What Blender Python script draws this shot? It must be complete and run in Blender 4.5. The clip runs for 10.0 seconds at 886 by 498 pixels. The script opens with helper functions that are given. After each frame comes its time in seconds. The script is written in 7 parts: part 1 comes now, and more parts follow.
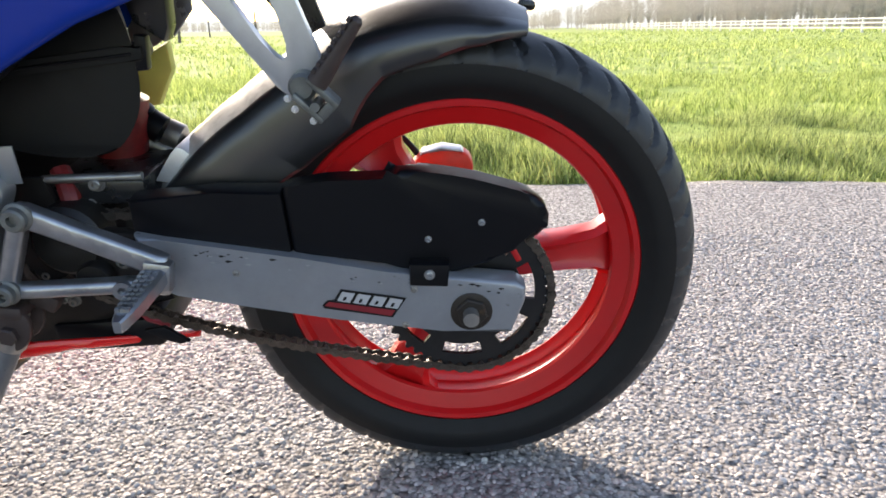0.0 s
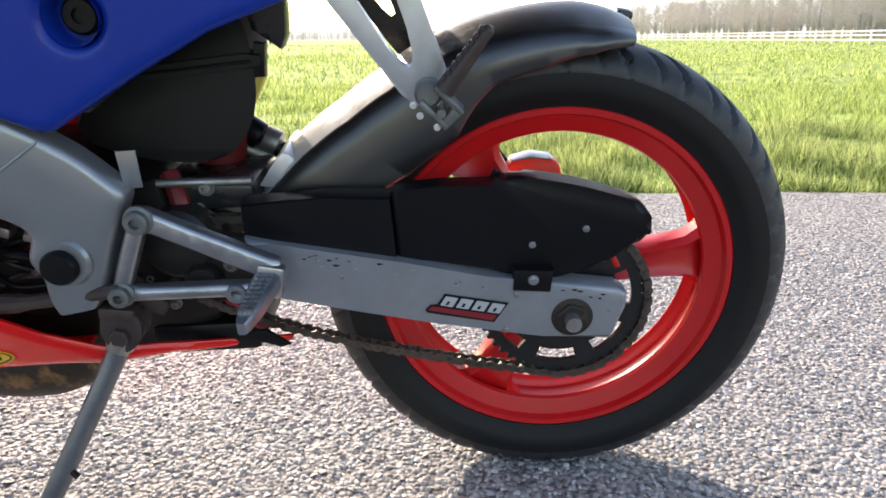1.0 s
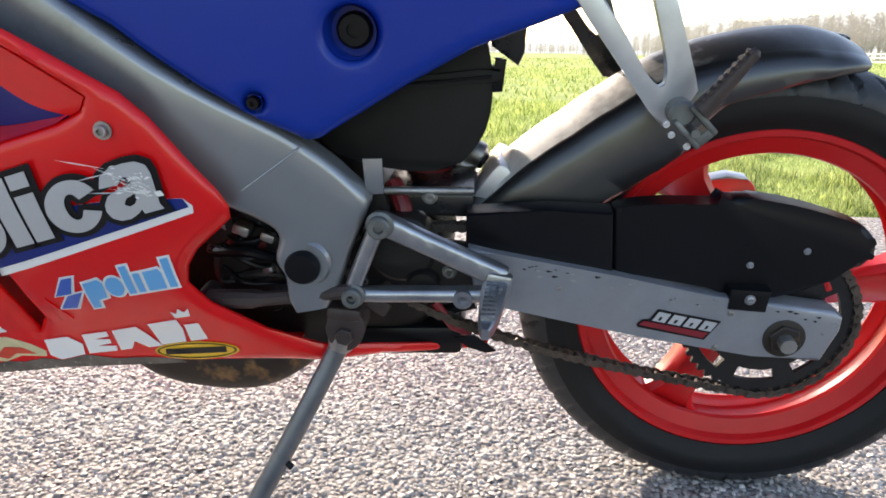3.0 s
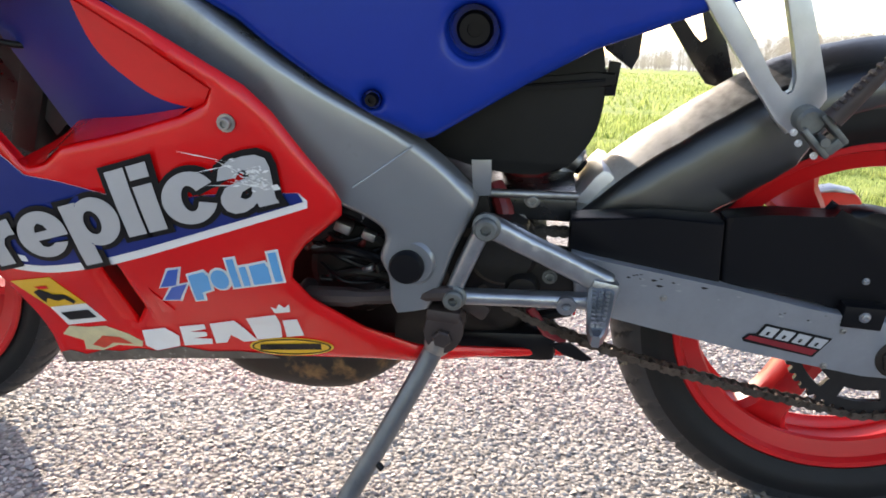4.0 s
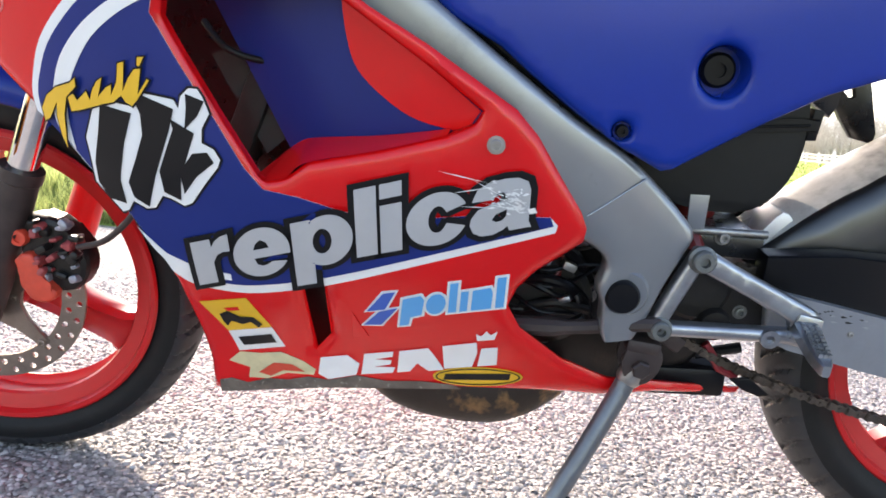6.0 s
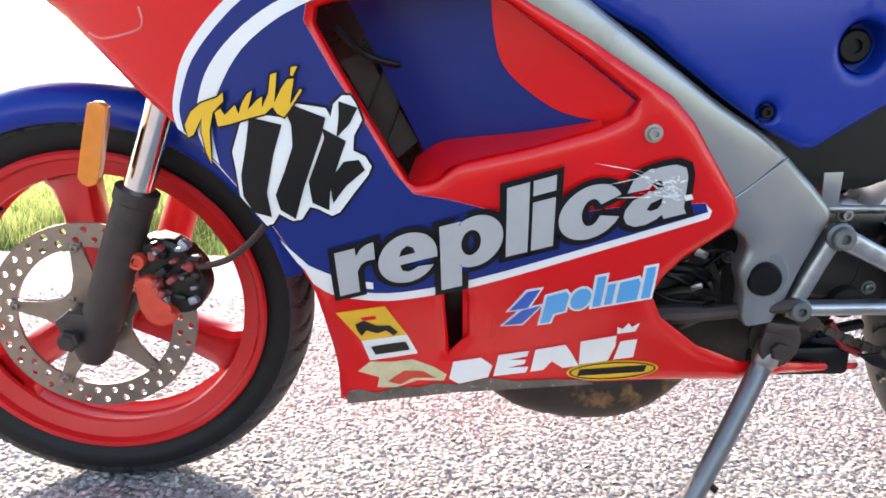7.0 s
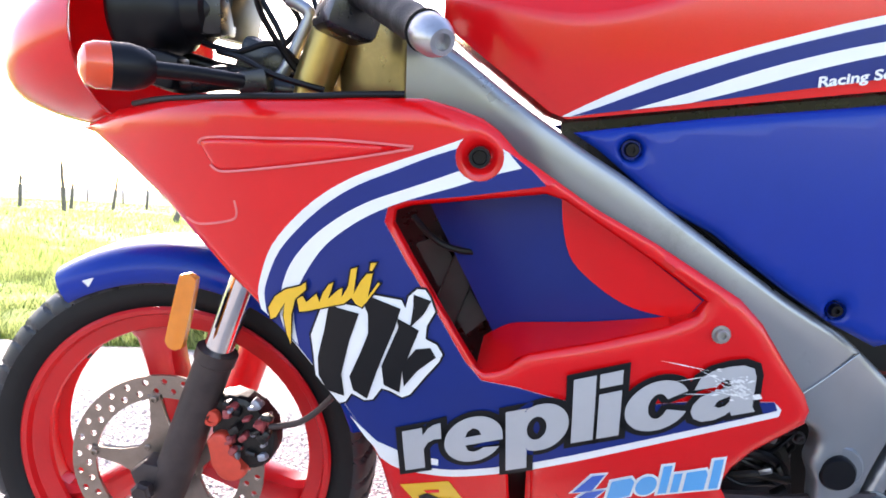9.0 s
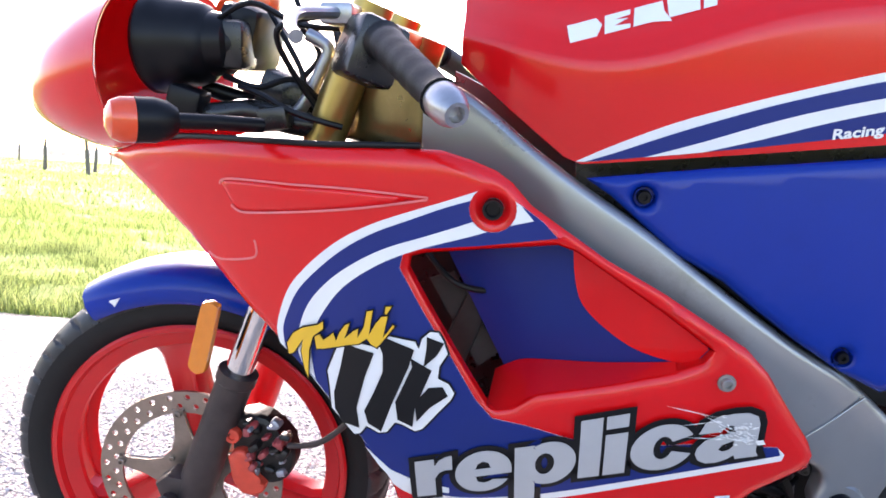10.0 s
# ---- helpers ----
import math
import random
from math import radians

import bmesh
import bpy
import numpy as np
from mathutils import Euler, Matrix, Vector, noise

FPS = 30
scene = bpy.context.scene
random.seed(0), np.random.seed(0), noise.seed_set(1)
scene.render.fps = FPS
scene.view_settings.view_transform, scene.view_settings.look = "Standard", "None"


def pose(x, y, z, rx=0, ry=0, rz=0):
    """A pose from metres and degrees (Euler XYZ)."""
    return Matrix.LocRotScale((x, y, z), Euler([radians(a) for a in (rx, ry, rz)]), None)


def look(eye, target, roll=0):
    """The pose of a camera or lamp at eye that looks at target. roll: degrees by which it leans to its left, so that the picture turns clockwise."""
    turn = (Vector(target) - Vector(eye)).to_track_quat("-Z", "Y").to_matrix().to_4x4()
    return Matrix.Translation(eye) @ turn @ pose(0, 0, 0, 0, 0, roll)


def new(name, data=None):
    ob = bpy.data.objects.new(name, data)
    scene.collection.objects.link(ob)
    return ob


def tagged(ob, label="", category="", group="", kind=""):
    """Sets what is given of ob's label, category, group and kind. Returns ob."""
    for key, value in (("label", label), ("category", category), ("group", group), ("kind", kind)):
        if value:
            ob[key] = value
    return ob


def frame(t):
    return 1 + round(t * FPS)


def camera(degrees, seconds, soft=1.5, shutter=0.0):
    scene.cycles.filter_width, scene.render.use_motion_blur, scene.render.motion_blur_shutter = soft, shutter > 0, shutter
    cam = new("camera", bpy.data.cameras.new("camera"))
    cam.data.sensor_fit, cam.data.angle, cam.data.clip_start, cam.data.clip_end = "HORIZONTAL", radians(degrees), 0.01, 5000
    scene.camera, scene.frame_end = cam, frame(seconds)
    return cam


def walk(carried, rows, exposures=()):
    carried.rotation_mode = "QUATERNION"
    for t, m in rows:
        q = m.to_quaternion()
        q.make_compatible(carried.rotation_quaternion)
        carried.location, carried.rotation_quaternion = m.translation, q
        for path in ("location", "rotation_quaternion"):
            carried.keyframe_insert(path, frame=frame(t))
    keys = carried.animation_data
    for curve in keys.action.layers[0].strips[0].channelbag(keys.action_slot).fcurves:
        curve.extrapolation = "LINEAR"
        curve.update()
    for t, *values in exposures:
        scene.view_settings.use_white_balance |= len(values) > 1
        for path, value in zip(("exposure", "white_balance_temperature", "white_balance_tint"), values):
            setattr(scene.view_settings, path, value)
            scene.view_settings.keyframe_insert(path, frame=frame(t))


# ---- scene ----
# A sports motorcycle on its side stand at the edge of a lane, in front of a field.
# x: towards the motorcycle's rear, y: across, away from the camera, z: up.

# ---- camera ----
cam = camera(62.5, 10.0, soft=1.7)
PATH = [  # seconds, place, yaw, pitch, roll
    (0.0, -0.0304, -0.8899, 0.5708, -0.40, -16.81, -0.67),
    (0.5, -0.0992, -0.8920, 0.5689, -0.38, -15.78, -0.11),
    (1.0, -0.1391, -0.9001, 0.5704, 0.02, -16.07, -0.38),
    (1.5, -0.1823, -0.9081, 0.5676, -0.07, -16.15, -0.06),
    (2.0, -0.2202, -0.9150, 0.5710, -0.29, -16.04, 0.45),
    (2.5, -0.2694, -0.9211, 0.5715, 1.75, -15.44, 2.02),
    (2.7, -0.2937, -0.9254, 0.5758, 3.05, -15.33, 1.35),
    (3.8, -0.3906, -0.9277, 0.5671, 5.94, -14.67, 2.03),
    (4.0, -0.4014, -0.9273, 0.5634, 6.86, -14.52, 2.30),
    (4.5, -0.4526, -0.9341, 0.5558, 7.62, -14.54, 2.37),
    (5.0, -0.5075, -0.9319, 0.5539, 6.41, -14.42, 2.35),
    (5.2, -0.5339, -0.9326, 0.5518, 5.99, -14.25, 3.60),
    (6.3, -0.7674, -0.9763, 0.5041, 0.04, -8.70, 4.33),
    (6.5, -0.8028, -0.9745, 0.5024, -0.01, -8.79, 2.78),
    (7.0, -0.8684, -0.9676, 0.4948, 0.36, -9.01, 1.62),
    (7.5, -0.8881, -0.9673, 0.5094, 1.52, -8.65, 1.99),
    (8.0, -0.8800, -0.9686, 0.5448, 2.21, -7.23, 2.82),
    (8.5, -0.8879, -0.9705, 0.5816, 3.56, -5.35, 3.03),
    (9.0, -0.8862, -0.9829, 0.5977, 4.91, -2.65, 2.98),
    (9.5, -0.8839, -0.9867, 0.6165, 5.43, -2.03, 3.53),
    (10.0, -0.8836, -0.9951, 0.6748, 6.30, -5.37, 3.71),
]


def eye_pose(x, y, z, yaw, pitch, roll):
    return pose(x, y, z) @ pose(0, 0, 0, 90 + pitch, 0, yaw) @ pose(0, 0, 0, 0, 0, roll)


EXPOSURES = [(0.0, 1.33, 7100, 15), (2.0, 1.42, 7100, 15), (4.0, 1.45, 7200, 16), (6.5, 1.91, 7050, 18), (7.5, 1.97, 7000, 18.5), (9.0, 2.12, 6650, 22), (10.0, 1.96, 6600, 23)]
walk(cam, [(t, eye_pose(*row)) for t, *row in PATH], EXPOSURES)

# ---- light ----
SUN_AZIMUTH, SUN_HEIGHT = radians(-26), radians(25)   # from +y, to +x; above the horizon
world = bpy.data.worlds.new("sky")
scene.world = world
world.use_nodes = True
wn = world.node_tree
sky = wn.nodes.new("ShaderNodeTexSky")
sky.sky_type, sky.sun_disc = "NISHITA", False
sky.sun_elevation, sky.sun_rotation = SUN_HEIGHT, SUN_AZIMUTH
sky.air_density, sky.dust_density, sky.ozone_density = 1.0, 1.2, 1.0
wn.links.new(sky.outputs[0], wn.nodes["Background"].inputs[0])
wn.nodes["Background"].inputs[1].default_value = 0.15
sun = new("sun", bpy.data.lights.new("sun", "SUN"))
sun.data.energy, sun.data.angle, sun.data.color = 2.6, radians(0.6), (1.0, 0.93, 0.82)
sun_way = Vector((math.sin(SUN_AZIMUTH) * math.cos(SUN_HEIGHT), math.cos(SUN_AZIMUTH) * math.cos(SUN_HEIGHT), math.sin(SUN_HEIGHT)))
sun.matrix_world = look(sun_way * 30, (0, 0, 0))


# ---- materials ----
def material(name, colour, rough=0.5, metal=0.0, vary=0.12, scale=30.0, bump=0.0, bump_scale=200.0, coat=0.0, coat_rough=0.06, second=None, amount=0.5, grime=None, grime_amount=0.0, grime_scale=14.0, spec=0.5):
    """A surface with colour variation at two scales, optional wear in a second colour, and fine relief."""
    m = bpy.data.materials.new(name)
    m.use_nodes = True
    nt = m.node_tree
    b = nt.nodes["Principled BSDF"]
    b.inputs["Metallic"].default_value = metal
    b.inputs["Coat Weight"].default_value = coat
    b.inputs["Coat Roughness"].default_value = coat_rough
    b.inputs["Specular IOR Level"].default_value = spec
    tc = nt.nodes.new("ShaderNodeTexCoord")

    def noise_node(s, detail=4.0, roughness=0.6):
        n = nt.nodes.new("ShaderNodeTexNoise")
        n.inputs["Scale"].default_value, n.inputs["Detail"].default_value, n.inputs["Roughness"].default_value = s, detail, roughness
        nt.links.new(tc.outputs["Object"], n.inputs["Vector"])
        return n

    def mix(fac, a, c):
        x = nt.nodes.new("ShaderNodeMix")
        x.data_type = "RGBA"
        for sock, val in ((x.inputs[0], fac), (x.inputs[6], a), (x.inputs[7], c)):
            if hasattr(val, "is_linked"):
                nt.links.new(val, sock)
            else:
                sock.default_value = val
        return x.outputs[2]

    def ramp(out, lo, hi):
        r = nt.nodes.new("ShaderNodeMapRange")
        r.inputs[1].default_value, r.inputs[2].default_value = lo, hi
        nt.links.new(out, r.inputs[0])
        return r.outputs[0]

    c = (*colour, 1)
    dark = tuple(v * (1 - vary) for v in colour) + (1,)
    lite = tuple(min(1, v * (1 + vary)) for v in colour) + (1,)
    big, fine = noise_node(scale), noise_node(scale * 9)
    out = mix(ramp(big.outputs[0], 0.3, 0.7), dark, lite)
    out = mix(ramp(fine.outputs[0], 0.35, 0.9), out, c)
    if second:
        out = mix(ramp(noise_node(scale * 2.3, 6.0).outputs[0], 1 - amount, 1 - amount + 0.12), out, (*second, 1))
    if grime:
        out = mix(ramp(noise_node(grime_scale, 8.0, 0.7).outputs[0], 1 - grime_amount, 1 - grime_amount + 0.25), out, (*grime, 1))
    nt.links.new(out, b.inputs["Base Color"])
    r = nt.nodes.new("ShaderNodeMapRange")
    r.inputs[3].default_value, r.inputs[4].default_value = max(0.02, rough - 0.07), min(1, rough + 0.1)
    nt.links.new(noise_node(scale * 1.7, 6.0).outputs[0], r.inputs[0])
    nt.links.new(r.outputs[0], b.inputs["Roughness"])
    if bump:
        bn = nt.nodes.new("ShaderNodeBump")
        bn.inputs["Strength"].default_value, bn.inputs["Distance"].default_value = bump, 0.001
        nt.links.new(noise_node(bump_scale, 6.0).outputs[0], bn.inputs["Height"])
        nt.links.new(bn.outputs[0], b.inputs["Normal"])
    return m


RED = material("red_paint", (0.72, 0.007, 0.008), 0.17, vary=0.05, scale=9, coat=0.16, bump=0.02, bump_scale=9, grime=(0.50, 0.012, 0.012), grime_amount=0.28, spec=0.40)
WHEEL_RED = material("red_wheel_enamel", (0.56, 0.008, 0.010), 0.36, vary=0.08, scale=14, coat=0.15, grime=(0.16, 0.02, 0.02), grime_amount=0.34)
BLUE = material("blue_paint", (0.003, 0.028, 0.265), 0.20, vary=0.09, scale=6, coat=0.10, bump=0.05, bump_scale=9, spec=0.22)
NAVY = material("navy_vinyl", (0.009, 0.025, 0.172), 0.3, vary=0.06, scale=12, coat=0.05, spec=0.3)
WHITE = material("white_vinyl", (0.8, 0.8, 0.8), 0.32, vary=0.04, scale=16, coat=0.3)
SILVER_INK = material("silver_grey_vinyl", (0.43, 0.43, 0.445), 0.35, vary=0.05, scale=20, coat=0.3)
BLACK_INK = material("black_vinyl", (0.008, 0.008, 0.009), 0.35, vary=0.1, scale=20, coat=0.04, spec=0.25)
YELLOW_INK = material("yellow_vinyl", (0.80, 0.46, 0.02), 0.35, vary=0.06, scale=20, coat=0.3)
CREAM_INK = material("faded_cream_vinyl", (0.62, 0.55, 0.33), 0.45, vary=0.15, scale=60)
SKY_INK = material("light_blue_vinyl", (0.08, 0.36, 0.72), 0.35, vary=0.05, scale=20, coat=0.3)
DARK_RED_INK = material("dark_red_vinyl", (0.22, 0.012, 0.02), 0.4, vary=0.1, scale=30)
FRAME_GREY = material("grey_aluminium_paint", (0.27, 0.28, 0.295), 0.28, metal=0.65, vary=0.10, scale=7, bump=0.03, bump_scale=60, grime=(0.145, 0.14, 0.132), grime_amount=0.42, grime_scale=7)
SWING_GREY = material("scuffed_grey_swingarm_paint", (0.29, 0.30, 0.325), 0.34, metal=0.5, vary=0.12, scale=22, second=(0.05, 0.042, 0.038), amount=0.33, grime=(0.12, 0.11, 0.1), grime_amount=0.35)
CAST = material("bare_cast_aluminium", (0.38, 0.39, 0.41), 0.30, metal=0.9, vary=0.2, scale=40, bump=0.15, bump_scale=300, grime=(0.12, 0.11, 0.1), grime_amount=0.4)
STEEL = material("dull_steel", (0.35, 0.34, 0.33), 0.42, metal=0.9, vary=0.2, scale=60, bump=0.1, grime=(0.10, 0.06, 0.03), grime_amount=0.42)
STAND_GREY = material("worn_grey_stand_paint", (0.16, 0.17, 0.185), 0.33, metal=0.6, vary=0.2, scale=40, bump=0.15, second=(0.07, 0.05, 0.04), amount=0.3)
CHROME = material("polished_chrome", (0.75, 0.75, 0.75), 0.1, metal=1.0, vary=0.04, scale=30)
GOLD = material("gold_anodised_metal", (0.42, 0.30, 0.10), 0.3, metal=0.85, vary=0.12, scale=30)
PLASTIC = material("matt_black_plastic", (0.012, 0.012, 0.013), 0.27, vary=0.15, scale=30, bump=0.05, bump_scale=500, grime=(0.03, 0.028, 0.026), grime_amount=0.3)
HUGGER = material("dusty_black_hugger_plastic", (0.010, 0.010, 0.011), 0.36, vary=0.15, scale=25, bump=0.04, bump_scale=400, coat=0.75, coat_rough=0.22, grime=(0.022, 0.021, 0.021), grime_amount=0.3, spec=0.75)
GLOSS_BLACK = material("black_moulded_plastic", (0.0045, 0.0045, 0.006), 0.34, vary=0.1, scale=30, grime=(0.012, 0.011, 0.011), grime_amount=0.28, spec=0.22)
RUBBER = material("tyre_rubber", (0.006, 0.006, 0.0065), 0.58, vary=0.2, scale=25, bump=0.2, bump_scale=250, grime=(0.020, 0.019, 0.018), grime_amount=0.33, spec=0.32)
# the tread's lighter bluish tone carries its sheen in the colour
TREAD = material("worn_tread_rubber_with_sheen", (0.020, 0.021, 0.024), 0.48, vary=0.2, scale=40, bump=0.25, bump_scale=220, grime=(0.045, 0.043, 0.042), grime_amount=0.4)
GRIP_RUBBER = material("grip_rubber", (0.008, 0.008, 0.009), 0.5, vary=0.1, scale=60, bump=0.3, bump_scale=350, spec=0.3)
ENGINE = material("oily_dark_engine_casting", (0.018, 0.016, 0.015), 0.40, metal=0.4, vary=0.4, scale=30, bump=0.4, bump_scale=120, grime=(0.07, 0.045, 0.03), grime_amount=0.40)
FORK_BROWN = material("grimy_dark_fork_slider", (0.050, 0.036, 0.034), 0.5, metal=0.3, vary=0.3, scale=40, bump=0.2, bump_scale=160, grime=(0.12, 0.10, 0.09), grime_amount=0.34)
DISC_STEEL = material("worn_brake_disc_steel", (0.30, 0.25, 0.21), 0.36, metal=0.85, vary=0.18, scale=50, grime=(0.20, 0.12, 0.07), grime_amount=0.42)
CHAIN_STEEL = material("greasy_chain_steel", (0.12, 0.10, 0.085), 0.42, metal=0.8, vary=0.3, scale=120, grime=(0.05, 0.035, 0.025), grime_amount=0.5)
SPROCKET_STEEL = material("dark_sprocket_steel", (0.03, 0.029, 0.03), 0.4, metal=0.6, vary=0.2, scale=60, grime=(0.08, 0.06, 0.04), grime_amount=0.4)
CALIPER_RED = material("orange_red_caliper_paint", (0.62, 0.06, 0.03), 0.42, vary=0.15, scale=60, second=(0.06, 0.05, 0.05), amount=0.3)
AMBER = material("amber_lens_plastic", (0.75, 0.22, 0.015), 0.22, vary=0.08, scale=60, coat=0.5)
ORANGE = material("orange_red_lens_plastic", (0.75, 0.07, 0.015), 0.22, vary=0.08, scale=60, coat=0.5)
EXHAUST = material("rusty_exhaust_steel", (0.035, 0.028, 0.024), 0.55, metal=0.5, vary=0.3, scale=11, bump=0.3, second=(0.22, 0.13, 0.06), amount=0.44)
RADIATOR = material("dull_radiator_grey", (0.035, 0.034, 0.032), 0.5, metal=0.5, vary=0.2, scale=60)

AIRBOX = material("dusty_black_moulding", (0.006, 0.006, 0.006), 0.5, vary=0.3, scale=25, bump=0.1, bump_scale=300, spec=0.3)


# ---- building blocks ----
def obj(name, verts, faces, mat, parent=None, label="", smooth=True, edge_angle=0.6):
    me = bpy.data.meshes.new(name)
    me.from_pydata([tuple(v) for v in verts], [], [tuple(f) for f in faces])
    me.materials.append(mat)
    if smooth:
        me.polygons.foreach_set("use_smooth", [True] * len(me.polygons))
        me.set_sharp_from_angle(angle=edge_angle)
    me.update()
    ob = new(name, me)
    if parent:
        ob.parent = parent
    if label:
        ob["label"] = label
    return ob


def part(name, bm, mat, parent=None, label="", smooth=True, edge_angle=0.6):
    bmesh.ops.recalc_face_normals(bm, faces=bm.faces)
    me = bpy.data.meshes.new(name)
    bm.to_mesh(me)
    bm.free()
    me.materials.append(mat)
    if smooth:
        me.polygons.foreach_set("use_smooth", [True] * len(me.polygons))
        me.set_sharp_from_angle(angle=edge_angle)
    ob = new(name, me)
    if parent:
        ob.parent = parent
    if label:
        ob["label"] = label
    return ob


def add_plate(bm, outline, y0, y1, bevel=0.003, seg=2):
    """An outline in x and z, given depth from y0 to y1, with rounded edges."""
    a = [bm.verts.new((x, y0, z)) for x, z in outline]
    b = [bm.verts.new((x, y1, z)) for x, z in outline]
    n = len(outline)
    fs = [bm.faces.new(a), bm.faces.new(b[::-1])]
    fs += [bm.faces.new((a[i], b[i], b[(i + 1) % n], a[(i + 1) % n])) for i in range(n)]
    if bevel:
        es = list({e for f in fs[:2] for e in f.edges})
        bmesh.ops.bevel(bm, geom=es, offset=bevel, segments=seg, profile=0.5, affect="EDGES", clamp_overlap=True)
    return bm


def plate(name, outline, y0, y1, mat, parent, label="", bevel=0.003, seg=2):
    return part(name, add_plate(bmesh.new(), outline, y0, y1, bevel, seg), mat, parent, label)


def smooth_line(pts, n=6, closed=False):
    """A Catmull-Rom line through the points."""
    pts = [Vector(p) for p in pts]
    out, m = [], len(pts)
    for i in range(m if closed else m - 1):
        if closed:
            p0, p1, p2, p3 = pts[i - 1], pts[i], pts[(i + 1) % m], pts[(i + 2) % m]
        else:
            p0, p1, p2, p3 = pts[max(i - 1, 0)], pts[i], pts[i + 1], pts[min(i + 2, m - 1)]
        for k in range(n):
            t = k / n
            out.append(0.5 * (2 * p1 + (p2 - p0) * t + (2 * p0 - 5 * p1 + 4 * p2 - p3) * t * t + (3 * p1 - p0 - 3 * p2 + p3) * t ** 3))
    if not closed:
        out.append(pts[-1])
    return out


def add_tube(bm, pts, radius, seg=12, cap=True):
    """A round bar along the points; radius is a number or one a point."""
    pts = [Vector(p) for p in pts]
    radii = radius if hasattr(radius, "__len__") else [radius] * len(pts)
    up, rings = None, []
    for i, p in enumerate(pts):
        d = (pts[min(i + 1, len(pts) - 1)] - pts[max(i - 1, 0)]).normalized()
        if up is None:
            up = d.orthogonal().normalized()
        up = (up - d * up.dot(d)).normalized()
        side = d.cross(up)
        rings.append([bm.verts.new(p + radii[i] * (up * math.cos(a) + side * math.sin(a))) for a in (2 * math.pi * k / seg for k in range(seg))])
    for r, s in zip(rings, rings[1:]):
        for k in range(seg):
            bm.faces.new((r[k], r[(k + 1) % seg], s[(k + 1) % seg], s[k]))
    if cap:
        bm.faces.new(rings[0][::-1]), bm.faces.new(rings[-1])
    return bm


def tube(name, pts, radius, mat, parent, label="", seg=12):
    return part(name, add_tube(bmesh.new(), pts, radius, seg), mat, parent, label)


def add_turned(bm, profile, at=(0, 0, 0), axis=(0, 1, 0), seg=24, open_start=False):
    """A turned solid: (distance along the axis, radius) pairs."""
    at, axis = Vector(at), Vector(axis).normalized()
    u = axis.orthogonal().normalized()
    v = axis.cross(u)
    rings = [[bm.verts.new(at + axis * d + max(r, 1e-4) * (u * math.cos(a) + v * math.sin(a))) for a in (2 * math.pi * k / seg for k in range(seg))] for d, r in profile]
    for r, s in zip(rings, rings[1:]):
        for k in range(seg):
            bm.faces.new((r[k], r[(k + 1) % seg], s[(k + 1) % seg], s[k]))
    if not open_start:
        bm.faces.new(rings[0][::-1])
    bm.faces.new(rings[-1])
    return bm


def turned(name, profile, at, mat, parent, label="", axis=(0, 1, 0), seg=24):
    return part(name, add_turned(bmesh.new(), profile, at, axis, seg), mat, parent, label)


def add_bolt(bm, at, r, h, axis=(0, -1, 0)):
    """A socket-head bolt with a washer."""
    add_turned(bm, [(0, r * 1.45), (h * 0.25, r * 1.45), (h * 0.26, r), (h * 0.9, r), (h, r * 0.85), (h, r * 0.5), (h * 0.5, r * 0.5)], at, axis, 14)
    return bm


def add_block(bm, centre, size, turn=(0, 0, 0), bevel=0.004, seg=2):
    m = Matrix.Translation(centre) @ Euler([radians(a) for a in turn]).to_matrix().to_4x4() @ Matrix.Diagonal((*size, 1))
    got = bmesh.ops.create_cube(bm, size=1.0, matrix=m)
    es = list({e for v in got["verts"] for e in v.link_edges})
    if bevel:
        bmesh.ops.bevel(bm, geom=es, offset=bevel, segments=seg, profile=0.5, affect="EDGES", clamp_overlap=True)
    return bm


def block(name, centre, size, mat, parent, label="", turn=(0, 0, 0), bevel=0.004):
    return part(name, add_block(bmesh.new(), centre, size, turn, bevel), mat, parent, label)


def in_poly(p, poly):
    x, z = p
    inside, n = False, len(poly)
    for i in range(n):
        (x0, z0), (x1, z1) = poly[i - 1], poly[i]
        if (z0 > z) != (z1 > z) and x < (x1 - x0) * (z - z0) / (z1 - z0) + x0:
            inside = not inside
    return inside


def edge_gap(pts, loops):
    """The distance of each point from the nearest of the loops' edges."""
    best = np.full(len(pts), 9.0)
    for loop in loops:
        a = np.array(loop)
        b = np.roll(a, -1, 0)
        d = b - a
        for (ax, az), (dx, dz) in zip(a, d):
            ln = dx * dx + dz * dz + 1e-12
            t = np.clip(((pts[:, 0] - ax) * dx + (pts[:, 1] - az) * dz) / ln, 0, 1)
            best = np.minimum(best, np.hypot(pts[:, 0] - ax - t * dx, pts[:, 1] - az - t * dz))
    return best


def finer(loop, step):
    out = []
    for i, p in enumerate(loop):
        q = loop[(i + 1) % len(loop)]
        n = max(1, int(math.hypot(q[0] - p[0], q[1] - p[1]) / step))
        out += [(p[0] + (q[0] - p[0]) * k / n, p[1] + (q[1] - p[1]) * k / n) for k in range(n)]
    return out


from mathutils.geometry import delaunay_2d_cdt


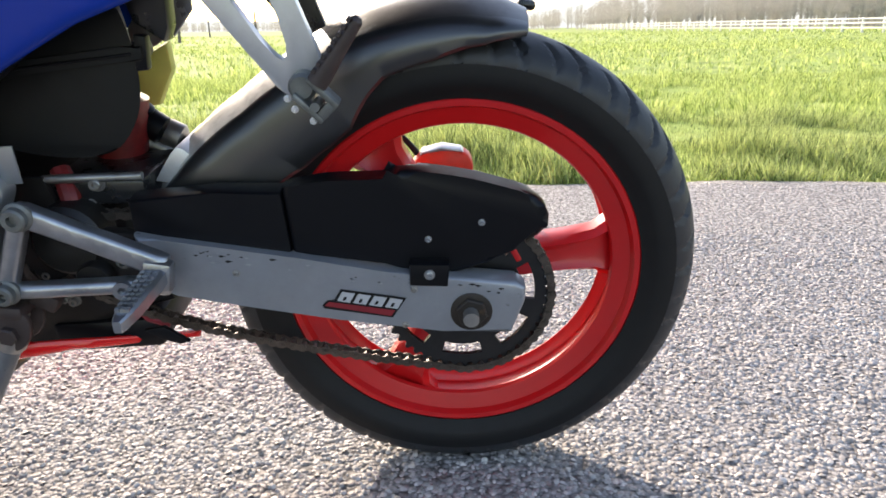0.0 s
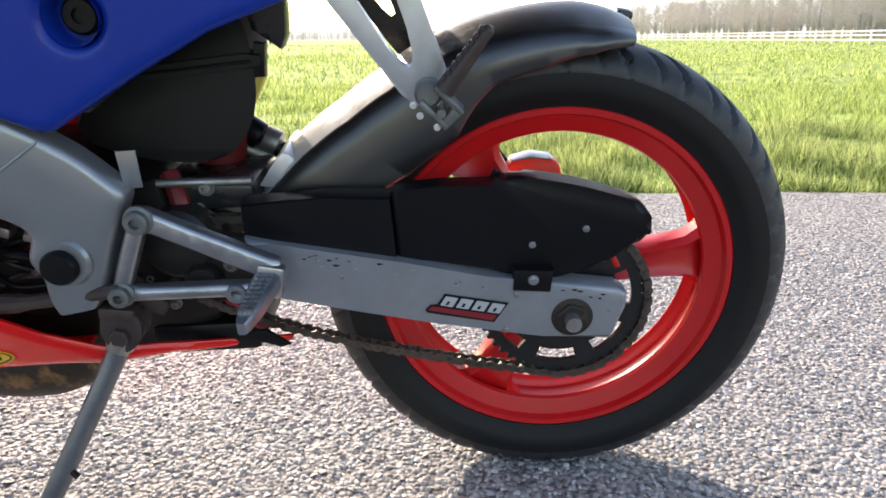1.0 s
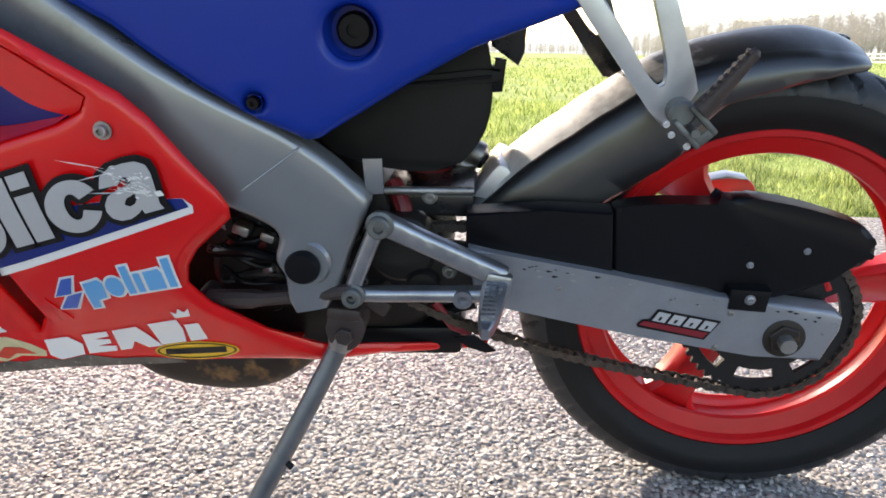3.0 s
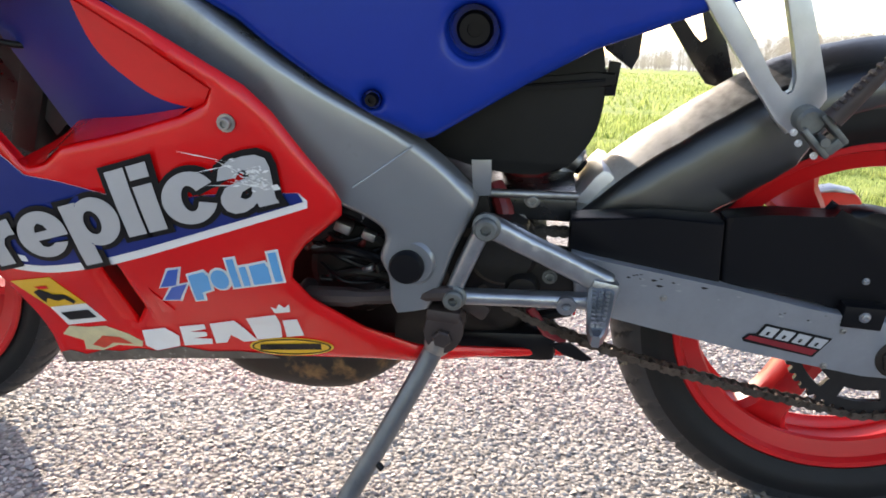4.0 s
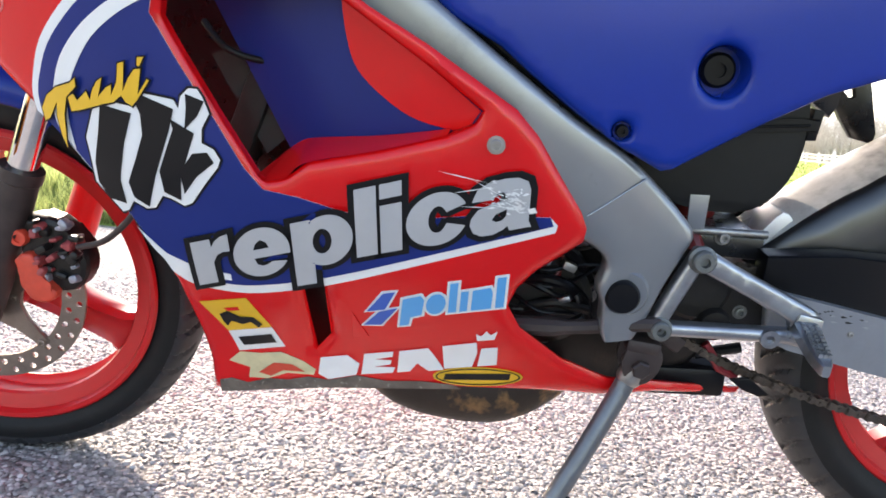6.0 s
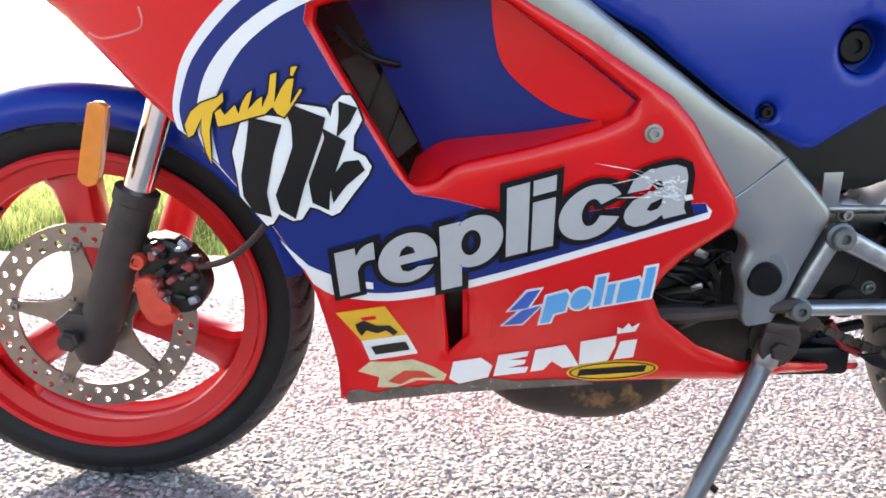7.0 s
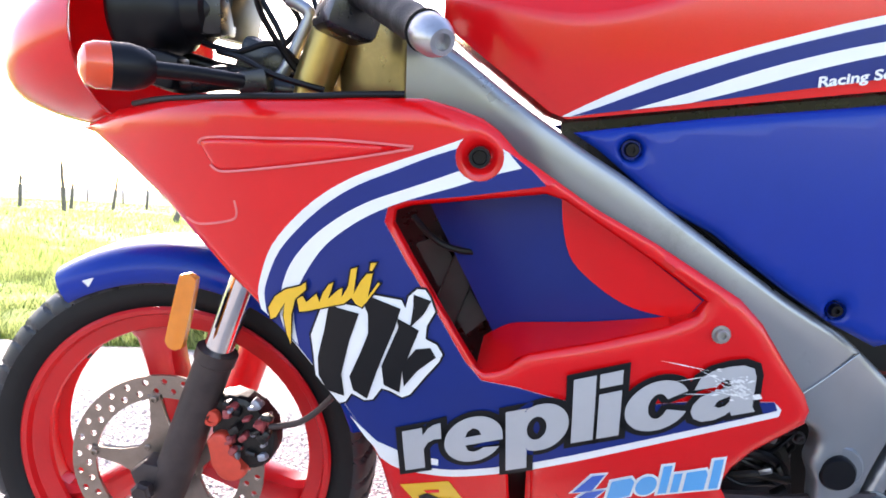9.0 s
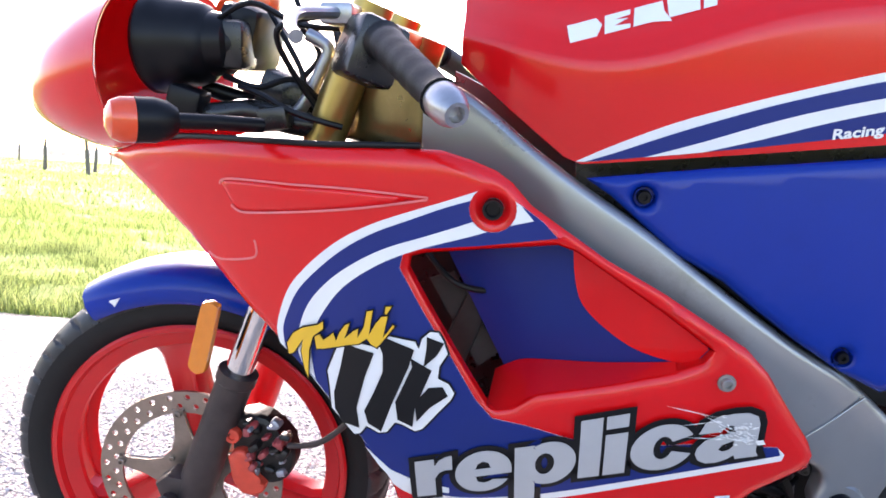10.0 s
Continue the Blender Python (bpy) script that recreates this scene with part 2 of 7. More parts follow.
def sheet(name, outer, surface, mat, parent, label="", holes=(), thick=0.003, step=0.014, roll=0.0, roll_width=0.012, lift=0.0, side=1):
    """A shaped panel: an outline with holes in x and z, lying on the surface y(x, z), with thickness and edges that roll inwards."""
    loops = [finer([tuple(p) for p in loop], min(step, 0.007) if roll else step) for loop in (outer, *holes)]
    pts, edges = [], []
    for loop in loops:
        s, n = len(pts), len(loop)
        pts += loop
        edges += [(s + i, s + (i + 1) % n) for i in range(n)]
    clear = roll_width * 1.25 if roll else step * 0.45
    xs, zs = [p[0] for p in loops[0]], [p[1] for p in loops[0]]
    gx, gz = np.meshgrid(np.arange(min(xs) + step / 2, max(xs), step), np.arange(min(zs) + step / 2, max(zs), step))
    grid = np.stack([gx.ravel(), gz.ravel()], 1)
    gap = edge_gap(grid, loops)
    pts += [tuple(p) for p, g in zip(grid, gap) if g > clear and in_poly(p, loops[0]) and not any(in_poly(p, h) for h in loops[1:])]
    if roll:
        # rings that run beside each edge, so that the edge rolls evenly
        for k in (0.25, 0.55, 1.0):
            near = []
            for loop in loops:
                n = len(loop)
                for i in range(n):
                    p, q = Vector(loop[i - 1]), Vector(loop[(i + 1) % n])
                    d = (q - p).normalized()
                    for s in (-1, 1):
                        near.append((loop[i][0] - s * d.y * roll_width * k, loop[i][1] + s * d.x * roll_width * k))
            near = np.array(near)
            gap = edge_gap(near, loops)
            pts += [tuple(p) for p, g in zip(near, gap) if g > roll_width * k * 0.93 and in_poly(p, loops[0]) and not any(in_poly(p, h) for h in loops[1:])]
    vs, _, fs, *_ = delaunay_2d_cdt([Vector(p) for p in pts], edges, [], 0, 1e-6)
    v2 = np.array([(v.x, v.y) for v in vs])
    keep = []
    for f in fs:
        c = v2[list(f)].mean(0)
        if in_poly(c, loops[0]) and not any(in_poly(c, h) for h in loops[1:]):
            keep.append(tuple(f))
    gap = edge_gap(v2, loops)
    y = np.array([surface(x, z) for x, z in v2]) - lift
    if roll:
        y = y + roll * np.clip(1 - gap / roll_width, 0, 1) ** 2
    n = len(v2)
    front = [(x, side * w, z) for (x, z), w in zip(v2, y)]
    back = [(x, side * (w + thick), z) for (x, z), w in zip(v2, y)]
    count = {}
    for f in keep:
        for i in range(3):
            e = (f[i], f[(i + 1) % 3])
            count[tuple(sorted(e))] = count.get(tuple(sorted(e)), 0) + 1
    faces = list(keep) + [tuple(n + i for i in f[::-1]) for f in keep]
    for f in keep:
        for i in range(3):
            a, b = f[i], f[(i + 1) % 3]
            if count[tuple(sorted((a, b)))] == 1:
                faces.append((b, a, n + a, n + b))
    bm = bmesh.new()
    bv = [bm.verts.new(v) for v in front + back]
    for f in faces:
        try:
            bm.faces.new([bv[i] for i in f])
        except ValueError:
            pass
    loose = [v for v in bm.verts if not v.link_faces]
    bmesh.ops.delete(bm, geom=loose, context="VERTS")
    return part(name, bm, mat, parent, label, edge_angle=0.9)


def circle_loop(cx, cz, rx, rz=None, n=28, turn=0.0):
    rz = rx if rz is None else rz
    c, s = math.cos(turn), math.sin(turn)
    return [(cx + c * rx * math.cos(a) - s * rz * math.sin(a), cz + s * rx * math.cos(a) + c * rz * math.sin(a)) for a in (2 * math.pi * k / n for k in range(n))]


def curve2(pts, n=5):
    return [(p.x, p.y) for p in smooth_line([(x, z, 0) for x, z in pts], n)]


def lettering(name, words, mat, parent, surface, x0, x1, z0, height, slope, lift, weight=0.0, slant=0.0, label=""):
    """Words laid on a surface: from x0 to x1, on a base line that rises with the slope; height is that of a lower-case x."""
    cu = bpy.data.curves.new(name, "FONT")
    cu.body, cu.size, cu.offset, cu.resolution_u = words, 1.0, weight, 4
    tmp = bpy.data.objects.new(name, cu)
    scene.collection.objects.link(tmp)
    bpy.context.view_layer.update()
    me = bpy.data.meshes.new_from_object(tmp)
    bpy.data.objects.remove(tmp)
    bm = bmesh.new()
    bm.from_mesh(me)
    bpy.data.meshes.remove(me)
    bmesh.ops.triangulate(bm, faces=bm.faces)
    for _ in range(2):
        bmesh.ops.subdivide_edges(bm, edges=[e for e in bm.edges if e.calc_length() > 0.25], cuts=1)
        bmesh.ops.triangulate(bm, faces=bm.faces)
    lo, hi = min(v.co.x for v in bm.verts) + weight, max(v.co.x for v in bm.verts) - weight
    k = (x1 - x0) / (hi - lo)
    for v in bm.verts:
        x = x0 + (v.co.x - lo) * k + v.co.y * slant
        z = z0 + v.co.y * height / 0.5 + slope * (x - x0)
        v.co = (x, surface(x, z) - lift, z)
    return part(name, bm, mat, parent, label)


def bars(name, quads, mat, parent, surface, lift, label=""):
    """Flat shapes that stand for unreadable writing: outlines in x and z on a surface, each a film of its own."""
    for q in quads:
        bm = bmesh.new()
        loop = finer(q, 0.012)
        vs, _, fs, *_ = delaunay_2d_cdt([Vector(p) for p in loop], [(i, (i + 1) % len(loop)) for i in range(len(loop))], [], 0, 1e-6)
        bv = [bm.verts.new((v.x, surface(v.x, v.y) - lift, v.y)) for v in vs]
        for f in fs:
            mid = [sum(vs[i][k] for i in f) / 3 for k in (0, 1)]
            if in_poly(mid, q):
                bm.faces.new([bv[i] for i in f])
        part(name, bm, mat, parent, label)


# ---- ground ----
def road_material():
    m = bpy.data.materials.new("chip_sealed_road")
    m.use_nodes = True
    nt = m.node_tree
    b = nt.nodes["Principled BSDF"]
    tc = nt.nodes.new("ShaderNodeTexCoord")
    vo = nt.nodes.new("ShaderNodeTexVoronoi")
    vo.inputs["Scale"].default_value = 105
    nz = nt.nodes.new("ShaderNodeTexNoise")
    nz.inputs["Scale"].default_value, nz.inputs["Detail"].default_value = 1.6, 6
    for n in (vo, nz):
        nt.links.new(tc.outputs["Object"], n.inputs["Vector"])
    cr = nt.nodes.new("ShaderNodeValToRGB")
    els = cr.color_ramp.elements
    els[0].position, els[0].color = 0.0, (0.33, 0.30, 0.28, 1)
    els[1].position, els[1].color = 1.0, (0.73, 0.67, 0.62, 1)
    els.new(0.5).color = (0.46, 0.415, 0.385, 1)
    sep = nt.nodes.new("ShaderNodeSeparateColor")
    nt.links.new(vo.outputs["Color"], sep.inputs[0])
    nt.links.new(sep.outputs[0], cr.inputs[0])
    mx = nt.nodes.new("ShaderNodeMix")
    mx.data_type, mx.blend_type = "RGBA", "MULTIPLY"
    mx.inputs[0].default_value = 0.35
    nt.links.new(cr.outputs[0], mx.inputs[6])
    nt.links.new(nz.outputs[0], mx.inputs[7])
    dk = nt.nodes.new("ShaderNodeMix")
    dk.data_type = "RGBA"
    gap = nt.nodes.new("ShaderNodeMapRange")
    gap.inputs[1].default_value, gap.inputs[2].default_value = 0.45, 0.8
    nt.links.new(vo.outputs["Distance"], gap.inputs[0])
    nt.links.new(gap.outputs[0], dk.inputs[0])
    nt.links.new(mx.outputs[2], dk.inputs[6])
    dk.inputs[7].default_value = (0.14, 0.125, 0.115, 1)
    nt.links.new(dk.outputs[2], b.inputs["Base Color"])
    b.inputs["Roughness"].default_value = 0.75
    bp = nt.nodes.new("ShaderNodeBump")
    bp.inputs["Strength"].default_value, bp.inputs["Distance"].default_value = 1.0, 0.006
    bp.invert = True
    nt.links.new(vo.outputs["Distance"], bp.inputs["Height"])
    nt.links.new(bp.outputs[0], b.inputs["Normal"])
    return m


ROAD = road_material()
CHIP = material("pale_stone_chippings", (0.34, 0.315, 0.305), 0.6, vary=0.3, scale=60)
nt = CHIP.node_tree
isl = nt.nodes.new("ShaderNodeNewGeometry")
crc = nt.nodes.new("ShaderNodeValToRGB")
crc.color_ramp.elements[0].color, crc.color_ramp.elements[1].color = (0.27, 0.245, 0.22, 1), (0.71, 0.65, 0.595, 1)
crc.color_ramp.elements.new(0.45).color = (0.42, 0.38, 0.35, 1)
nt.links.new(isl.outputs["Random Per Island"], crc.inputs[0])
nt.links.new(crc.outputs[0], nt.nodes["Principled BSDF"].inputs["Base Color"])

EDGE = 1.87     # where the lane ends and the grass begins
rng = np.random.default_rng(3)


def edge_at(x):
    return EDGE + 0.03 * math.sin(x * 2.1) + 0.02 * math.sin(x * 5.7 + 1) + 0.012 * math.sin(x * 13.1)


GRASS_GROUND = material("grassy_earth", (0.27, 0.35, 0.06), 0.9, vary=0.4, scale=1.2, bump=0.6, bump_scale=40, second=(0.38, 0.43, 0.09), amount=0.5)
# the field is one sheet to the horizon; the lane lies on it
gx = np.concatenate([[-2500, -900, -300, -120, -60], np.linspace(-30, 30, 61), [60, 120, 300, 900, 2500]])
gy = np.concatenate([[-2500, -400, -60, -12], np.linspace(-4, 1.7, 3), np.linspace(1.8, 30, 60), [40, 60, 90, 150, 300, 900, 2600]])
gv, gf = [], []
for yy in gy:
    for xx in gx:
        bump = 0.035 * noise.noise((xx * 0.7, yy * 0.7, 3)) + 0.05 * noise.noise((xx * 0.16, yy * 0.16, 7))
        gv.append((xx, yy, (0.02 + bump if 2.2 < yy < 200 else -0.03) if yy > 1.75 else -0.03))
for j in range(len(gy) - 1):
    for i in range(len(gx) - 1):
        k = j * len(gx) + i
        gf.append((k, k + 1, k + 1 + len(gx), k + len(gx)))
ground = tagged(obj("ground", gv, gf, GRASS_GROUND, edge_angle=3), "sunlit green pasture of short rough grass", "ground", kind="structure")

rx = np.linspace(-14, 14, 281)
rv, rf = [], []
for x in rx:
    rv += [(x, -6.0, 0.0), (x, 0.9, 0.0), (x, edge_at(x) - 0.12, 0.0), (x, edge_at(x), -0.012), (x, edge_at(x) + 0.01, -0.04)]
for i in range(len(rx) - 1):
    for j in range(4):
        rf.append((5 * i + j, 5 * i + 5 + j, 5 * i + 6 + j, 5 * i + 1 + j))
road = tagged(obj("road", rv, rf, ROAD, edge_angle=3), "pale grey chip-sealed lane with a ragged grass edge", "road", kind="structure")


def scatter(name, count, place, shape, mat, parent, label):
    """Many small copies of a little shape in one mesh; place gives (n,3) points, (n,3) sizes, (n,3) turns."""
    base_v, base_f = np.array(shape[0], float), np.array(shape[1])
    at, size, turn = place
    n, k = len(at), len(base_v)
    v = base_v[None] * size[:, None, :]
    for axis in (0, 1, 2):
        c, s = np.cos(turn[:, axis])[:, None], np.sin(turn[:, axis])[:, None]
        a, b = [(1, 2), (2, 0), (0, 1)][axis]
        va, vb = v[..., a].copy(), v[..., b].copy()
        v[..., a], v[..., b] = c * va - s * vb, s * va + c * vb
    v = (v + at[:, None]).reshape(-1, 3)
    f = (base_f[None] + (np.arange(n) * k)[:, None, None]).reshape(-1)
    m = base_f.shape[1]
    me = bpy.data.meshes.new(name)
    me.vertices.add(len(v))
    me.vertices.foreach_set("co", v.ravel())
    me.loops.add(len(f))
    me.loops.foreach_set("vertex_index", f.astype(np.int32))
    nf = len(f) // m
    me.polygons.add(nf)
    me.polygons.foreach_set("loop_start", (np.arange(nf) * m).astype(np.int32))
    me.update(calc_edges=True)
    me.validate()
    me.materials.append(mat)
    ob = new(name, me)
    ob["label"], ob["kind"], ob["category"] = label, "stuff", parent
    return ob


STONE = ([(1, 0, 0.1), (0.35, 0.9, -0.1), (-0.75, 0.6, 0.1), (-0.8, -0.5, 0), (0.4, -0.85, 0.1), (0.1, 0.05, 0.75), (-0.3, -0.2, 0.6)],
         [(0, 1, 5), (1, 2, 5), (2, 6, 5), (2, 3, 6), (3, 4, 6), (4, 5, 6), (4, 0, 5)])
pitch = 0.0072
cx, cy = np.meshgrid(np.arange(-2.3, 1.25, pitch), np.arange(-0.42, 1.2, pitch))
at = np.stack([cx.ravel(), cy.ravel(), np.zeros(cx.size)], 1)
border = np.minimum(np.minimum(at[:, 0] + 2.3, 1.25 - at[:, 0]), np.minimum(at[:, 1] + 0.42, 1.2 - at[:, 1]))
at = at[rng.random(len(at)) < np.clip(border / 0.28, 0, 1) ** 0.7]
at[:, :2] += rng.uniform(-0.0032, 0.0032, (len(at), 2))
at[:, 2] = rng.uniform(-0.0035, 0.0005, len(at))
size = rng.uniform(0.0024, 0.0062, (len(at), 1)) * rng.uniform(0.75, 1.25, (len(at), 3))
turn = np.stack([rng.uniform(-0.65, 0.65, len(at)), rng.uniform(-0.65, 0.65, len(at)), rng.uniform(0, 6.28, len(at))], 1)
scatter("road_chippings", len(at), (at, size, turn), STONE, CHIP, "gravel", "small pale stone chippings bedded in the lane")

# ---- the motorcycle ----
LEAN = 8.3
bike = tagged(new("motorcycle"), "red, blue and white sports motorcycle leaning on its side stand", "motorcycle")
bike.matrix_world = pose(0, 0.0416, 0.0012, LEAN, 0, 0)
REAR, FRONT = Vector((-0.001, 0, 0.2895)), Vector((-1.315, -0.012, 0.268))


def fair_y(x, z):
    """The left fairing's outer surface."""
    y = float(np.interp(z, [0.15, 0.2, 0.25, 0.36, 0.48, 0.65, 0.72, 0.8, 0.95], [-0.12, -0.135, -0.148, -0.207, -0.243, -0.264, -0.27, -0.26, -0.2]))
    y += 0.077 * (max(0.0, x + 0.53) / 0.2) ** 1.3      # the tail of the belly pan turns in
    return y + (0.85 * (-1.02 - x) ** 1.6 if x < -1.02 else 0.0)


def soft_fair_y(x, z):
    return sum(fair_y(x, z + d) for d in (-0.03, -0.015, 0, 0.015, 0.03)) / 5


# -- wheels --
def tyre(name, centre, r, half, bead, parent, label, turn):
    """A tyre with a rounded section and slanting grooves cut into its tread."""
    rise = r - bead
    side = [(-0.80, -0.02), (-0.86, 0.10), (-0.95, 0.19), (-0.99, 0.30), (-1.0, 0.42), (-0.985, 0.50)]
    crown = [(-0.985 * math.cos(a), 0.50 + 0.50 * math.sin(a) ** 0.9) for a in np.linspace(0.04, math.pi / 2, 26)]
    left = [(half * y, bead + rise * q) for y, q in side + crown]
    prof = left + [(-y, q) for y, q in left[-2::-1]]
    shoulder = bead + rise * 0.53
    seg = 420
    verts, faces = [], []
    for i in range(seg):
        th = 2 * math.pi * i / seg
        for y, rr in prof:
            d = 0.0
            s = abs(y) / half
            if rr > shoulder and s > 0.12:
                phase = (th * 12 / math.pi + (0.5 if y > 0 else 0.0) - 0.55 * (1 - s) ** 1.4) % 1.0
                if phase < 0.12 and s > 0.16:
                    d = 0.005
                if 0.46 < phase < 0.55 and s > 0.45:
                    d = 0.004
            verts.append(centre + turn @ Vector(((rr - d) * math.cos(th), y, (rr - d) * math.sin(th))))
    m = len(prof)
    for i in range(seg):
        j = (i + 1) % seg
        for k in range(m - 1):
            faces.append((i * m + k, i * m + k + 1, j * m + k + 1, j * m + k))
    ob = obj(name, verts, faces, RUBBER, parent, label, edge_angle=0.7)
    ob.data.materials.append(TREAD)
    ob.data.polygons.foreach_set("material_index", [1 if 6 <= k < m - 7 else 0 for _ in range(seg) for k in range(m - 1)])
    return ob


def wheel(name, centre, r, half, angles, label, turn, hub_r=0.055, size=1.0):
    """A cast three-spoke wheel; its mesh is rim, spokes and hub."""
    seg, bm = 96, bmesh.new()
    prof = [(-0.042, 0.2165), (-0.045, 0.213), (-0.044, 0.207), (-0.036, 0.2035), (-0.032, 0.192), (-0.029, 0.184), (-0.024, 0.182), (-0.019, 0.186), (-0.015, 0.195), (0.015, 0.195), (0.019, 0.186), (0.024, 0.182), (0.029, 0.184), (0.032, 0.192), (0.036, 0.2035), (0.044, 0.207), (0.045, 0.213), (0.042, 0.2165), (0.036, 0.214), (0.03, 0.203), (-0.03, 0.203), (-0.036, 0.214)]
    prof = [(y, rr * size) for y, rr in prof]
    rings = [[bm.verts.new((rr * math.cos(2 * math.pi * i / seg), y, rr * math.sin(2 * math.pi * i / seg))) for y, rr in prof] for i in range(seg)]
    m = len(prof)
    for i in range(seg):
        a, b = rings[i], rings[(i + 1) % seg]
        for k in range(m):
            bm.faces.new((a[k], a[(k + 1) % m], b[(k + 1) % m], b[k]))
    m4 = Matrix.Translation(centre) @ turn.to_4x4()
    bmesh.ops.transform(bm, matrix=m4, verts=bm.verts)
    w = part(name, bm, WHEEL_RED, bike, label, edge_angle=0.55)
    bm = add_turned(bmesh.new(), [(-0.062, hub_r * 0.72), (-0.055, hub_r), (-0.02, hub_r), (0.02, hub_r), (0.055, hub_r), (0.062, hub_r * 0.72)], (0, 0, 0), (0, 1, 0), 40)
    bmesh.ops.transform(bm, matrix=m4, verts=bm.verts)
    part("hub", bm, WHEEL_RED, w)
    for ang in angles:
        bm = bmesh.new()
        c, s = math.cos(radians(ang)), math.sin(radians(ang))
        rows = []
        for rr, sw, d in ((0.035, 0.026, 0.026), (0.08, 0.023, 0.026), (0.13, 0.024, 0.024), (0.165, 0.028, 0.021), (0.181, 0.038, 0.020), (0.1905, 0.06, 0.018)):
            ring, rr = [], rr * size
            for wx, dy in ((-1, -0.55), (-0.72, -1), (-0.35, -0.72), (0.35, -0.72), (0.72, -1), (1, -0.55), (1, 0.55), (0.72, 1), (0.35, 0.72), (-0.35, 0.72), (-0.72, 1), (-1, 0.55)):
                q = wx * sw
                ring.append(bm.verts.new((rr * c - q * s, dy * d, rr * s + q * c)))
            rows.append(ring)
        for p, q in zip(rows, rows[1:]):
            for k in range(12):
                bm.faces.new((p[k], p[(k + 1) % 12], q[(k + 1) % 12], q[k]))
        bmesh.ops.transform(bm, matrix=m4, verts=bm.verts)
        part("spoke", bm, WHEEL_RED, w)
    tyre("tyre", centre, r, half, 0.2165 * size, w, "black road tyre with slanting tread grooves", turn)
    return w


def disc_ring(name, centre, y, r_out, r_in, parent, mat, label, turn, holes=30, r_hole=0.0042, arms=5, hub=0.045, thick=0.0045):
    loops = []
    for k in range(holes):
        a = 2 * math.pi * k / holes
        for j, f in enumerate((0.3, 0.72)):
            rr = r_in + (r_out - r_in) * f
            aa = a + j * math.pi / holes
            loops.append(circle_loop(rr * math.cos(aa), rr * math.sin(aa), r_hole, n=8))
    ring = sheet(name, circle_loop(0, 0, r_out, n=72), lambda x, z: 0.0, mat, parent, label, holes=[circle_loop(0, 0, r_in, n=56)] + loops, thick=thick, step=0.012)
    ring.data.transform(Matrix.Translation(centre) @ turn.to_4x4() @ Matrix.Translation((0, y, 0)))
    bm = bmesh.new()
    out = []
    for k in range(arms):
        a = 2 * math.pi * (k + 0.35) / arms
        for da, rr in ((-0.42, hub * 0.98), (-0.17, hub * 1.35), (-0.075, r_in - 0.008), (-0.085, r_in + 0.006), (0.085, r_in + 0.006), (0.075, r_in - 0.008), (0.17, hub * 1.35), (0.42, hub * 0.98)):
            out.append((rr * math.cos(a + da), rr * math.sin(a + da)))
    add_plate(bm, out, y - 0.003, y + 0.004, 0.0012, 1)
    for k in range(arms):
        a = 2 * math.pi * (k + 0.35) / arms
        add_bolt(bm, (r_in * math.cos(a), y - 0.002, r_in * math.sin(a)), 0.005, 0.006)
        add_bolt(bm, (hub * 0.8 * math.cos(a + 0.6), y - 0.002, hub * 0.8 * math.sin(a + 0.6)), 0.004, 0.005)
    bmesh.ops.transform(bm, matrix=Matrix.Translation(centre) @ turn.to_4x4(), verts=bm.verts)
    part("disc_carrier", bm, mat, parent)
    return ring


STRAIGHT = Matrix.Identity(3)
STEER = Matrix.Rotation(radians(5), 3, (0.4, 0, 0.91))
rear_wheel = wheel("rear_wheel", REAR, 0.2915, 0.056, (6, 124, 245), "red cast three-spoke wheel", STRAIGHT, size=1.014)
front_wheel = wheel("front_wheel", FRONT, 0.2665, 0.047, (100, 215, 333), "red cast three-spoke wheel", STEER, 0.042, size=0.965)
disc_ring("brake_disc", FRONT, -0.068, 0.1255, 0.095, front_wheel, DISC_STEEL, "drilled steel brake disc", STEER)
disc_ring("brake_disc", REAR, 0.075, 0.095, 0.065, rear_wheel, DISC_STEEL, "drilled steel brake disc", STRAIGHT, holes=20)

# sprocket with teeth and openings
teeth = []
for k in range(48 * 4):
    a = 2 * math.pi * k / (48 * 4)
    teeth.append(((0.100 if k % 4 in (0, 1) else 0.0945) * math.cos(a), (0.100 if k % 4 in (0, 1) else 0.0945) * math.sin(a)))
slots = []
for k in range(7):
    a = 2 * math.pi * k / 7 + 0.2
    arc = [(0.083 * math.cos(a + d), 0.083 * math.sin(a + d)) for d in np.linspace(-0.3, 0.3, 7)] + [(0.068 * math.cos(a + d), 0.068 * math.sin(a + d)) for d in np.linspace(0.3, -0.3, 7)]
    slots.append(arc)
sprocket = sheet("rear_sprocket", teeth, lambda x, z: -0.092, SPROCKET_STEEL, rear_wheel, "dark steel sprocket", holes=slots + [circle_loop(0, 0, 0.03)], thick=0.006, step=0.012)
sprocket.data.transform(Matrix.Translation(REAR))
def sloped(x0, z0, slope):
    return lambda x, z: (x0 + x, z0 + z + slope * x)


# -- fairing --
FRONT_EDGE = [(-1.405, 0.698), (-1.375, 0.694), (-1.317, 0.665), (-1.255, 0.628), (-1.207, 0.588), (-1.179, 0.563), (-1.150, 0.541), (-1.125, 0.521), (-1.099, 0.496), (-1.067, 0.459), (-1.046, 0.431), (-1.024, 0.395), (-1.009, 0.354), (-1.004, 0.321), (-0.997, 0.266), (-0.994, 0.230), (-0.995, 0.186)]
BOTTOM = [(-0.980, 0.181), (-0.933, 0.192), (-0.854, 0.206), (-0.762, 0.217), (-0.664, 0.229), (-0.563, 0.235), (-0.457, 0.236), (-0.381, 0.224), (-0.330, 0.213)]
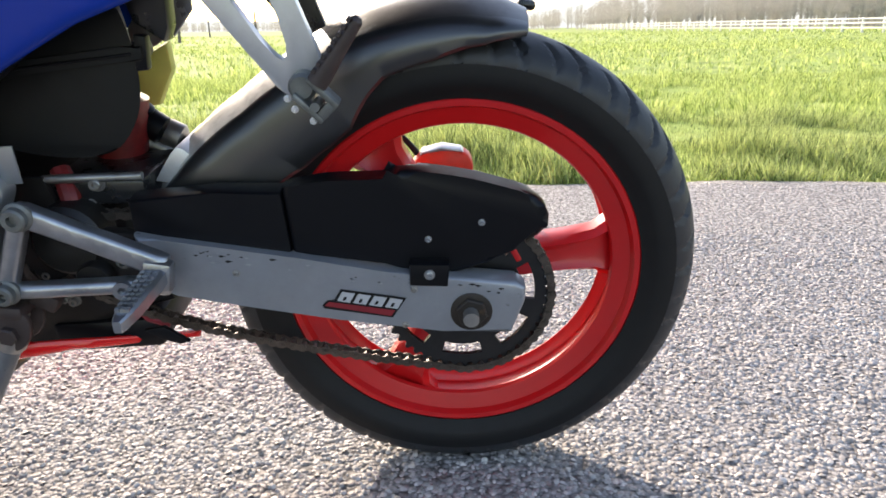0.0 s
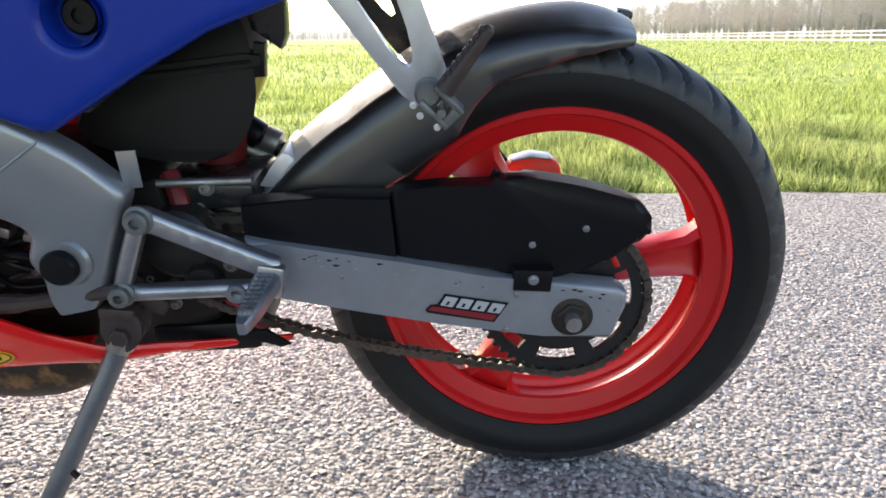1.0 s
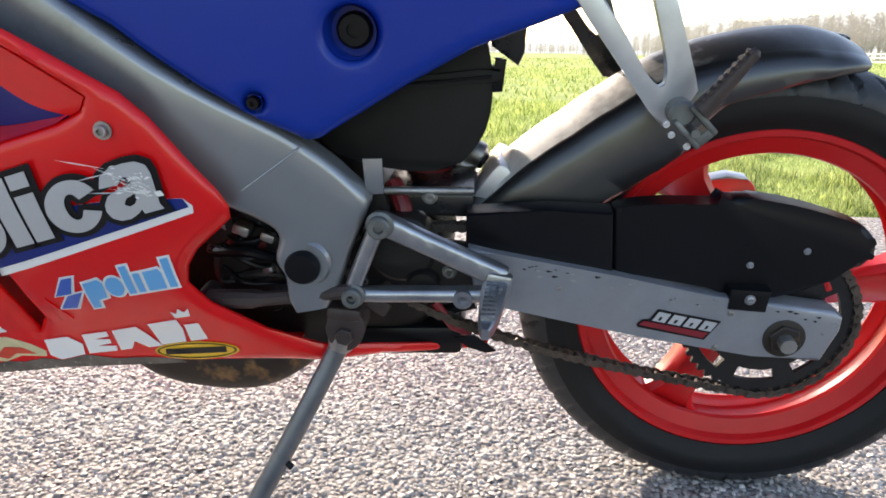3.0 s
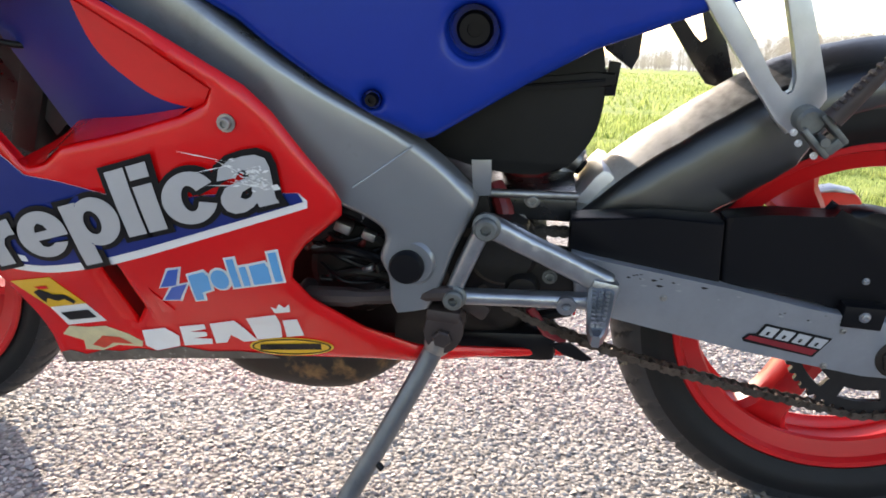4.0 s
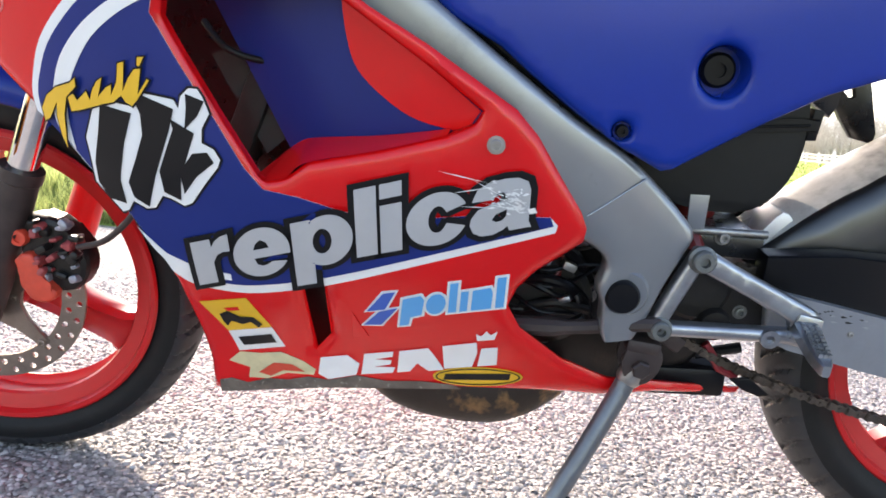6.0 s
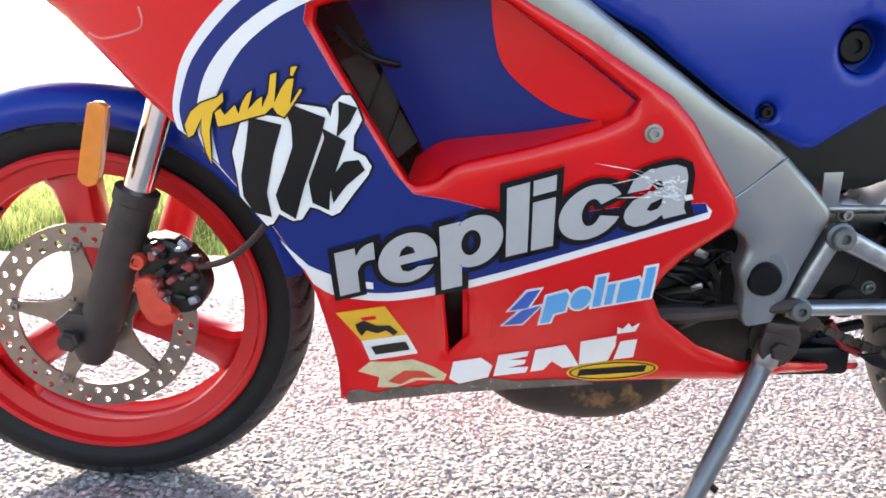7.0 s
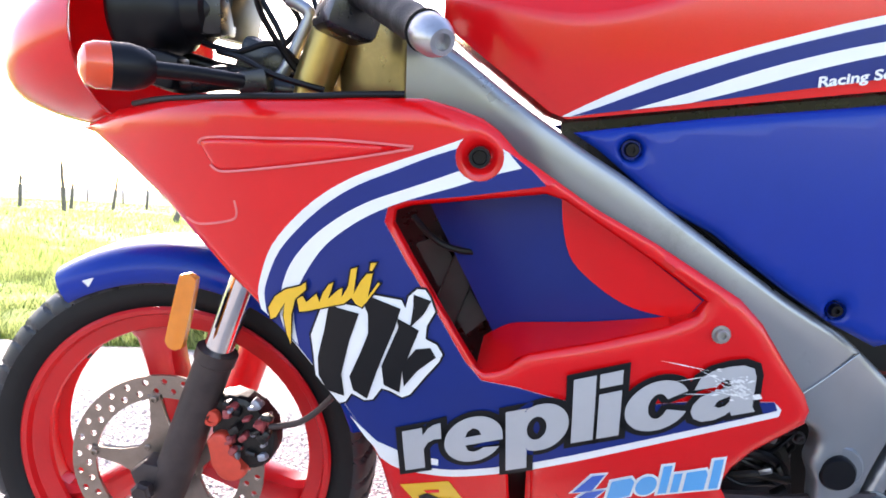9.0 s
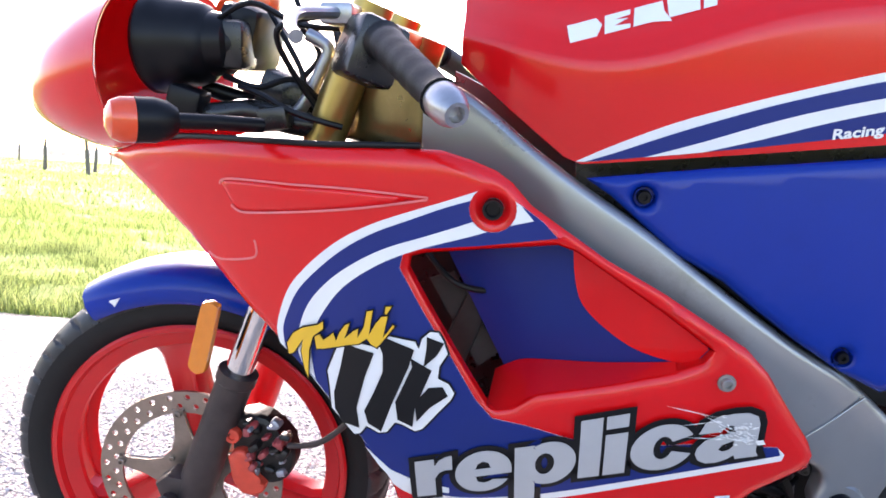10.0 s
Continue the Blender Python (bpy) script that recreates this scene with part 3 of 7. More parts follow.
REAR_EDGE = [(-0.328, 0.222), (-0.384, 0.236), (-0.463, 0.254), (-0.521, 0.263), (-0.580, 0.288), (-0.633, 0.331), (-0.650, 0.362), (-0.643, 0.386), (-0.627, 0.409), (-0.604, 0.430), (-0.585, 0.448), (-0.584, 0.463), (-0.592, 0.480), (-0.617, 0.514), (-0.643, 0.551), (-0.666, 0.574), (-0.750, 0.624), (-0.806, 0.653), (-0.851, 0.682), (-0.879, 0.700), (-0.898, 0.720), (-0.913, 0.730), (-0.938, 0.739), (-0.966, 0.746)]
TOP_EDGE = [(-1.032, 0.745), (-1.081, 0.742), (-1.151, 0.740), (-1.247, 0.735), (-1.330, 0.722)]
OUTLINE = FRONT_EDGE + BOTTOM + REAR_EDGE + TOP_EDGE
SCOOP = [(-0.990, 0.643), (-0.975, 0.648), (-0.852, 0.665), (-0.835, 0.660), (-0.752, 0.608), (-0.697, 0.570), (-0.704, 0.557), (-0.728, 0.545), (-0.793, 0.524), (-0.860, 0.506), (-0.882, 0.488), (-0.900, 0.483), (-0.910, 0.490), (-0.943, 0.544), (-0.974, 0.597), (-0.992, 0.630)]
VENT = [(-0.871, 0.360), (-0.847, 0.363), (-0.843, 0.295), (-0.863, 0.267)]
UP_HOLE = circle_loop(-0.914, 0.696, 0.0095, n=16)
fairing = sheet("side_fairing", OUTLINE, soft_fair_y, RED, bike, "glossy red fairing with racing decals", holes=[SCOOP, VENT, UP_HOLE], thick=0.004, step=0.013, roll=0.008, roll_width=0.014)
sheet("far_side_fairing", OUTLINE, soft_fair_y, RED, bike, "red fairing on the far side", thick=0.004, step=0.03, side=-1)


def scoop_y(x, z):
    """The scoop's inner wall: flush at its rear corner, deep at the slot in front."""
    edge = -0.985 + (0.643 - z) * 0.55          # the slot's front edge at this height
    d = min(max((x - edge) / 0.28, 0), 1)
    return soft_fair_y(x, z) + 0.010 + 0.075 * (1 - d) ** 1.2


INNER = [(-0.972, 0.652), (-0.845, 0.672), (-0.828, 0.664), (-0.745, 0.610), (-0.690, 0.571), (-0.698, 0.552), (-0.728, 0.536), (-0.793, 0.514), (-0.860, 0.496), (-0.892, 0.496)]
scoop = sheet("air_scoop_wall", INNER, scoop_y, NAVY, fairing, "navy inner wall of the air scoop", step=0.012)
loop = finer(SCOOP, 0.01)
bm = bmesh.new()
ring = []
for x, z in loop:
    y = soft_fair_y(x, z)
    front = x + 0.985 - (0.643 - z) * 0.55 < 0.03
    deep = 0.012 if front else min(0.07, max(0.006, scoop_y(x, z) - y))
    ring.append((bm.verts.new((x, y + 0.006, z)), bm.verts.new((x, y + 0.004 + deep, z))))
for (p, q), (r, s) in zip(ring, ring[1:] + ring[:1]):
    bm.faces.new((p, q, s, r))
part("scoop_rim", bm, RED, fairing, "red side walls of the scoop")
FLAME = curve2([(-0.836, 0.660), (-0.831, 0.625), (-0.820, 0.595), (-0.792, 0.570), (-0.759, 0.553), (-0.712, 0.546)], 4) + [(-0.699, 0.569), (-0.752, 0.607), (-0.833, 0.659)]
sheet("red_flash", FLAME, scoop_y, RED, fairing, "red painted flash in the scoop", thick=0.001, lift=0.0016, step=0.012)
bm = bmesh.new()
low = curve2([(-0.728, 0.545), (-0.793, 0.524), (-0.860, 0.506), (-0.882, 0.488), (-0.902, 0.483), (-0.909, 0.489)], 5)
up = curve2([(-0.726, 0.549), (-0.793, 0.533), (-0.850, 0.523), (-0.876, 0.517), (-0.893, 0.506), (-0.905, 0.496)], 5)
rows = [[bm.verts.new((x, soft_fair_y(x, z) + 0.004, z)) for x, z in low], [bm.verts.new((x, scoop_y(x, z) - 0.002, z)) for x, z in up]]
for k in range(len(low) - 1):
    bm.faces.new((rows[0][k], rows[0][k + 1], rows[1][k + 1], rows[1][k]))
part("scoop_ledge", bm, RED, fairing, "red sloping lower lip of the scoop")
# what shows behind the openings
PLATE_GREY = material("dusty_grey_plastic", (0.028, 0.029, 0.026), 0.6, vary=0.2, scale=40)
block("radiator", (-0.93, -0.06, 0.57), (0.03, 0.2, 0.2), RADIATOR, bike, "grey radiator behind the scoop", turn=(0, 20, 0))
sheet("duct_plate", [(-0.985, 0.592), (-0.958, 0.602), (-0.903, 0.512), (-0.925, 0.492)], lambda x, z: -0.150, PLATE_GREY, bike, "grey plate inside the scoop", thick=0.003, step=0.03)
tube("coolant_hose", smooth_line([(-0.985, -0.17, 0.625), (-0.955, -0.19, 0.602), (-0.92, -0.18, 0.592), (-0.88, -0.13, 0.59)], 6), 0.0035, AIRBOX, bike, "black rubber hose")
# an added black board keeps the scoop's inside dark
sheet("scoop_shadow_board", [(-1.16, 0.72), (-0.72, 0.70), (-0.72, 0.44), (-1.03, 0.43)], lambda x, z: -0.105, PLASTIC, bike, "black board that gives the scoop its dark inside", thick=0.004, step=0.06)
sheet("vent_duct", [(-0.96, 0.42), (-0.78, 0.42), (-0.78, 0.23), (-0.94, 0.22)], lambda x, z: soft_fair_y(x, z) + 0.045, GLOSS_BLACK, bike, "black duct behind the lower vent", thick=0.003, step=0.03)
sheet("vent_ramp", [(-0.851, 0.362), (-0.826, 0.352), (-0.800, 0.300), (-0.848, 0.285)], lambda x, z: soft_fair_y(x, z) + 0.001 + 0.02 * max(0, (-0.815 - x) / 0.03), RED, fairing, "red flared rear lip of the vent", thick=0.002, step=0.008, lift=0.003)

# stripes and colour fields, one thin film over another
TOP_OUT = curve2([(-0.916, 0.717), (-0.957, 0.701), (-0.995, 0.687), (-1.029, 0.673), (-1.061, 0.654), (-1.090, 0.629), (-1.116, 0.599), (-1.129, 0.570), (-1.135, 0.546), (-1.132, 0.529)], 3)
FRONT_IN = [(-1.118, 0.520), (-1.094, 0.497), (-1.062, 0.460), (-1.041, 0.431), (-1.019, 0.393)]
LOW_OUT = curve2([(-1.008, 0.368), (-0.989, 0.354), (-0.954, 0.348), (-0.914, 0.350), (-0.840, 0.370), (-0.733, 0.411), (-0.615, 0.458)], 3)
BLUE_TOP = [(-0.614, 0.466), (-0.622, 0.474), (-0.699, 0.468), (-0.767, 0.456), (-0.823, 0.459), (-0.868, 0.470), (-0.903, 0.475)]
RIM = [(-0.920, 0.495), (-0.945, 0.538), (-0.977, 0.590), (-1.000, 0.632), (-0.997, 0.646), (-0.980, 0.653), (-0.926, 0.660), (-0.853, 0.673), (-0.867, 0.687), (-0.886, 0.700)]
sheet("white_stripe_field", TOP_OUT + FRONT_IN + LOW_OUT + BLUE_TOP + RIM, soft_fair_y, WHITE, fairing, "white pinstripe film", thick=0.0008, lift=0.0012, step=0.016, holes=[circle_loop(-0.914, 0.696, 0.022, n=20)])
TOP_IN = curve2([(-0.922, 0.707), (-0.957, 0.695), (-0.992, 0.680), (-1.024, 0.666), (-1.053, 0.648), (-1.081, 0.624), (-1.107, 0.595), (-1.121, 0.567), (-1.127, 0.547), (-1.125, 0.527)], 3)
FRONT_IN2 = [(-1.117, 0.519), (-1.092, 0.497), (-1.061, 0.460), (-1.040, 0.431), (-1.018, 0.392)]
LOW_IN = curve2([(-1.006, 0.381), (-0.983, 0.366), (-0.954, 0.359), (-0.914, 0.361), (-0.841, 0.380), (-0.734, 0.420), (-0.618, 0.465)], 3)
sheet("navy_field", TOP_IN + FRONT_IN2 + LOW_IN + BLUE_TOP[1:] + RIM, soft_fair_y, NAVY, fairing, "navy blue decal field", thick=0.0008, lift=0.0022, step=0.016, holes=[circle_loop(-0.914, 0.696, 0.022, n=20)])
STRIPE_UP = curve2([(-0.889, 0.702), (-0.932, 0.683), (-0.975, 0.666), (-1.014, 0.651), (-1.045, 0.633), (-1.073, 0.610), (-1.095, 0.583), (-1.107, 0.553), (-1.110, 0.530), (-1.104, 0.511)], 3)
STRIPE_DN = curve2([(-1.090, 0.497), (-1.094, 0.527), (-1.090, 0.553), (-1.077, 0.579), (-1.057, 0.606), (-1.030, 0.628), (-1.004, 0.643), (-0.975, 0.655), (-0.936, 0.668), (-0.903, 0.680), (-0.876, 0.688)], 3)
sheet("white_stripe", STRIPE_UP + STRIPE_DN, soft_fair_y, WHITE, fairing, "broad white curved stripe", thick=0.0008, lift=0.0032, step=0.016, holes=[circle_loop(-0.914, 0.696, 0.022, n=20)])
sheet("white_stripe", [(-1.037, 0.420), (-1.010, 0.391), (-0.985, 0.379), (-0.945, 0.372), (-0.945, 0.364), (-0.985, 0.367), (-1.006, 0.374), (-1.022, 0.395)], soft_fair_y, WHITE, fairing, "lower end of the white stripe", thick=0.0008, lift=0.0032, step=0.012)

def grow(loop, d):
    """The loop with every edge moved outwards by d."""
    n = len(loop)
    turned_left = sum(loop[i - 1][0] * loop[i][1] - loop[i][0] * loop[i - 1][1] for i in range(n)) > 0
    sign, out = (1 if turned_left else -1), []
    for i in range(n):
        p, q, r = Vector(loop[i - 1]), Vector(loop[i]), Vector(loop[(i + 1) % n])
        a, b = (q - p).normalized(), (r - q).normalized()
        m = Vector((a.y + b.y, -a.x - b.x))
        ln = max(m.length, 0.6)
        out.append(tuple(q + m / ln * sign * d * min(2.0 / ln, 1.6)))
    return out


def arc(cx, cz, rx, rz, a0, a1, n=14):
    return [(cx + rx * math.cos(radians(a)), cz + rz * math.sin(radians(a))) for a in np.linspace(a0, a1, n)]


def bold_letter(ch):
    """A heavy grotesque letter as (outline, holes) pieces; the lower-case height is 1. The second value is its width."""
    t = 0.37
    if ch == "r":
        return [([(0, 0), (t, 0), (t, 0.48), (0.45, 0.62), (0.56, 0.67), (0.70, 0.66), (0.70, 1.03), (0.58, 1.02), (0.46, 0.95), (0.37, 0.82), (0.36, 1.0), (0, 1.0)], [])], 0.72
    if ch == "e":
        out = arc(0.52, 0.5, 0.52, 0.54, -2, 330, 34) + [(0.70, 0.27), (0.62, 0.22), (0.52, 0.20), (0.42, 0.25), (0.375, 0.39)]
        return [([(1.04, 0.39)] + out, [[(0.375, 0.58), (0.42, 0.71), (0.52, 0.775), (0.62, 0.71), (0.665, 0.58)]])], 1.06
    if ch == "p":
        return [([(0, -0.42), (t, -0.42), (t, 0.06)] + arc(0.60, 0.5, 0.48, 0.54, -125, 125, 26) + [(0.355, 0.90), (0.355, 1.0), (0, 1.0)], [arc(0.535, 0.5, 0.17, 0.27, 0, 345, 18)])], 1.10
    if ch == "l":
        return [([(0, 0), (t, 0), (t, 1.42), (0, 1.42)], [])], 0.40
    if ch == "i":
        return [([(0, 0), (t, 0), (t, 1.0), (0, 1.0)], []), ([(0, 1.13), (t, 1.13), (t, 1.42), (0, 1.42)], [])], 0.41
    if ch == "c":
        return [(arc(0.52, 0.5, 0.52, 0.54, 24, 336, 32) + [(0.68, 0.40)] + arc(0.53, 0.5, 0.155, 0.27, -45, -315, 18) + [(0.68, 0.62)], [])], 1.04
    return [([(0.02, 0.70), (0.37, 0.68), (0.43, 0.78), (0.52, 0.79), (0.60, 0.74), (0.60, 0.64), (0.36, 0.60), (0.13, 0.53), (0.02, 0.38), (0.0, 0.24), (0.06, 0.08), (0.20, -0.02), (0.38, -0.03), (0.54, 0.03), (0.63, 0.10), (0.66, 0.0), (1.02, 0.0), (0.97, 0.12), (0.97, 0.72), (0.92, 0.90), (0.76, 1.01), (0.54, 1.04), (0.28, 1.02), (0.10, 0.92)], [[(0.36, 0.28), (0.42, 0.38), (0.60, 0.44), (0.60, 0.32), (0.54, 0.24), (0.44, 0.22)]])], 1.02


def bold_word(name, words, mat, parent, surface, x0, x1, z0, height, slope, lean, lift, swell=0.0, label=""):
    """Heavy letters on a surface, each one a film of its own, on a base line that rises with the slope."""
    glyphs = [bold_letter(ch) for ch in words]
    k = (x1 - x0) / (sum(w for _, w in glyphs) + 0.03 * (len(glyphs) - 1))
    at = 0.0

    def laid(p):
        x = x0 + p[0] * k
        return (x - lean * p[1] * height, z0 + p[1] * height + slope * (x - x0))
    for shapes, w in glyphs:
        for n, (loop, holes) in enumerate(shapes):
            loop = [laid((u + at, v)) for u, v in grow(loop, swell)]
            holes = [[laid((u + at, v)) for u, v in grow(h, -swell)] for h in holes]
            sheet(name, loop, surface, mat, parent, label, holes=holes, thick=0.0004, lift=lift + 0.0001 * n, step=0.016)
        at += w + 0.03


# the word, in silver on a black edge
bold_word("letter_edge", "replica", BLACK_INK, fairing, soft_fair_y, -0.980, -0.640, 0.3545, 0.053, 0.322, 0.05, 0.0042, swell=0.115, label="black edge of a letter")
bold_word("letter", "replica", SILVER_INK, fairing, soft_fair_y, -0.980, -0.640, 0.3545, 0.053, 0.322, 0.05, 0.0056, label="scuffed silver letter")
# scratches and torn film round the last letter
rs = random.Random(8)
scr = []
for _ in range(70):
    x, z = rs.gauss(-0.664, 0.012), rs.gauss(0.490, 0.008)
    a, ln, w = rs.uniform(-0.9, 0.6), rs.uniform(0.003, 0.009), rs.uniform(0.0005, 0.0018)
    dx, dz = ln * math.cos(a), ln * math.sin(a)
    if -0.692 < x < -0.652 and 0.472 < z < 0.506:
        scr.append([(x, z), (x + dx * 0.5 - w * math.sin(a), z + dz * 0.5 + w), (x + dx, z + dz), (x + dx * 0.5, z + dz * 0.5 - w * 0.6)])
for x, z, dx, dz in ((-0.735, 0.512, 0.052, -0.008), (-0.722, 0.490, 0.045, 0.012), (-0.700, 0.506, 0.034, -0.016), (-0.690, 0.484, 0.05, -0.006), (-0.712, 0.478, 0.04, 0.002), (-0.668, 0.500, 0.028, -0.020)):
    scr.append([(x, z), (x + dx * 0.4, z + dz * 0.4 + 0.0006), (x + dx, z + dz), (x + dx * 0.4, z + dz * 0.4 - 0.0004)])
scr += [[(-0.646, 0.482), (-0.639, 0.484), (-0.636, 0.479), (-0.643, 0.477)], [(-0.658, 0.481), (-0.653, 0.487), (-0.651, 0.481)]]
bars("film_tear", scr, WHITE, fairing, soft_fair_y, 0.0062, "scuffed white tears in the decal")

# name badge turned into plain slanting strokes
UI_EDGE = [(-1.063, 0.542), (-1.050, 0.549), (-1.021, 0.546), (-1.014, 0.560), (-0.983, 0.556), (-0.979, 0.548), (-0.976, 0.560), (-0.968, 0.568), (-0.960, 0.568), (-0.955, 0.560), (-0.950, 0.546), (-0.958, 0.531), (-0.959, 0.517), (-0.948, 0.512), (-0.942, 0.502), (-0.945, 0.494), (-0.960, 0.474), (-0.974, 0.454), (-0.982, 0.450), (-0.995, 0.457), (-1.003, 0.459), (-1.012, 0.445), (-1.021, 0.443), (-1.034, 0.450), (-1.041, 0.439), (-1.048, 0.436), (-1.058, 0.449), (-1.072, 0.466), (-1.073, 0.492), (-1.075, 0.511)]
sheet("badge_rim", grow(UI_EDGE, 0.0022), soft_fair_y, BLACK_INK, fairing, "thin black rim of a bold badge", thick=0.0004, lift=0.0038, step=0.012)
sheet("badge_edge", UI_EDGE, soft_fair_y, WHITE, fairing, "white outline of a bold badge", thick=0.0008, lift=0.0044, step=0.012)
BADGE = [[(-1.053, 0.543), (-1.027, 0.538), (-1.036, 0.512), (-1.046, 0.472), (-1.044, 0.449), (-1.058, 0.452), (-1.066, 0.467), (-1.066, 0.487), (-1.058, 0.518)],
         [(-1.018, 0.553), (-1.011, 0.555), (-0.986, 0.546), (-0.991, 0.528), (-1.009, 0.480), (-1.019, 0.449), (-1.030, 0.456), (-1.033, 0.470), (-1.022, 0.495), (-1.013, 0.519), (-1.013, 0.540)],
         [(-0.985, 0.535), (-0.968, 0.525), (-0.984, 0.480), (-0.986, 0.459), (-0.998, 0.465), (-1.000, 0.485), (-0.983, 0.528)],
         [(-0.967, 0.504), (-0.955, 0.506), (-0.951, 0.499), (-0.968, 0.484), (-0.979, 0.467), (-0.980, 0.486)],
         [(-0.969, 0.560), (-0.957, 0.556), (-0.963, 0.544), (-0.973, 0.531), (-0.969, 0.549)]]
for shape in BADGE:
    sheet("badge_stroke", grow(shape, 0.0022), soft_fair_y, BLACK_INK, fairing, "bold black slanting bar", thick=0.0006, lift=0.0056, step=0.01)
SCRIPT = [[(-1.121, 0.534), (-1.113, 0.547), (-1.101, 0.556), (-1.084, 0.562), (-1.078, 0.567), (-1.078, 0.559), (-1.090, 0.548), (-1.095, 0.531), (-1.097, 0.498), (-1.101, 0.509), (-1.104, 0.528), (-1.102, 0.542), (-1.113, 0.525), (-1.119, 0.522)],
          [(-1.088, 0.548), (-1.082, 0.552), (-1.078, 0.546), (-1.067, 0.556), (-1.064, 0.548), (-1.060, 0.558), (-1.054, 0.567), (-1.049, 0.570), (-1.052, 0.560), (-1.055, 0.552), (-1.045, 0.562), (-1.040, 0.565), (-1.041, 0.555), (-1.034, 0.568), (-1.031, 0.585), (-1.025, 0.587), (-1.029, 0.560), (-1.022, 0.573), (-1.016, 0.581), (-1.010, 0.582), (-1.015, 0.558), (-1.005, 0.573), (-1.003, 0.572), (-1.016, 0.553), (-1.021, 0.547), (-1.027, 0.550), (-1.031, 0.556), (-1.039, 0.549), (-1.050, 0.546), (-1.062, 0.542), (-1.077, 0.537), (-1.086, 0.535)],
          [(-1.012, 0.592), (-1.006, 0.593), (-1.011, 0.584), (-1.013, 0.585)]]
for shape in SCRIPT:
    sheet("script_edge", grow(shape, 0.0016), soft_fair_y, BLACK_INK, fairing, "dark edge of a brushed stroke", thick=0.0004, lift=0.0062, step=0.01)
    sheet("script_stroke", shape, soft_fair_y, YELLOW_INK, fairing, "yellow brushed stroke", thick=0.0005, lift=0.0072, step=0.01)

# small sponsor patches as plain shapes
sheet("yellow_patch", [(-0.988, 0.328), (-0.934, 0.340), (-0.911, 0.2985), (-0.963, 0.2855)], soft_fair_y, YELLOW_INK, fairing, "yellow sponsor sticker with a black shape", thick=0.0006, lift=0.0012, step=0.012)
bars("patch_shape", [[(-0.968, 0.312), (-0.958, 0.318), (-0.945, 0.311), (-0.930, 0.312), (-0.921, 0.302), (-0.926, 0.296), (-0.934, 0.304), (-0.944, 0.299), (-0.956, 0.303), (-0.962, 0.294), (-0.966, 0.302)]], BLACK_INK, fairing, soft_fair_y, 0.0022)
bars("patch_spot", [[(-0.962, 0.322), (-0.945, 0.326), (-0.944, 0.321), (-0.958, 0.318)]], RED, fairing, soft_fair_y, 0.0022)
sheet("white_patch", [(-0.963, 0.285), (-0.911, 0.298), (-0.899, 0.268), (-0.955, 0.254)], soft_fair_y, WHITE, fairing, "white lower half of the sticker", thick=0.0006, lift=0.0012, step=0.012)
bars("patch_bar", [[(-0.953, 0.277), (-0.913, 0.287), (-0.908, 0.274), (-0.948, 0.264)]], BLACK_INK, fairing, soft_fair_y, 0.0022)
sheet("torn_patch", [(-0.970, 0.236), (-0.955, 0.252), (-0.930, 0.253), (-0.905, 0.258), (-0.880, 0.247), (-0.865, 0.235), (-0.868, 0.226), (-0.900, 0.225), (-0.925, 0.213), (-0.948, 0.212), (-0.945, 0.228)], soft_fair_y, CREAM_INK, fairing, "faded and torn cream sticker", thick=0.0006, lift=0.0012, step=0.012)
bars("patch_blot", [[(-0.935, 0.222), (-0.915, 0.240), (-0.893, 0.240), (-0.878, 0.230), (-0.905, 0.229), (-0.920, 0.218)]], CALIPER_RED, fairing, soft_fair_y, 0.0022)


put = sloped(-0.862, 0.222, 0.25)
bars("maker_logo", [[put(p[0], p[1] * 1.75) for p in q] for q in (
    [(0.000, 0.004), (0.004, 0.019), (0.036, 0.019), (0.050, 0.010), (0.046, 0.0), (0.012, -0.002)],
    [(0.052, 0.0), (0.056, 0.019), (0.090, 0.019), (0.089, 0.014), (0.068, 0.013), (0.088, 0.011), (0.087, 0.007), (0.068, 0.006), (0.092, 0.004), (0.090, -0.001)],
    [(0.095, -0.001), (0.097, 0.019), (0.130, 0.020), (0.138, 0.012), (0.150, -0.002), (0.132, -0.002), (0.118, 0.006), (0.110, -0.001)],
    [(0.150, -0.001), (0.146, 0.021), (0.184, 0.022), (0.186, 0.012), (0.182, -0.001)],
    [(0.188, -0.001), (0.190, 0.016), (0.208, 0.016), (0.210, -0.001)],
    [(0.184, 0.0235), (0.182, 0.030), (0.188, 0.0275), (0.193, 0.032), (0.198, 0.028), (0.205, 0.031), (0.203, 0.0235)])], WHITE, fairing, soft_fair_y, 0.0016, "white maker's badge shape")
put = sloped(-0.805, 0.322, 0.27)
TUNER = [[put(p[0], p[1] * 1.12) for p in q] for q in (
    [(0.004, 0.014), (0.022, 0.034), (0.035, 0.034), (0.024, 0.014)], [(0.000, -0.004), (0.018, 0.012), (0.038, 0.014), (0.020, -0.006)],
    [(0.040, -0.010), (0.043, 0.024), (0.062, 0.026), (0.066, 0.020), (0.064, 0.002), (0.052, 0.000), (0.050, -0.010)],
    arc(0.0785, 0.0135, 0.0105, 0.0125, 0, 340, 16),
    [(0.092, 0.001), (0.092, 0.036), (0.1005, 0.036), (0.1005, 0.001)], [(0.104, 0.001), (0.104, 0.025), (0.112, 0.025), (0.112, 0.001)],
    [(0.116, 0.001), (0.116, 0.025), (0.134, 0.026), (0.137, 0.020), (0.137, 0.001)], [(0.141, 0.001), (0.140, 0.036), (0.149, 0.036), (0.150, 0.001)])]
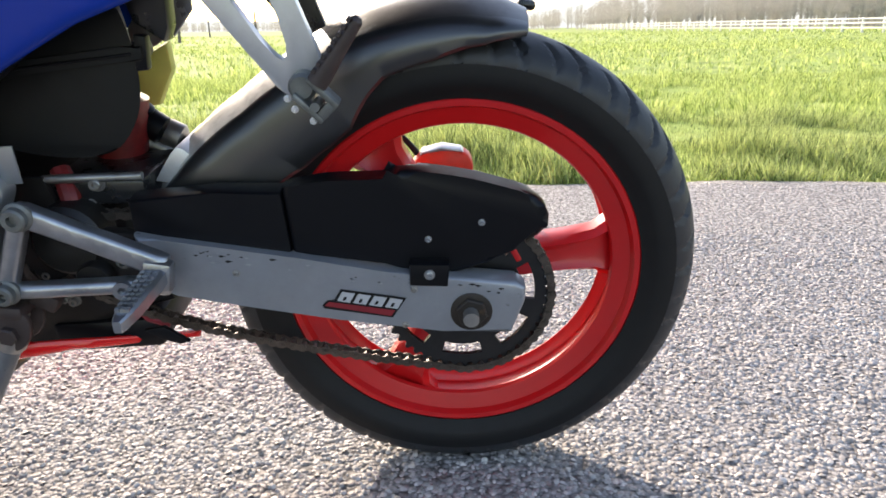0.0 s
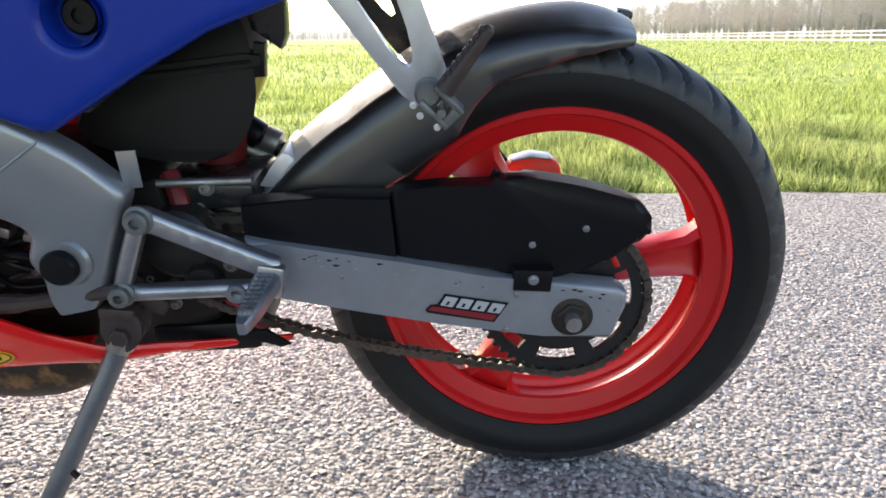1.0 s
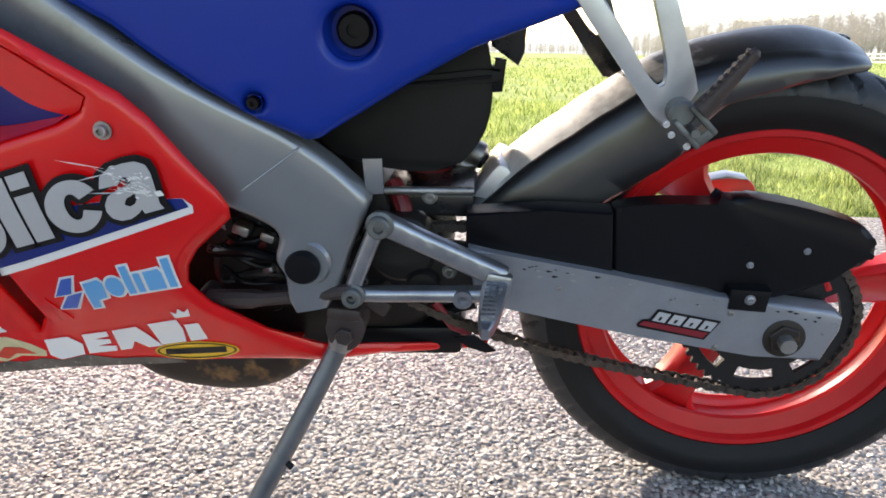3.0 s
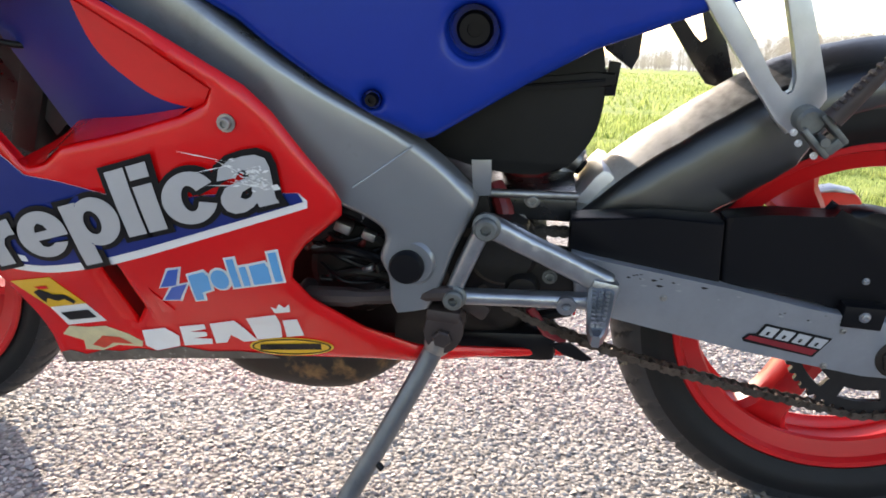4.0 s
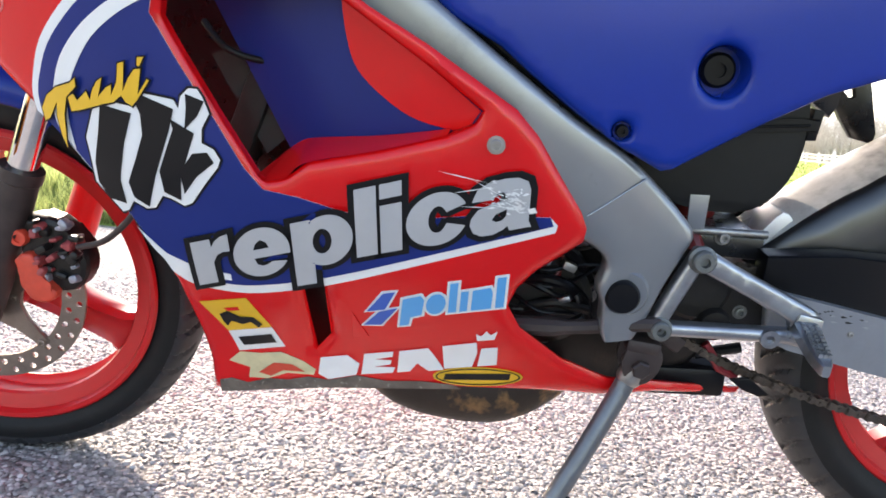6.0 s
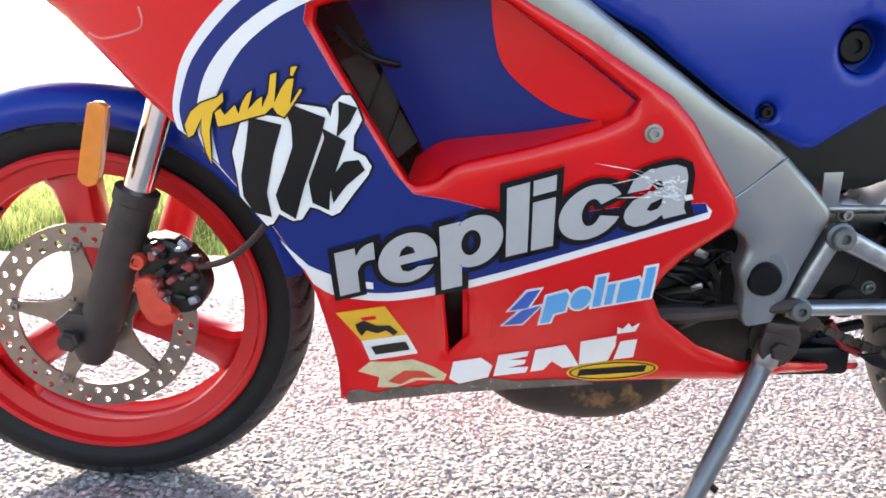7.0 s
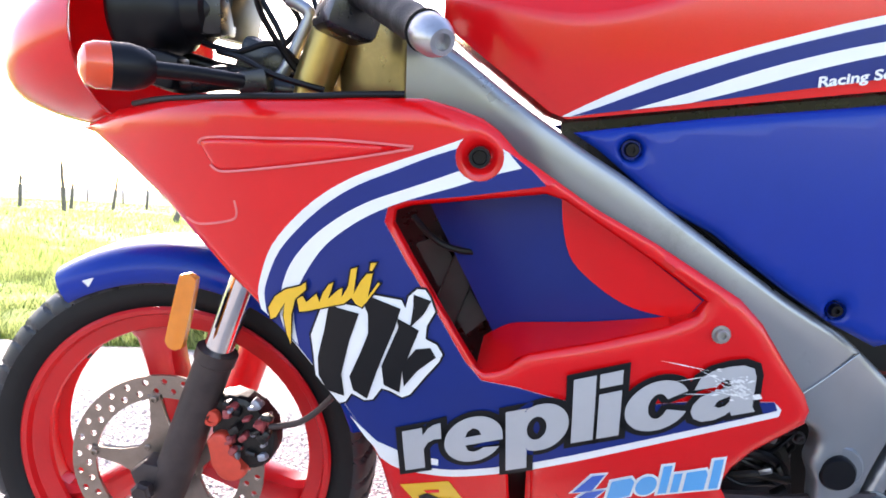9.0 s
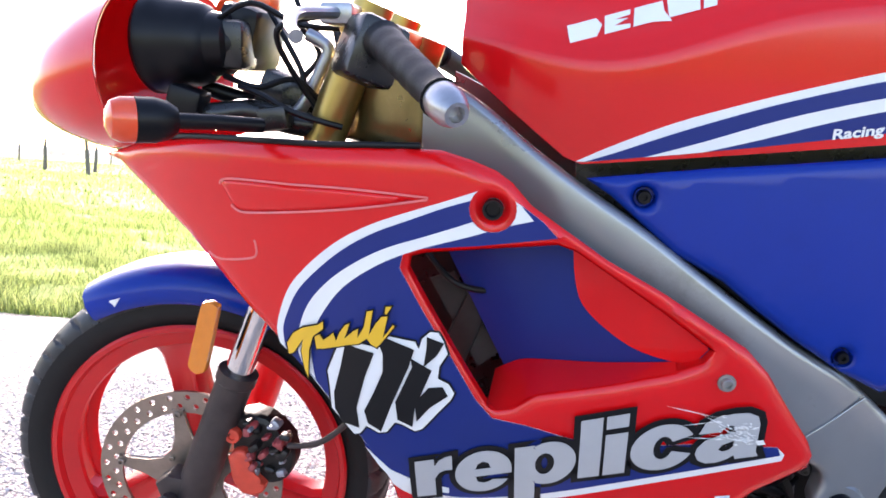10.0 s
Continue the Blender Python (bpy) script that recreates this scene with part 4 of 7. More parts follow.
for n, q in enumerate(TUNER):
    bars("tuner_logo_edge", [grow(q, 0.0028)], WHITE, fairing, soft_fair_y, 0.0009 + 0.0001 * n, "white edge of the badge shape")
bars("tuner_logo", TUNER[2:], SKY_INK, fairing, soft_fair_y, 0.0024, "light blue tuner's badge shape")
bars("tuner_logo_stripe", TUNER[:2], material("mid_blue_vinyl", (0.02, 0.10, 0.48), 0.35, vary=0.05, scale=20, coat=0.3), fairing, soft_fair_y, 0.0024, "blue slanting stripe")
sheet("oval_patch", circle_loop(-0.672, 0.250, 0.053, 0.0155, turn=0.12), soft_fair_y, YELLOW_INK, fairing, "yellow oval sticker", thick=0.0006, lift=0.0014, step=0.012)
sheet("oval_patch_ring", circle_loop(-0.672, 0.250, 0.050, 0.0135, turn=0.12), soft_fair_y, BLACK_INK, fairing, "black line round the oval", thick=0.0004, lift=0.0022, step=0.012, holes=[circle_loop(-0.672, 0.250, 0.048, 0.0118, turn=0.12)])
bars("oval_patch_bar", [[(-0.712, 0.240), (-0.710, 0.250), (-0.634, 0.261), (-0.635, 0.250)]], BLACK_INK, fairing, soft_fair_y, 0.0024)
# scraped lower edge of the belly
SCRAPED = material("scraped_bare_plastic", (0.13, 0.105, 0.085), 0.7, vary=0.5, scale=45, second=(0.5, 0.46, 0.4), amount=0.40)
sheet("scraped_edge", [(-0.985, 0.184), (-0.933, 0.193), (-0.854, 0.207), (-0.762, 0.218), (-0.690, 0.227), (-0.700, 0.232), (-0.740, 0.233), (-0.780, 0.228), (-0.815, 0.232), (-0.850, 0.220), (-0.875, 0.222), (-0.900, 0.214), (-0.925, 0.213), (-0.950, 0.203), (-0.970, 0.208), (-0.985, 0.203)], soft_fair_y, SCRAPED, fairing, "scraped grey belly edge", thick=0.0006, lift=0.0012, step=0.01, roll=0.0)
sheet("belly_floor", [(-0.985, 0.190), (-0.76, 0.221), (-0.56, 0.238), (-0.56, 0.242), (-0.76, 0.226), (-0.985, 0.195)], lambda x, z: soft_fair_y(x, z) + 0.006, RED, bike, "red belly floor", thick=0.10, step=0.05)

bm = bmesh.new()
add_bolt(bm, (-0.682, soft_fair_y(-0.682, 0.541) - 0.001, 0.541), 0.006, 0.008)
part("fairing_bolt", bm, STEEL, fairing, "bright steel bolt")
turned("fairing_grommet", [(0, 0.0094), (0.010, 0.0094), (0.010, 0.007), (0.004, 0.006)], (-0.914, soft_fair_y(-0.914, 0.696) + 0.004, 0.696), GLOSS_BLACK, fairing, "black rubber grommet", axis=(0, -1, 0))
# pressed ridges in the upper fairing
# the edge lines' paler red stands for the sky's highlight on them
RIDGE_RED = material("sky_highlight_red_edge", (0.78, 0.16, 0.15), 0.2, vary=0.15, scale=30, coat=0.5)
RIDGE = curve2([(-1.198, 0.694), (-1.194, 0.699), (-1.172, 0.702), (-1.110, 0.704), (-1.046, 0.706), (-0.974, 0.703)], 3) + curve2([(-0.975, 0.701), (-1.035, 0.689), (-1.100, 0.678), (-1.159, 0.669), (-1.176, 0.669), (-1.184, 0.674)], 3)
sheet("pressed_ridge", RIDGE, soft_fair_y, RED, fairing, "pressed raised panel", thick=0.0015, lift=0.0034, step=0.01, roll=0.0040, roll_width=0.006)
LIP = curve2([(-1.222, 0.615), (-1.205, 0.610), (-1.166, 0.618), (-1.156, 0.626), (-1.158, 0.640)], 4)

for loop in (RIDGE, LIP):
    tube("ridge_edge", [(x, soft_fair_y(x, z) - (0.0030 if loop is RIDGE else 0.0002), z) for x, z in loop], 0.0013, RIDGE_RED, fairing, "raised edge line with its highlight in the colour", seg=6)

# -- nose and screen --
stations = [(-1.520, 0.752, 0.768, 0.010), (-1.514, 0.732, 0.792, 0.045), (-1.498, 0.722, 0.822, 0.085), (-1.463, 0.711, 0.852, 0.125), (-1.429, 0.702, 0.874, 0.150), (-1.388, 0.696, 0.896, 0.172), (-1.348, 0.700, 0.914, 0.188)]
bm = bmesh.new()
rows = []
for x, zb, zt, w in stations:
    row = []
    for k in range(33):
        a = math.pi * 1.0 * (k / 32) - math.pi / 2
        a = -math.pi / 2 + 2 * math.pi * k / 32
        row.append((x, -w * (1 if math.cos(a) > 0 else -1) * abs(math.cos(a)) ** 0.8, (zb + zt) / 2 + (zt - zb) / 2 * math.sin(a)))
    rows.append(row[:-1])
for grow in (0.0, 0.004):
    vs = [[bm.verts.new((x, y * (1 - grow * 5), z - (z - 0.8) * grow * 5)) for x, y, z in row] for row in rows]
    for p, q in zip(vs, vs[1:]):
        for k in range(32):
            bm.faces.new((p[k], p[(k + 1) % 32], q[(k + 1) % 32], q[k]))
    if not grow:
        bm.faces.new(vs[0])
        last = vs[-1]
    else:
        bm.faces.new(vs[0])
        for k in range(32):
            bm.faces.new((last[k], last[(k + 1) % 32], vs[-1][(k + 1) % 32], vs[-1][k]))
nose = part("nose_cowl", bm, RED, bike, "rounded red nose cowl", edge_angle=1.2)
turned("headlight_bowl", [(0, 0.052), (0.006, 0.057), (0.020, 0.057), (0.026, 0.053), (0.040, 0.052), (0.060, 0.048), (0.072, 0.044), (0.078, 0.037), (0.098, 0.034), (0.102, 0.027), (0.112, 0.024), (0.115, 0.012)], (-1.336, -0.085, 0.832), GLOSS_BLACK, bike, "black round headlight shell", axis=(1, 0, 0.04), seg=36)
block("bulb_holder", (-1.232, -0.085, 0.835), (0.035, 0.05, 0.055), PLASTIC, bike, "black bulb holder", bevel=0.008)
for pts in ([(-1.20, -0.06, 0.875), (-1.175, -0.08, 0.845), (-1.15, -0.09, 0.80), (-1.165, -0.09, 0.765)], [(-1.19, 0.0, 0.90), (-1.165, -0.02, 0.86), (-1.13, -0.06, 0.835), (-1.12, -0.09, 0.80)], [(-1.215, -0.12, 0.79), (-1.18, -0.14, 0.782), (-1.14, -0.15, 0.765), (-1.09, -0.14, 0.752)], [(-1.16, 0.05, 0.89), (-1.145, 0.04, 0.84), (-1.155, 0.03, 0.80), (-1.14, 0.02, 0.76)], [(-1.25, -0.1, 0.86), (-1.2, -0.12, 0.88), (-1.15, -0.10, 0.86), (-1.1, -0.05, 0.86)], [(-1.24, -0.1, 0.80), (-1.19, -0.13, 0.79), (-1.15, -0.12, 0.80), (-1.12, -0.1, 0.77)], [(-1.2, 0.02, 0.88), (-1.15, 0.03, 0.84), (-1.13, 0.02, 0.79), (-1.15, 0.0, 0.75)], [(-1.17, -0.08, 0.87), (-1.14, -0.06, 0.83), (-1.16, -0.08, 0.79), (-1.13, -0.09, 0.76)]):
    tube("cable", smooth_line(pts, 8), 0.0035, GLOSS_BLACK, bike, "black cable", seg=8)
block("instrument_cover", (-1.270, 0.05, 0.885), (0.075, 0.06, 0.085), ORANGE, bike, "orange-red lens behind the screen", turn=(0, 25, 0), bevel=0.022)
block("instrument_pod", (-1.235, -0.03, 0.845), (0.05, 0.11, 0.075), GLOSS_BLACK, bike, "black instrument housing", turn=(0, 12, 0), bevel=0.012)
block("wiring_box", (-1.175, -0.05, 0.780), (0.06, 0.10, 0.05), PLASTIC, bike, "black wiring box", turn=(0, 20, 0), bevel=0.01)
tube("wiring_loom", smooth_line([(-1.300, -0.10, 0.765), (-1.255, -0.12, 0.756), (-1.205, -0.11, 0.762), (-1.150, -0.12, 0.752), (-1.095, -0.11, 0.750)], 6), 0.014, PLASTIC, bike, "taped black wiring loom", seg=12)
tube("wiring_loom", smooth_line([(-1.285, -0.06, 0.785), (-1.235, -0.05, 0.772), (-1.180, -0.06, 0.770), (-1.130, -0.05, 0.758)], 6), 0.010, GLOSS_BLACK, bike, "taped black wiring loom", seg=12)
block("relay_box", (-1.272, -0.13, 0.768), (0.040, 0.035, 0.038), GLOSS_BLACK, bike, "small black relay box", turn=(0, 15, 0), bevel=0.006)
block("relay_box", (-1.165, -0.14, 0.758), (0.034, 0.03, 0.026), PLASTIC, bike, "small black relay box", turn=(0, -10, 0), bevel=0.005)
tube("fairing_stay", smooth_line([(-1.142, -0.1, 0.850), (-1.118, -0.1, 0.836), (-1.126, -0.1, 0.812), (-1.148, -0.1, 0.770), (-1.172, -0.1, 0.752)], 5), 0.0075, CAST, bike, "grey fairing stay")
tube("fairing_stay", [(-1.150, 0.06, 0.860), (-1.120, 0.06, 0.815)], 0.006, GLOSS_BLACK, bike, "black thin stay")
for s in (-1, 1):
    tube("cockpit_trim", smooth_line([(x, s * (-soft_fair_y(x, z) - 0.008), z + 0.001) for x, z in ((-1.300, 0.729), (-1.247, 0.736), (-1.151, 0.741), (-1.081, 0.743), (-1.032, 0.746), (-0.985, 0.748))], 5), 0.0032, GLOSS_BLACK, bike, "black cockpit edge trim", seg=10)
plate("cockpit_tray", [(-1.30, 0.715), (-1.15, 0.728), (-1.05, 0.732), (-0.99, 0.735), (-0.99, 0.725), (-1.15, 0.718), (-1.30, 0.705)], -0.15, 0.15, PLASTIC, bike, "black cockpit tray", bevel=0.004)
# indicator on its stalk
IND, IND_WAY = (-1.203, -0.294, 0.762), (-0.78, -0.62, 0.02)
ind = turned("indicator", [(0, 0.012), (0.008, 0.0175), (0.020, 0.0205), (0.036, 0.0205)], IND, GLOSS_BLACK, bike, "black indicator with an amber lens", axis=IND_WAY, seg=28)
turned("lens", [(0.0365, 0.0205), (0.048, 0.0200), (0.056, 0.0165), (0.060, 0.008)], IND, ORANGE, ind, "orange lens", axis=IND_WAY, seg=28)
tube("indicator_stalk", [(-1.15, -0.225, 0.756), (-1.178, -0.262, 0.760), (-1.206, -0.297, 0.762)], 0.0075, GLOSS_BLACK, bike)

# -- front end --
def fork_at(z, y):
    return Vector((-1.294 + (z - 0.253) * 0.365, y, z))


for y, tone, lab in ((-0.112, FORK_BROWN, "grimy dark fork slider"), (0.088, WHEEL_RED, "red fork slider on the far side")):
    leg = part("fork_slider", add_tube(bmesh.new(), [fork_at(z, y) for z in (0.225, 0.235, 0.29, 0.34, 0.40, 0.425, 0.427, 0.441)], [0.016, 0.022, 0.0245, 0.0240, 0.0235, 0.0232, 0.0255, 0.0255], 20), tone, bike, lab)
    tube("stanchion", [fork_at(0.44, y), fork_at(0.66, y)], 0.0175, CHROME, leg, "polished chrome tube", seg=20)
    tube("upper_fork_tube", [fork_at(0.66, y), fork_at(0.885, y)], 0.023, GOLD, leg, "gold upper fork tube", seg=20)
    plate("axle_clamp", [(-1.336, 0.280), (-1.318, 0.294), (-1.290, 0.290), (-1.283, 0.262), (-1.296, 0.243), (-1.323, 0.245)], y - 0.019, y + 0.018, tone, leg, bevel=0.006)
bm = bmesh.new()
add_turned(bm, [(0, 0.0095), (0.010, 0.0095), (0.011, 0.0135), (0.018, 0.0135), (0.020, 0.011), (0.023, 0.010)], (-1.313, -0.128, 0.262), (0, -1, 0), 6)
part("front_axle_nut", bm, FORK_BROWN, bike, "grimy axle nut")
tube("front_axle", [(-1.313, -0.13, 0.263), (-1.313, 0.11, 0.263)], 0.0085, STEEL, bike)
for z, w in ((0.855, 0.03), (0.70, 0.03)):
    c = fork_at(z, 0)
    block("triple_clamp", (c.x + 0.015, -0.012, z), (0.075, 0.255, w), GOLD if z > 0.8 else FRAME_GREY, bike, "gold fork clamp" if z > 0.8 else "", turn=(0, 17.6, 0), bevel=0.008)
part("steering_head", add_tube(bmesh.new(), [(-1.085, 0, 0.70), (-1.035, 0, 0.86)], 0.040, 24), GOLD, bike, "brassy steering head")
caliper = plate("brake_caliper", curve2([(-1.238, 0.374), (-1.222, 0.383), (-1.190, 0.381), (-1.172, 0.362), (-1.156, 0.340), (-1.155, 0.315), (-1.172, 0.292), (-1.200, 0.290), (-1.222, 0.312), (-1.236, 0.345)], 3), -0.116, -0.078, ENGINE, bike, "orange-red and grey brake caliper", bevel=0.008)
caliper.data.set_sharp_from_angle(angle=0.3)
plate("caliper_cover", curve2([(-1.236, 0.328), (-1.228, 0.338), (-1.214, 0.339), (-1.207, 0.326), (-1.199, 0.305), (-1.188, 0.294), (-1.192, 0.283), (-1.208, 0.278), (-1.223, 0.285), (-1.230, 0.303)], 3), -0.130, -0.112, CALIPER_RED, caliper, "orange-red painted piston cover", bevel=0.004, seg=3)
for x, z, r in ((-1.231, 0.357, 0.0105), (-1.224, 0.327, 0.010)):
    turned("piston_cover", [(0, r), (0.007, r), (0.0095, r * 0.9), (0.010, r * 0.5), (0.007, r * 0.45)], (x, -0.117, z), CALIPER_RED, caliper, "orange-red painted piston boss", axis=(0, -1, 0))
rc = random.Random(4)
RUSTY_RED = material("grimy_red_casting", (0.30, 0.05, 0.05), 0.5, vary=0.4, scale=70)
DULL_STEEL = material("dull_bluish_steel", (0.30, 0.30, 0.34), 0.4, metal=0.5, vary=0.3, scale=60)
for k in range(36):
    block("casting_lug", (-1.188 + rc.uniform(-0.03, 0.028), -0.120 + rc.uniform(-0.008, 0.006), 0.340 + rc.uniform(-0.038, 0.042)), (rc.uniform(0.006, 0.015), 0.018, rc.uniform(0.005, 0.012)), rc.choice((ENGINE, RUSTY_RED, DULL_STEEL, RUSTY_RED, DULL_STEEL)), caliper, turn=(rc.uniform(-20, 20), rc.uniform(-40, 40), 0), bevel=0.003)
tube("brake_hose", smooth_line([(-1.155, -0.13, 0.355), (-1.11, -0.15, 0.375), (-1.07, -0.16, 0.415), (-1.05, -0.17, 0.455), (-1.04, -0.17, 0.52)], 8), 0.0038, FORK_BROWN, bike, "grimy grey brake hose")
tube("valve_stem", [(-1.462, -0.015, 0.395), (-1.447, -0.018, 0.384)], 0.004, GLOSS_BLACK, front_wheel, "black valve stem", seg=8)
# reflector on the fork
plate("fork_reflector", curve2([(-1.268, 0.466), (-1.265, 0.458), (-1.257, 0.454), (-1.250, 0.457), (-1.246, 0.464), (-1.230, 0.532), (-1.231, 0.540), (-1.238, 0.545), (-1.246, 0.543), (-1.250, 0.536), (-1.268, 0.466)], 3)[:-1], -0.162, -0.150, AMBER, bike, "amber fork reflector", bevel=0.003)
block("reflector_mount", (-1.256, -0.143, 0.495), (0.018, 0.02, 0.05), PLASTIC, bike, turn=(0, 12, 0))


# mudguards follow the tyres
def guard(name, centre, r_at, half, a0, a1, mat, label, turn, skirt=0.02, drop=None, n=60, thick=0.004, taper=0.12):
    """A curved mudguard over a tyre: r_at gives the radius at an angle (degrees, from the rear over the top)."""
    m, bm = 19, bmesh.new()
    grids = []
    for t in (0.0, thick):
        grid = []
        for i in range(n + 1):
            f = i / n
            a = radians(a0 + (a1 - a0) * f)
            r = r_at(math.degrees(a)) - t
            wide = half * (1 - taper * max(0, (f - 0.85) / 0.15) ** 2 - taper * max(0, (0.08 - f) / 0.08) ** 2) - t
            row = []
            for k in range(m):
                u = -1 + 2 * k / (m - 1)
                y = wide * math.copysign(min(1, abs(u) * 1.25) ** 0.85, u)
                sag = (skirt * max(0, abs(u) - 0.72) / 0.28 + 0.018 * (min(1, abs(u) * 1.25)) ** 3) if drop is None else drop(math.degrees(a), abs(u))
                row.append(bm.verts.new(Vector(centre) + turn @ Vector(((r - sag) * math.cos(a), y, (r - sag) * math.sin(a)))))
            grid.append(row)
        grids.append(grid)
    for g in grids:
        for p, q in zip(g, g[1:]):
            for k in range(m - 1):
                bm.faces.new((p[k], p[k + 1], q[k + 1], q[k]))
    g, h = grids
    for p, q in ((g[0], h[0]), (g[-1], h[-1]), ([r[0] for r in g], [r[0] for r in h]), ([r[-1] for r in g], [r[-1] for r in h])):
        for k in range(len(p) - 1):
            bm.faces.new((p[k], p[k + 1], q[k + 1], q[k]))
    return part(name, bm, mat, bike, label, edge_angle=0.8)


guard("front_mudguard", FRONT, lambda a: 0.287 + 0.004 * math.sin(radians(a)), 0.064, 12, 120, BLUE, "glossy blue front mudguard", STEER, skirt=0.024)


bm = bmesh.new()
bm.faces.new([bm.verts.new(FRONT + STEER @ Vector((r * math.cos(radians(a)), -0.0654, r * math.sin(radians(a))))) for a, r in ((108, 0.2635), (111.5, 0.2640), (110.5, 0.2540))])
part("guard_sticker", bm, WHITE, bike, "small white triangular sticker")


def hug_r(a):
    return float(np.interp(a, [70, 76, 82, 88, 104, 115, 129, 139, 148, 157, 165], [0.300, 0.314, 0.322, 0.326, 0.325, 0.327, 0.328, 0.336, 0.352, 0.370, 0.390]))


def hug_drop(a, u):
    s = float(np.interp(a, [70, 84, 96, 108, 114, 122, 150, 170], [0.0, 0.010, 0.026, 0.032, 0.046, 0.068, 0.078, 0.055]))
    return s * max(0, u - 0.72) / 0.28 + float(np.interp(a, [77, 86], [0.014, 0.028])) * min(1, u * 1.25) ** 1.25


def dust_and_glare_material():
    """Pale road dust and painted sun glare on black plastic, strongest at the hugger's foot and thinning upwards in
    specks.
    """
    m = material("dust_and_sun_glare_on_black_plastic", (0.50, 0.49, 0.47), 0.42, vary=0.15, scale=60, bump=0.06, bump_scale=400, coat=0.5, coat_rough=0.25)
    nt = m.node_tree
    b = next(n for n in nt.nodes if n.type == "BSDF_PRINCIPLED")
    pale = b.inputs["Base Color"].links[0].from_socket
    where, split = nt.nodes.new("ShaderNodeTexCoord"), nt.nodes.new("ShaderNodeSeparateXYZ")
    speck, fade, add = nt.nodes.new("ShaderNodeTexNoise"), nt.nodes.new("ShaderNodeMapRange"), nt.nodes.new("ShaderNodeMath")
    speck.inputs["Scale"].default_value, speck.inputs["Detail"].default_value = 70.0, 8.0
    nt.links.new(where.outputs["Object"], split.inputs[0])
    nt.links.new(where.outputs["Object"], speck.inputs["Vector"])
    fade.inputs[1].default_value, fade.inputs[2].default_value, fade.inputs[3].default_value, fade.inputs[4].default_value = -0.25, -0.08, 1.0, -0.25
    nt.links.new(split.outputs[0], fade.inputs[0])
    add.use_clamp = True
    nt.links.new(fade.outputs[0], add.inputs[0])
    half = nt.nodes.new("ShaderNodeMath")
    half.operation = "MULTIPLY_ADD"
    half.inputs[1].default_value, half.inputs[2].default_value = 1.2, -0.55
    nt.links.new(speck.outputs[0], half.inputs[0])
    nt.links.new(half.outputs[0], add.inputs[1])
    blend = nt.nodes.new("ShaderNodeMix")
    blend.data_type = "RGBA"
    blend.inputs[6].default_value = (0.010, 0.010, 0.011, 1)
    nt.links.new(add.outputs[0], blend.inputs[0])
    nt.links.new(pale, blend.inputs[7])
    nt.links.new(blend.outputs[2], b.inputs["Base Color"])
    return m


hugger = guard("rear_hugger", REAR, hug_r, 0.078, 77, 164, HUGGER, "dusty black rear hugger with sun glare painted on its crown", STRAIGHT, drop=hug_drop, taper=0.25)
hugger.data.materials.append(dust_and_glare_material())
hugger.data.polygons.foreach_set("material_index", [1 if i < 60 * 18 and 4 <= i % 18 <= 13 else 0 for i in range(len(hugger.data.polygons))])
def soft_line(x, at, to):
    return sum(float(np.interp(x + d, at, to)) for d in (-0.04, -0.02, 0.0, 0.02, 0.04)) / 5


# -- frame --
def spar_y(x, z):
    return float(np.interp(x, [-1.1, -1.0, -0.85, -0.65, -0.56, -0.50, -0.4], [-0.13, -0.162, -0.205, -0.211, -0.192, -0.171, -0.162]))


UPPER = [(-0.998, 0.818), (-0.941, 0.79), (-0.883, 0.748), (-0.824, 0.709), (-0.769, 0.676), (-0.715, 0.639), (-0.658, 0.6), (-0.603, 0.564), (-0.545, 0.531), (-0.505, 0.499), (-0.478, 0.474), (-0.458, 0.45), (-0.464, 0.428), (-0.48, 0.39), (-0.495, 0.345), (-0.505, 0.326)]
LOWER = [(-0.998, 0.725), (-0.955, 0.705), (-0.915, 0.680), (-0.860, 0.640), (-0.800, 0.597), (-0.745, 0.558), (-0.690, 0.521), (-0.645, 0.487), (-0.603, 0.452), (-0.574, 0.436), (-0.557, 0.424), (-0.551, 0.410), (-0.556, 0.387), (-0.548, 0.366), (-0.546, 0.340), (-0.540, 0.324)]


def beam(name, side, label):
    """The beam frame: a rounded box between its two edge lines, from the steering head down to the pivot."""
    up, lo = smooth_line([(x, z, 0) for x, z in UPPER], 5), smooth_line([(x, z, 0) for x, z in LOWER], 5)
    bm, rows = bmesh.new(), []
    shape = [(0.0, 0.030), (0.0, 0.010), (0.015, 0.005), (0.05, 0.0015), (0.10, 0.0), (0.30, -0.0006), (0.5, -0.0008), (0.7, -0.0006), (0.90, 0.0), (0.95, 0.0015), (0.985, 0.005), (1.0, 0.010), (1.0, 0.030)]
    for p, q in zip(up, lo):
        row = []
        for f, dy in shape:
            x, z = p.x + (q.x - p.x) * f, p.y + (q.y - p.y) * f
            row.append(bm.verts.new((x, side * (spar_y(x, z) + dy), z)))
        rows.append(row)
    for p, q in zip(rows, rows[1:]):
        for k in range(len(shape)):
            bm.faces.new((p[k], p[(k + 1) % len(shape)], q[(k + 1) % len(shape)], q[k]))
    bm.faces.new(rows[0][::-1]), bm.faces.new(rows[-1])
    return part(name, bm, FRAME_GREY, bike, label, edge_angle=1.2)


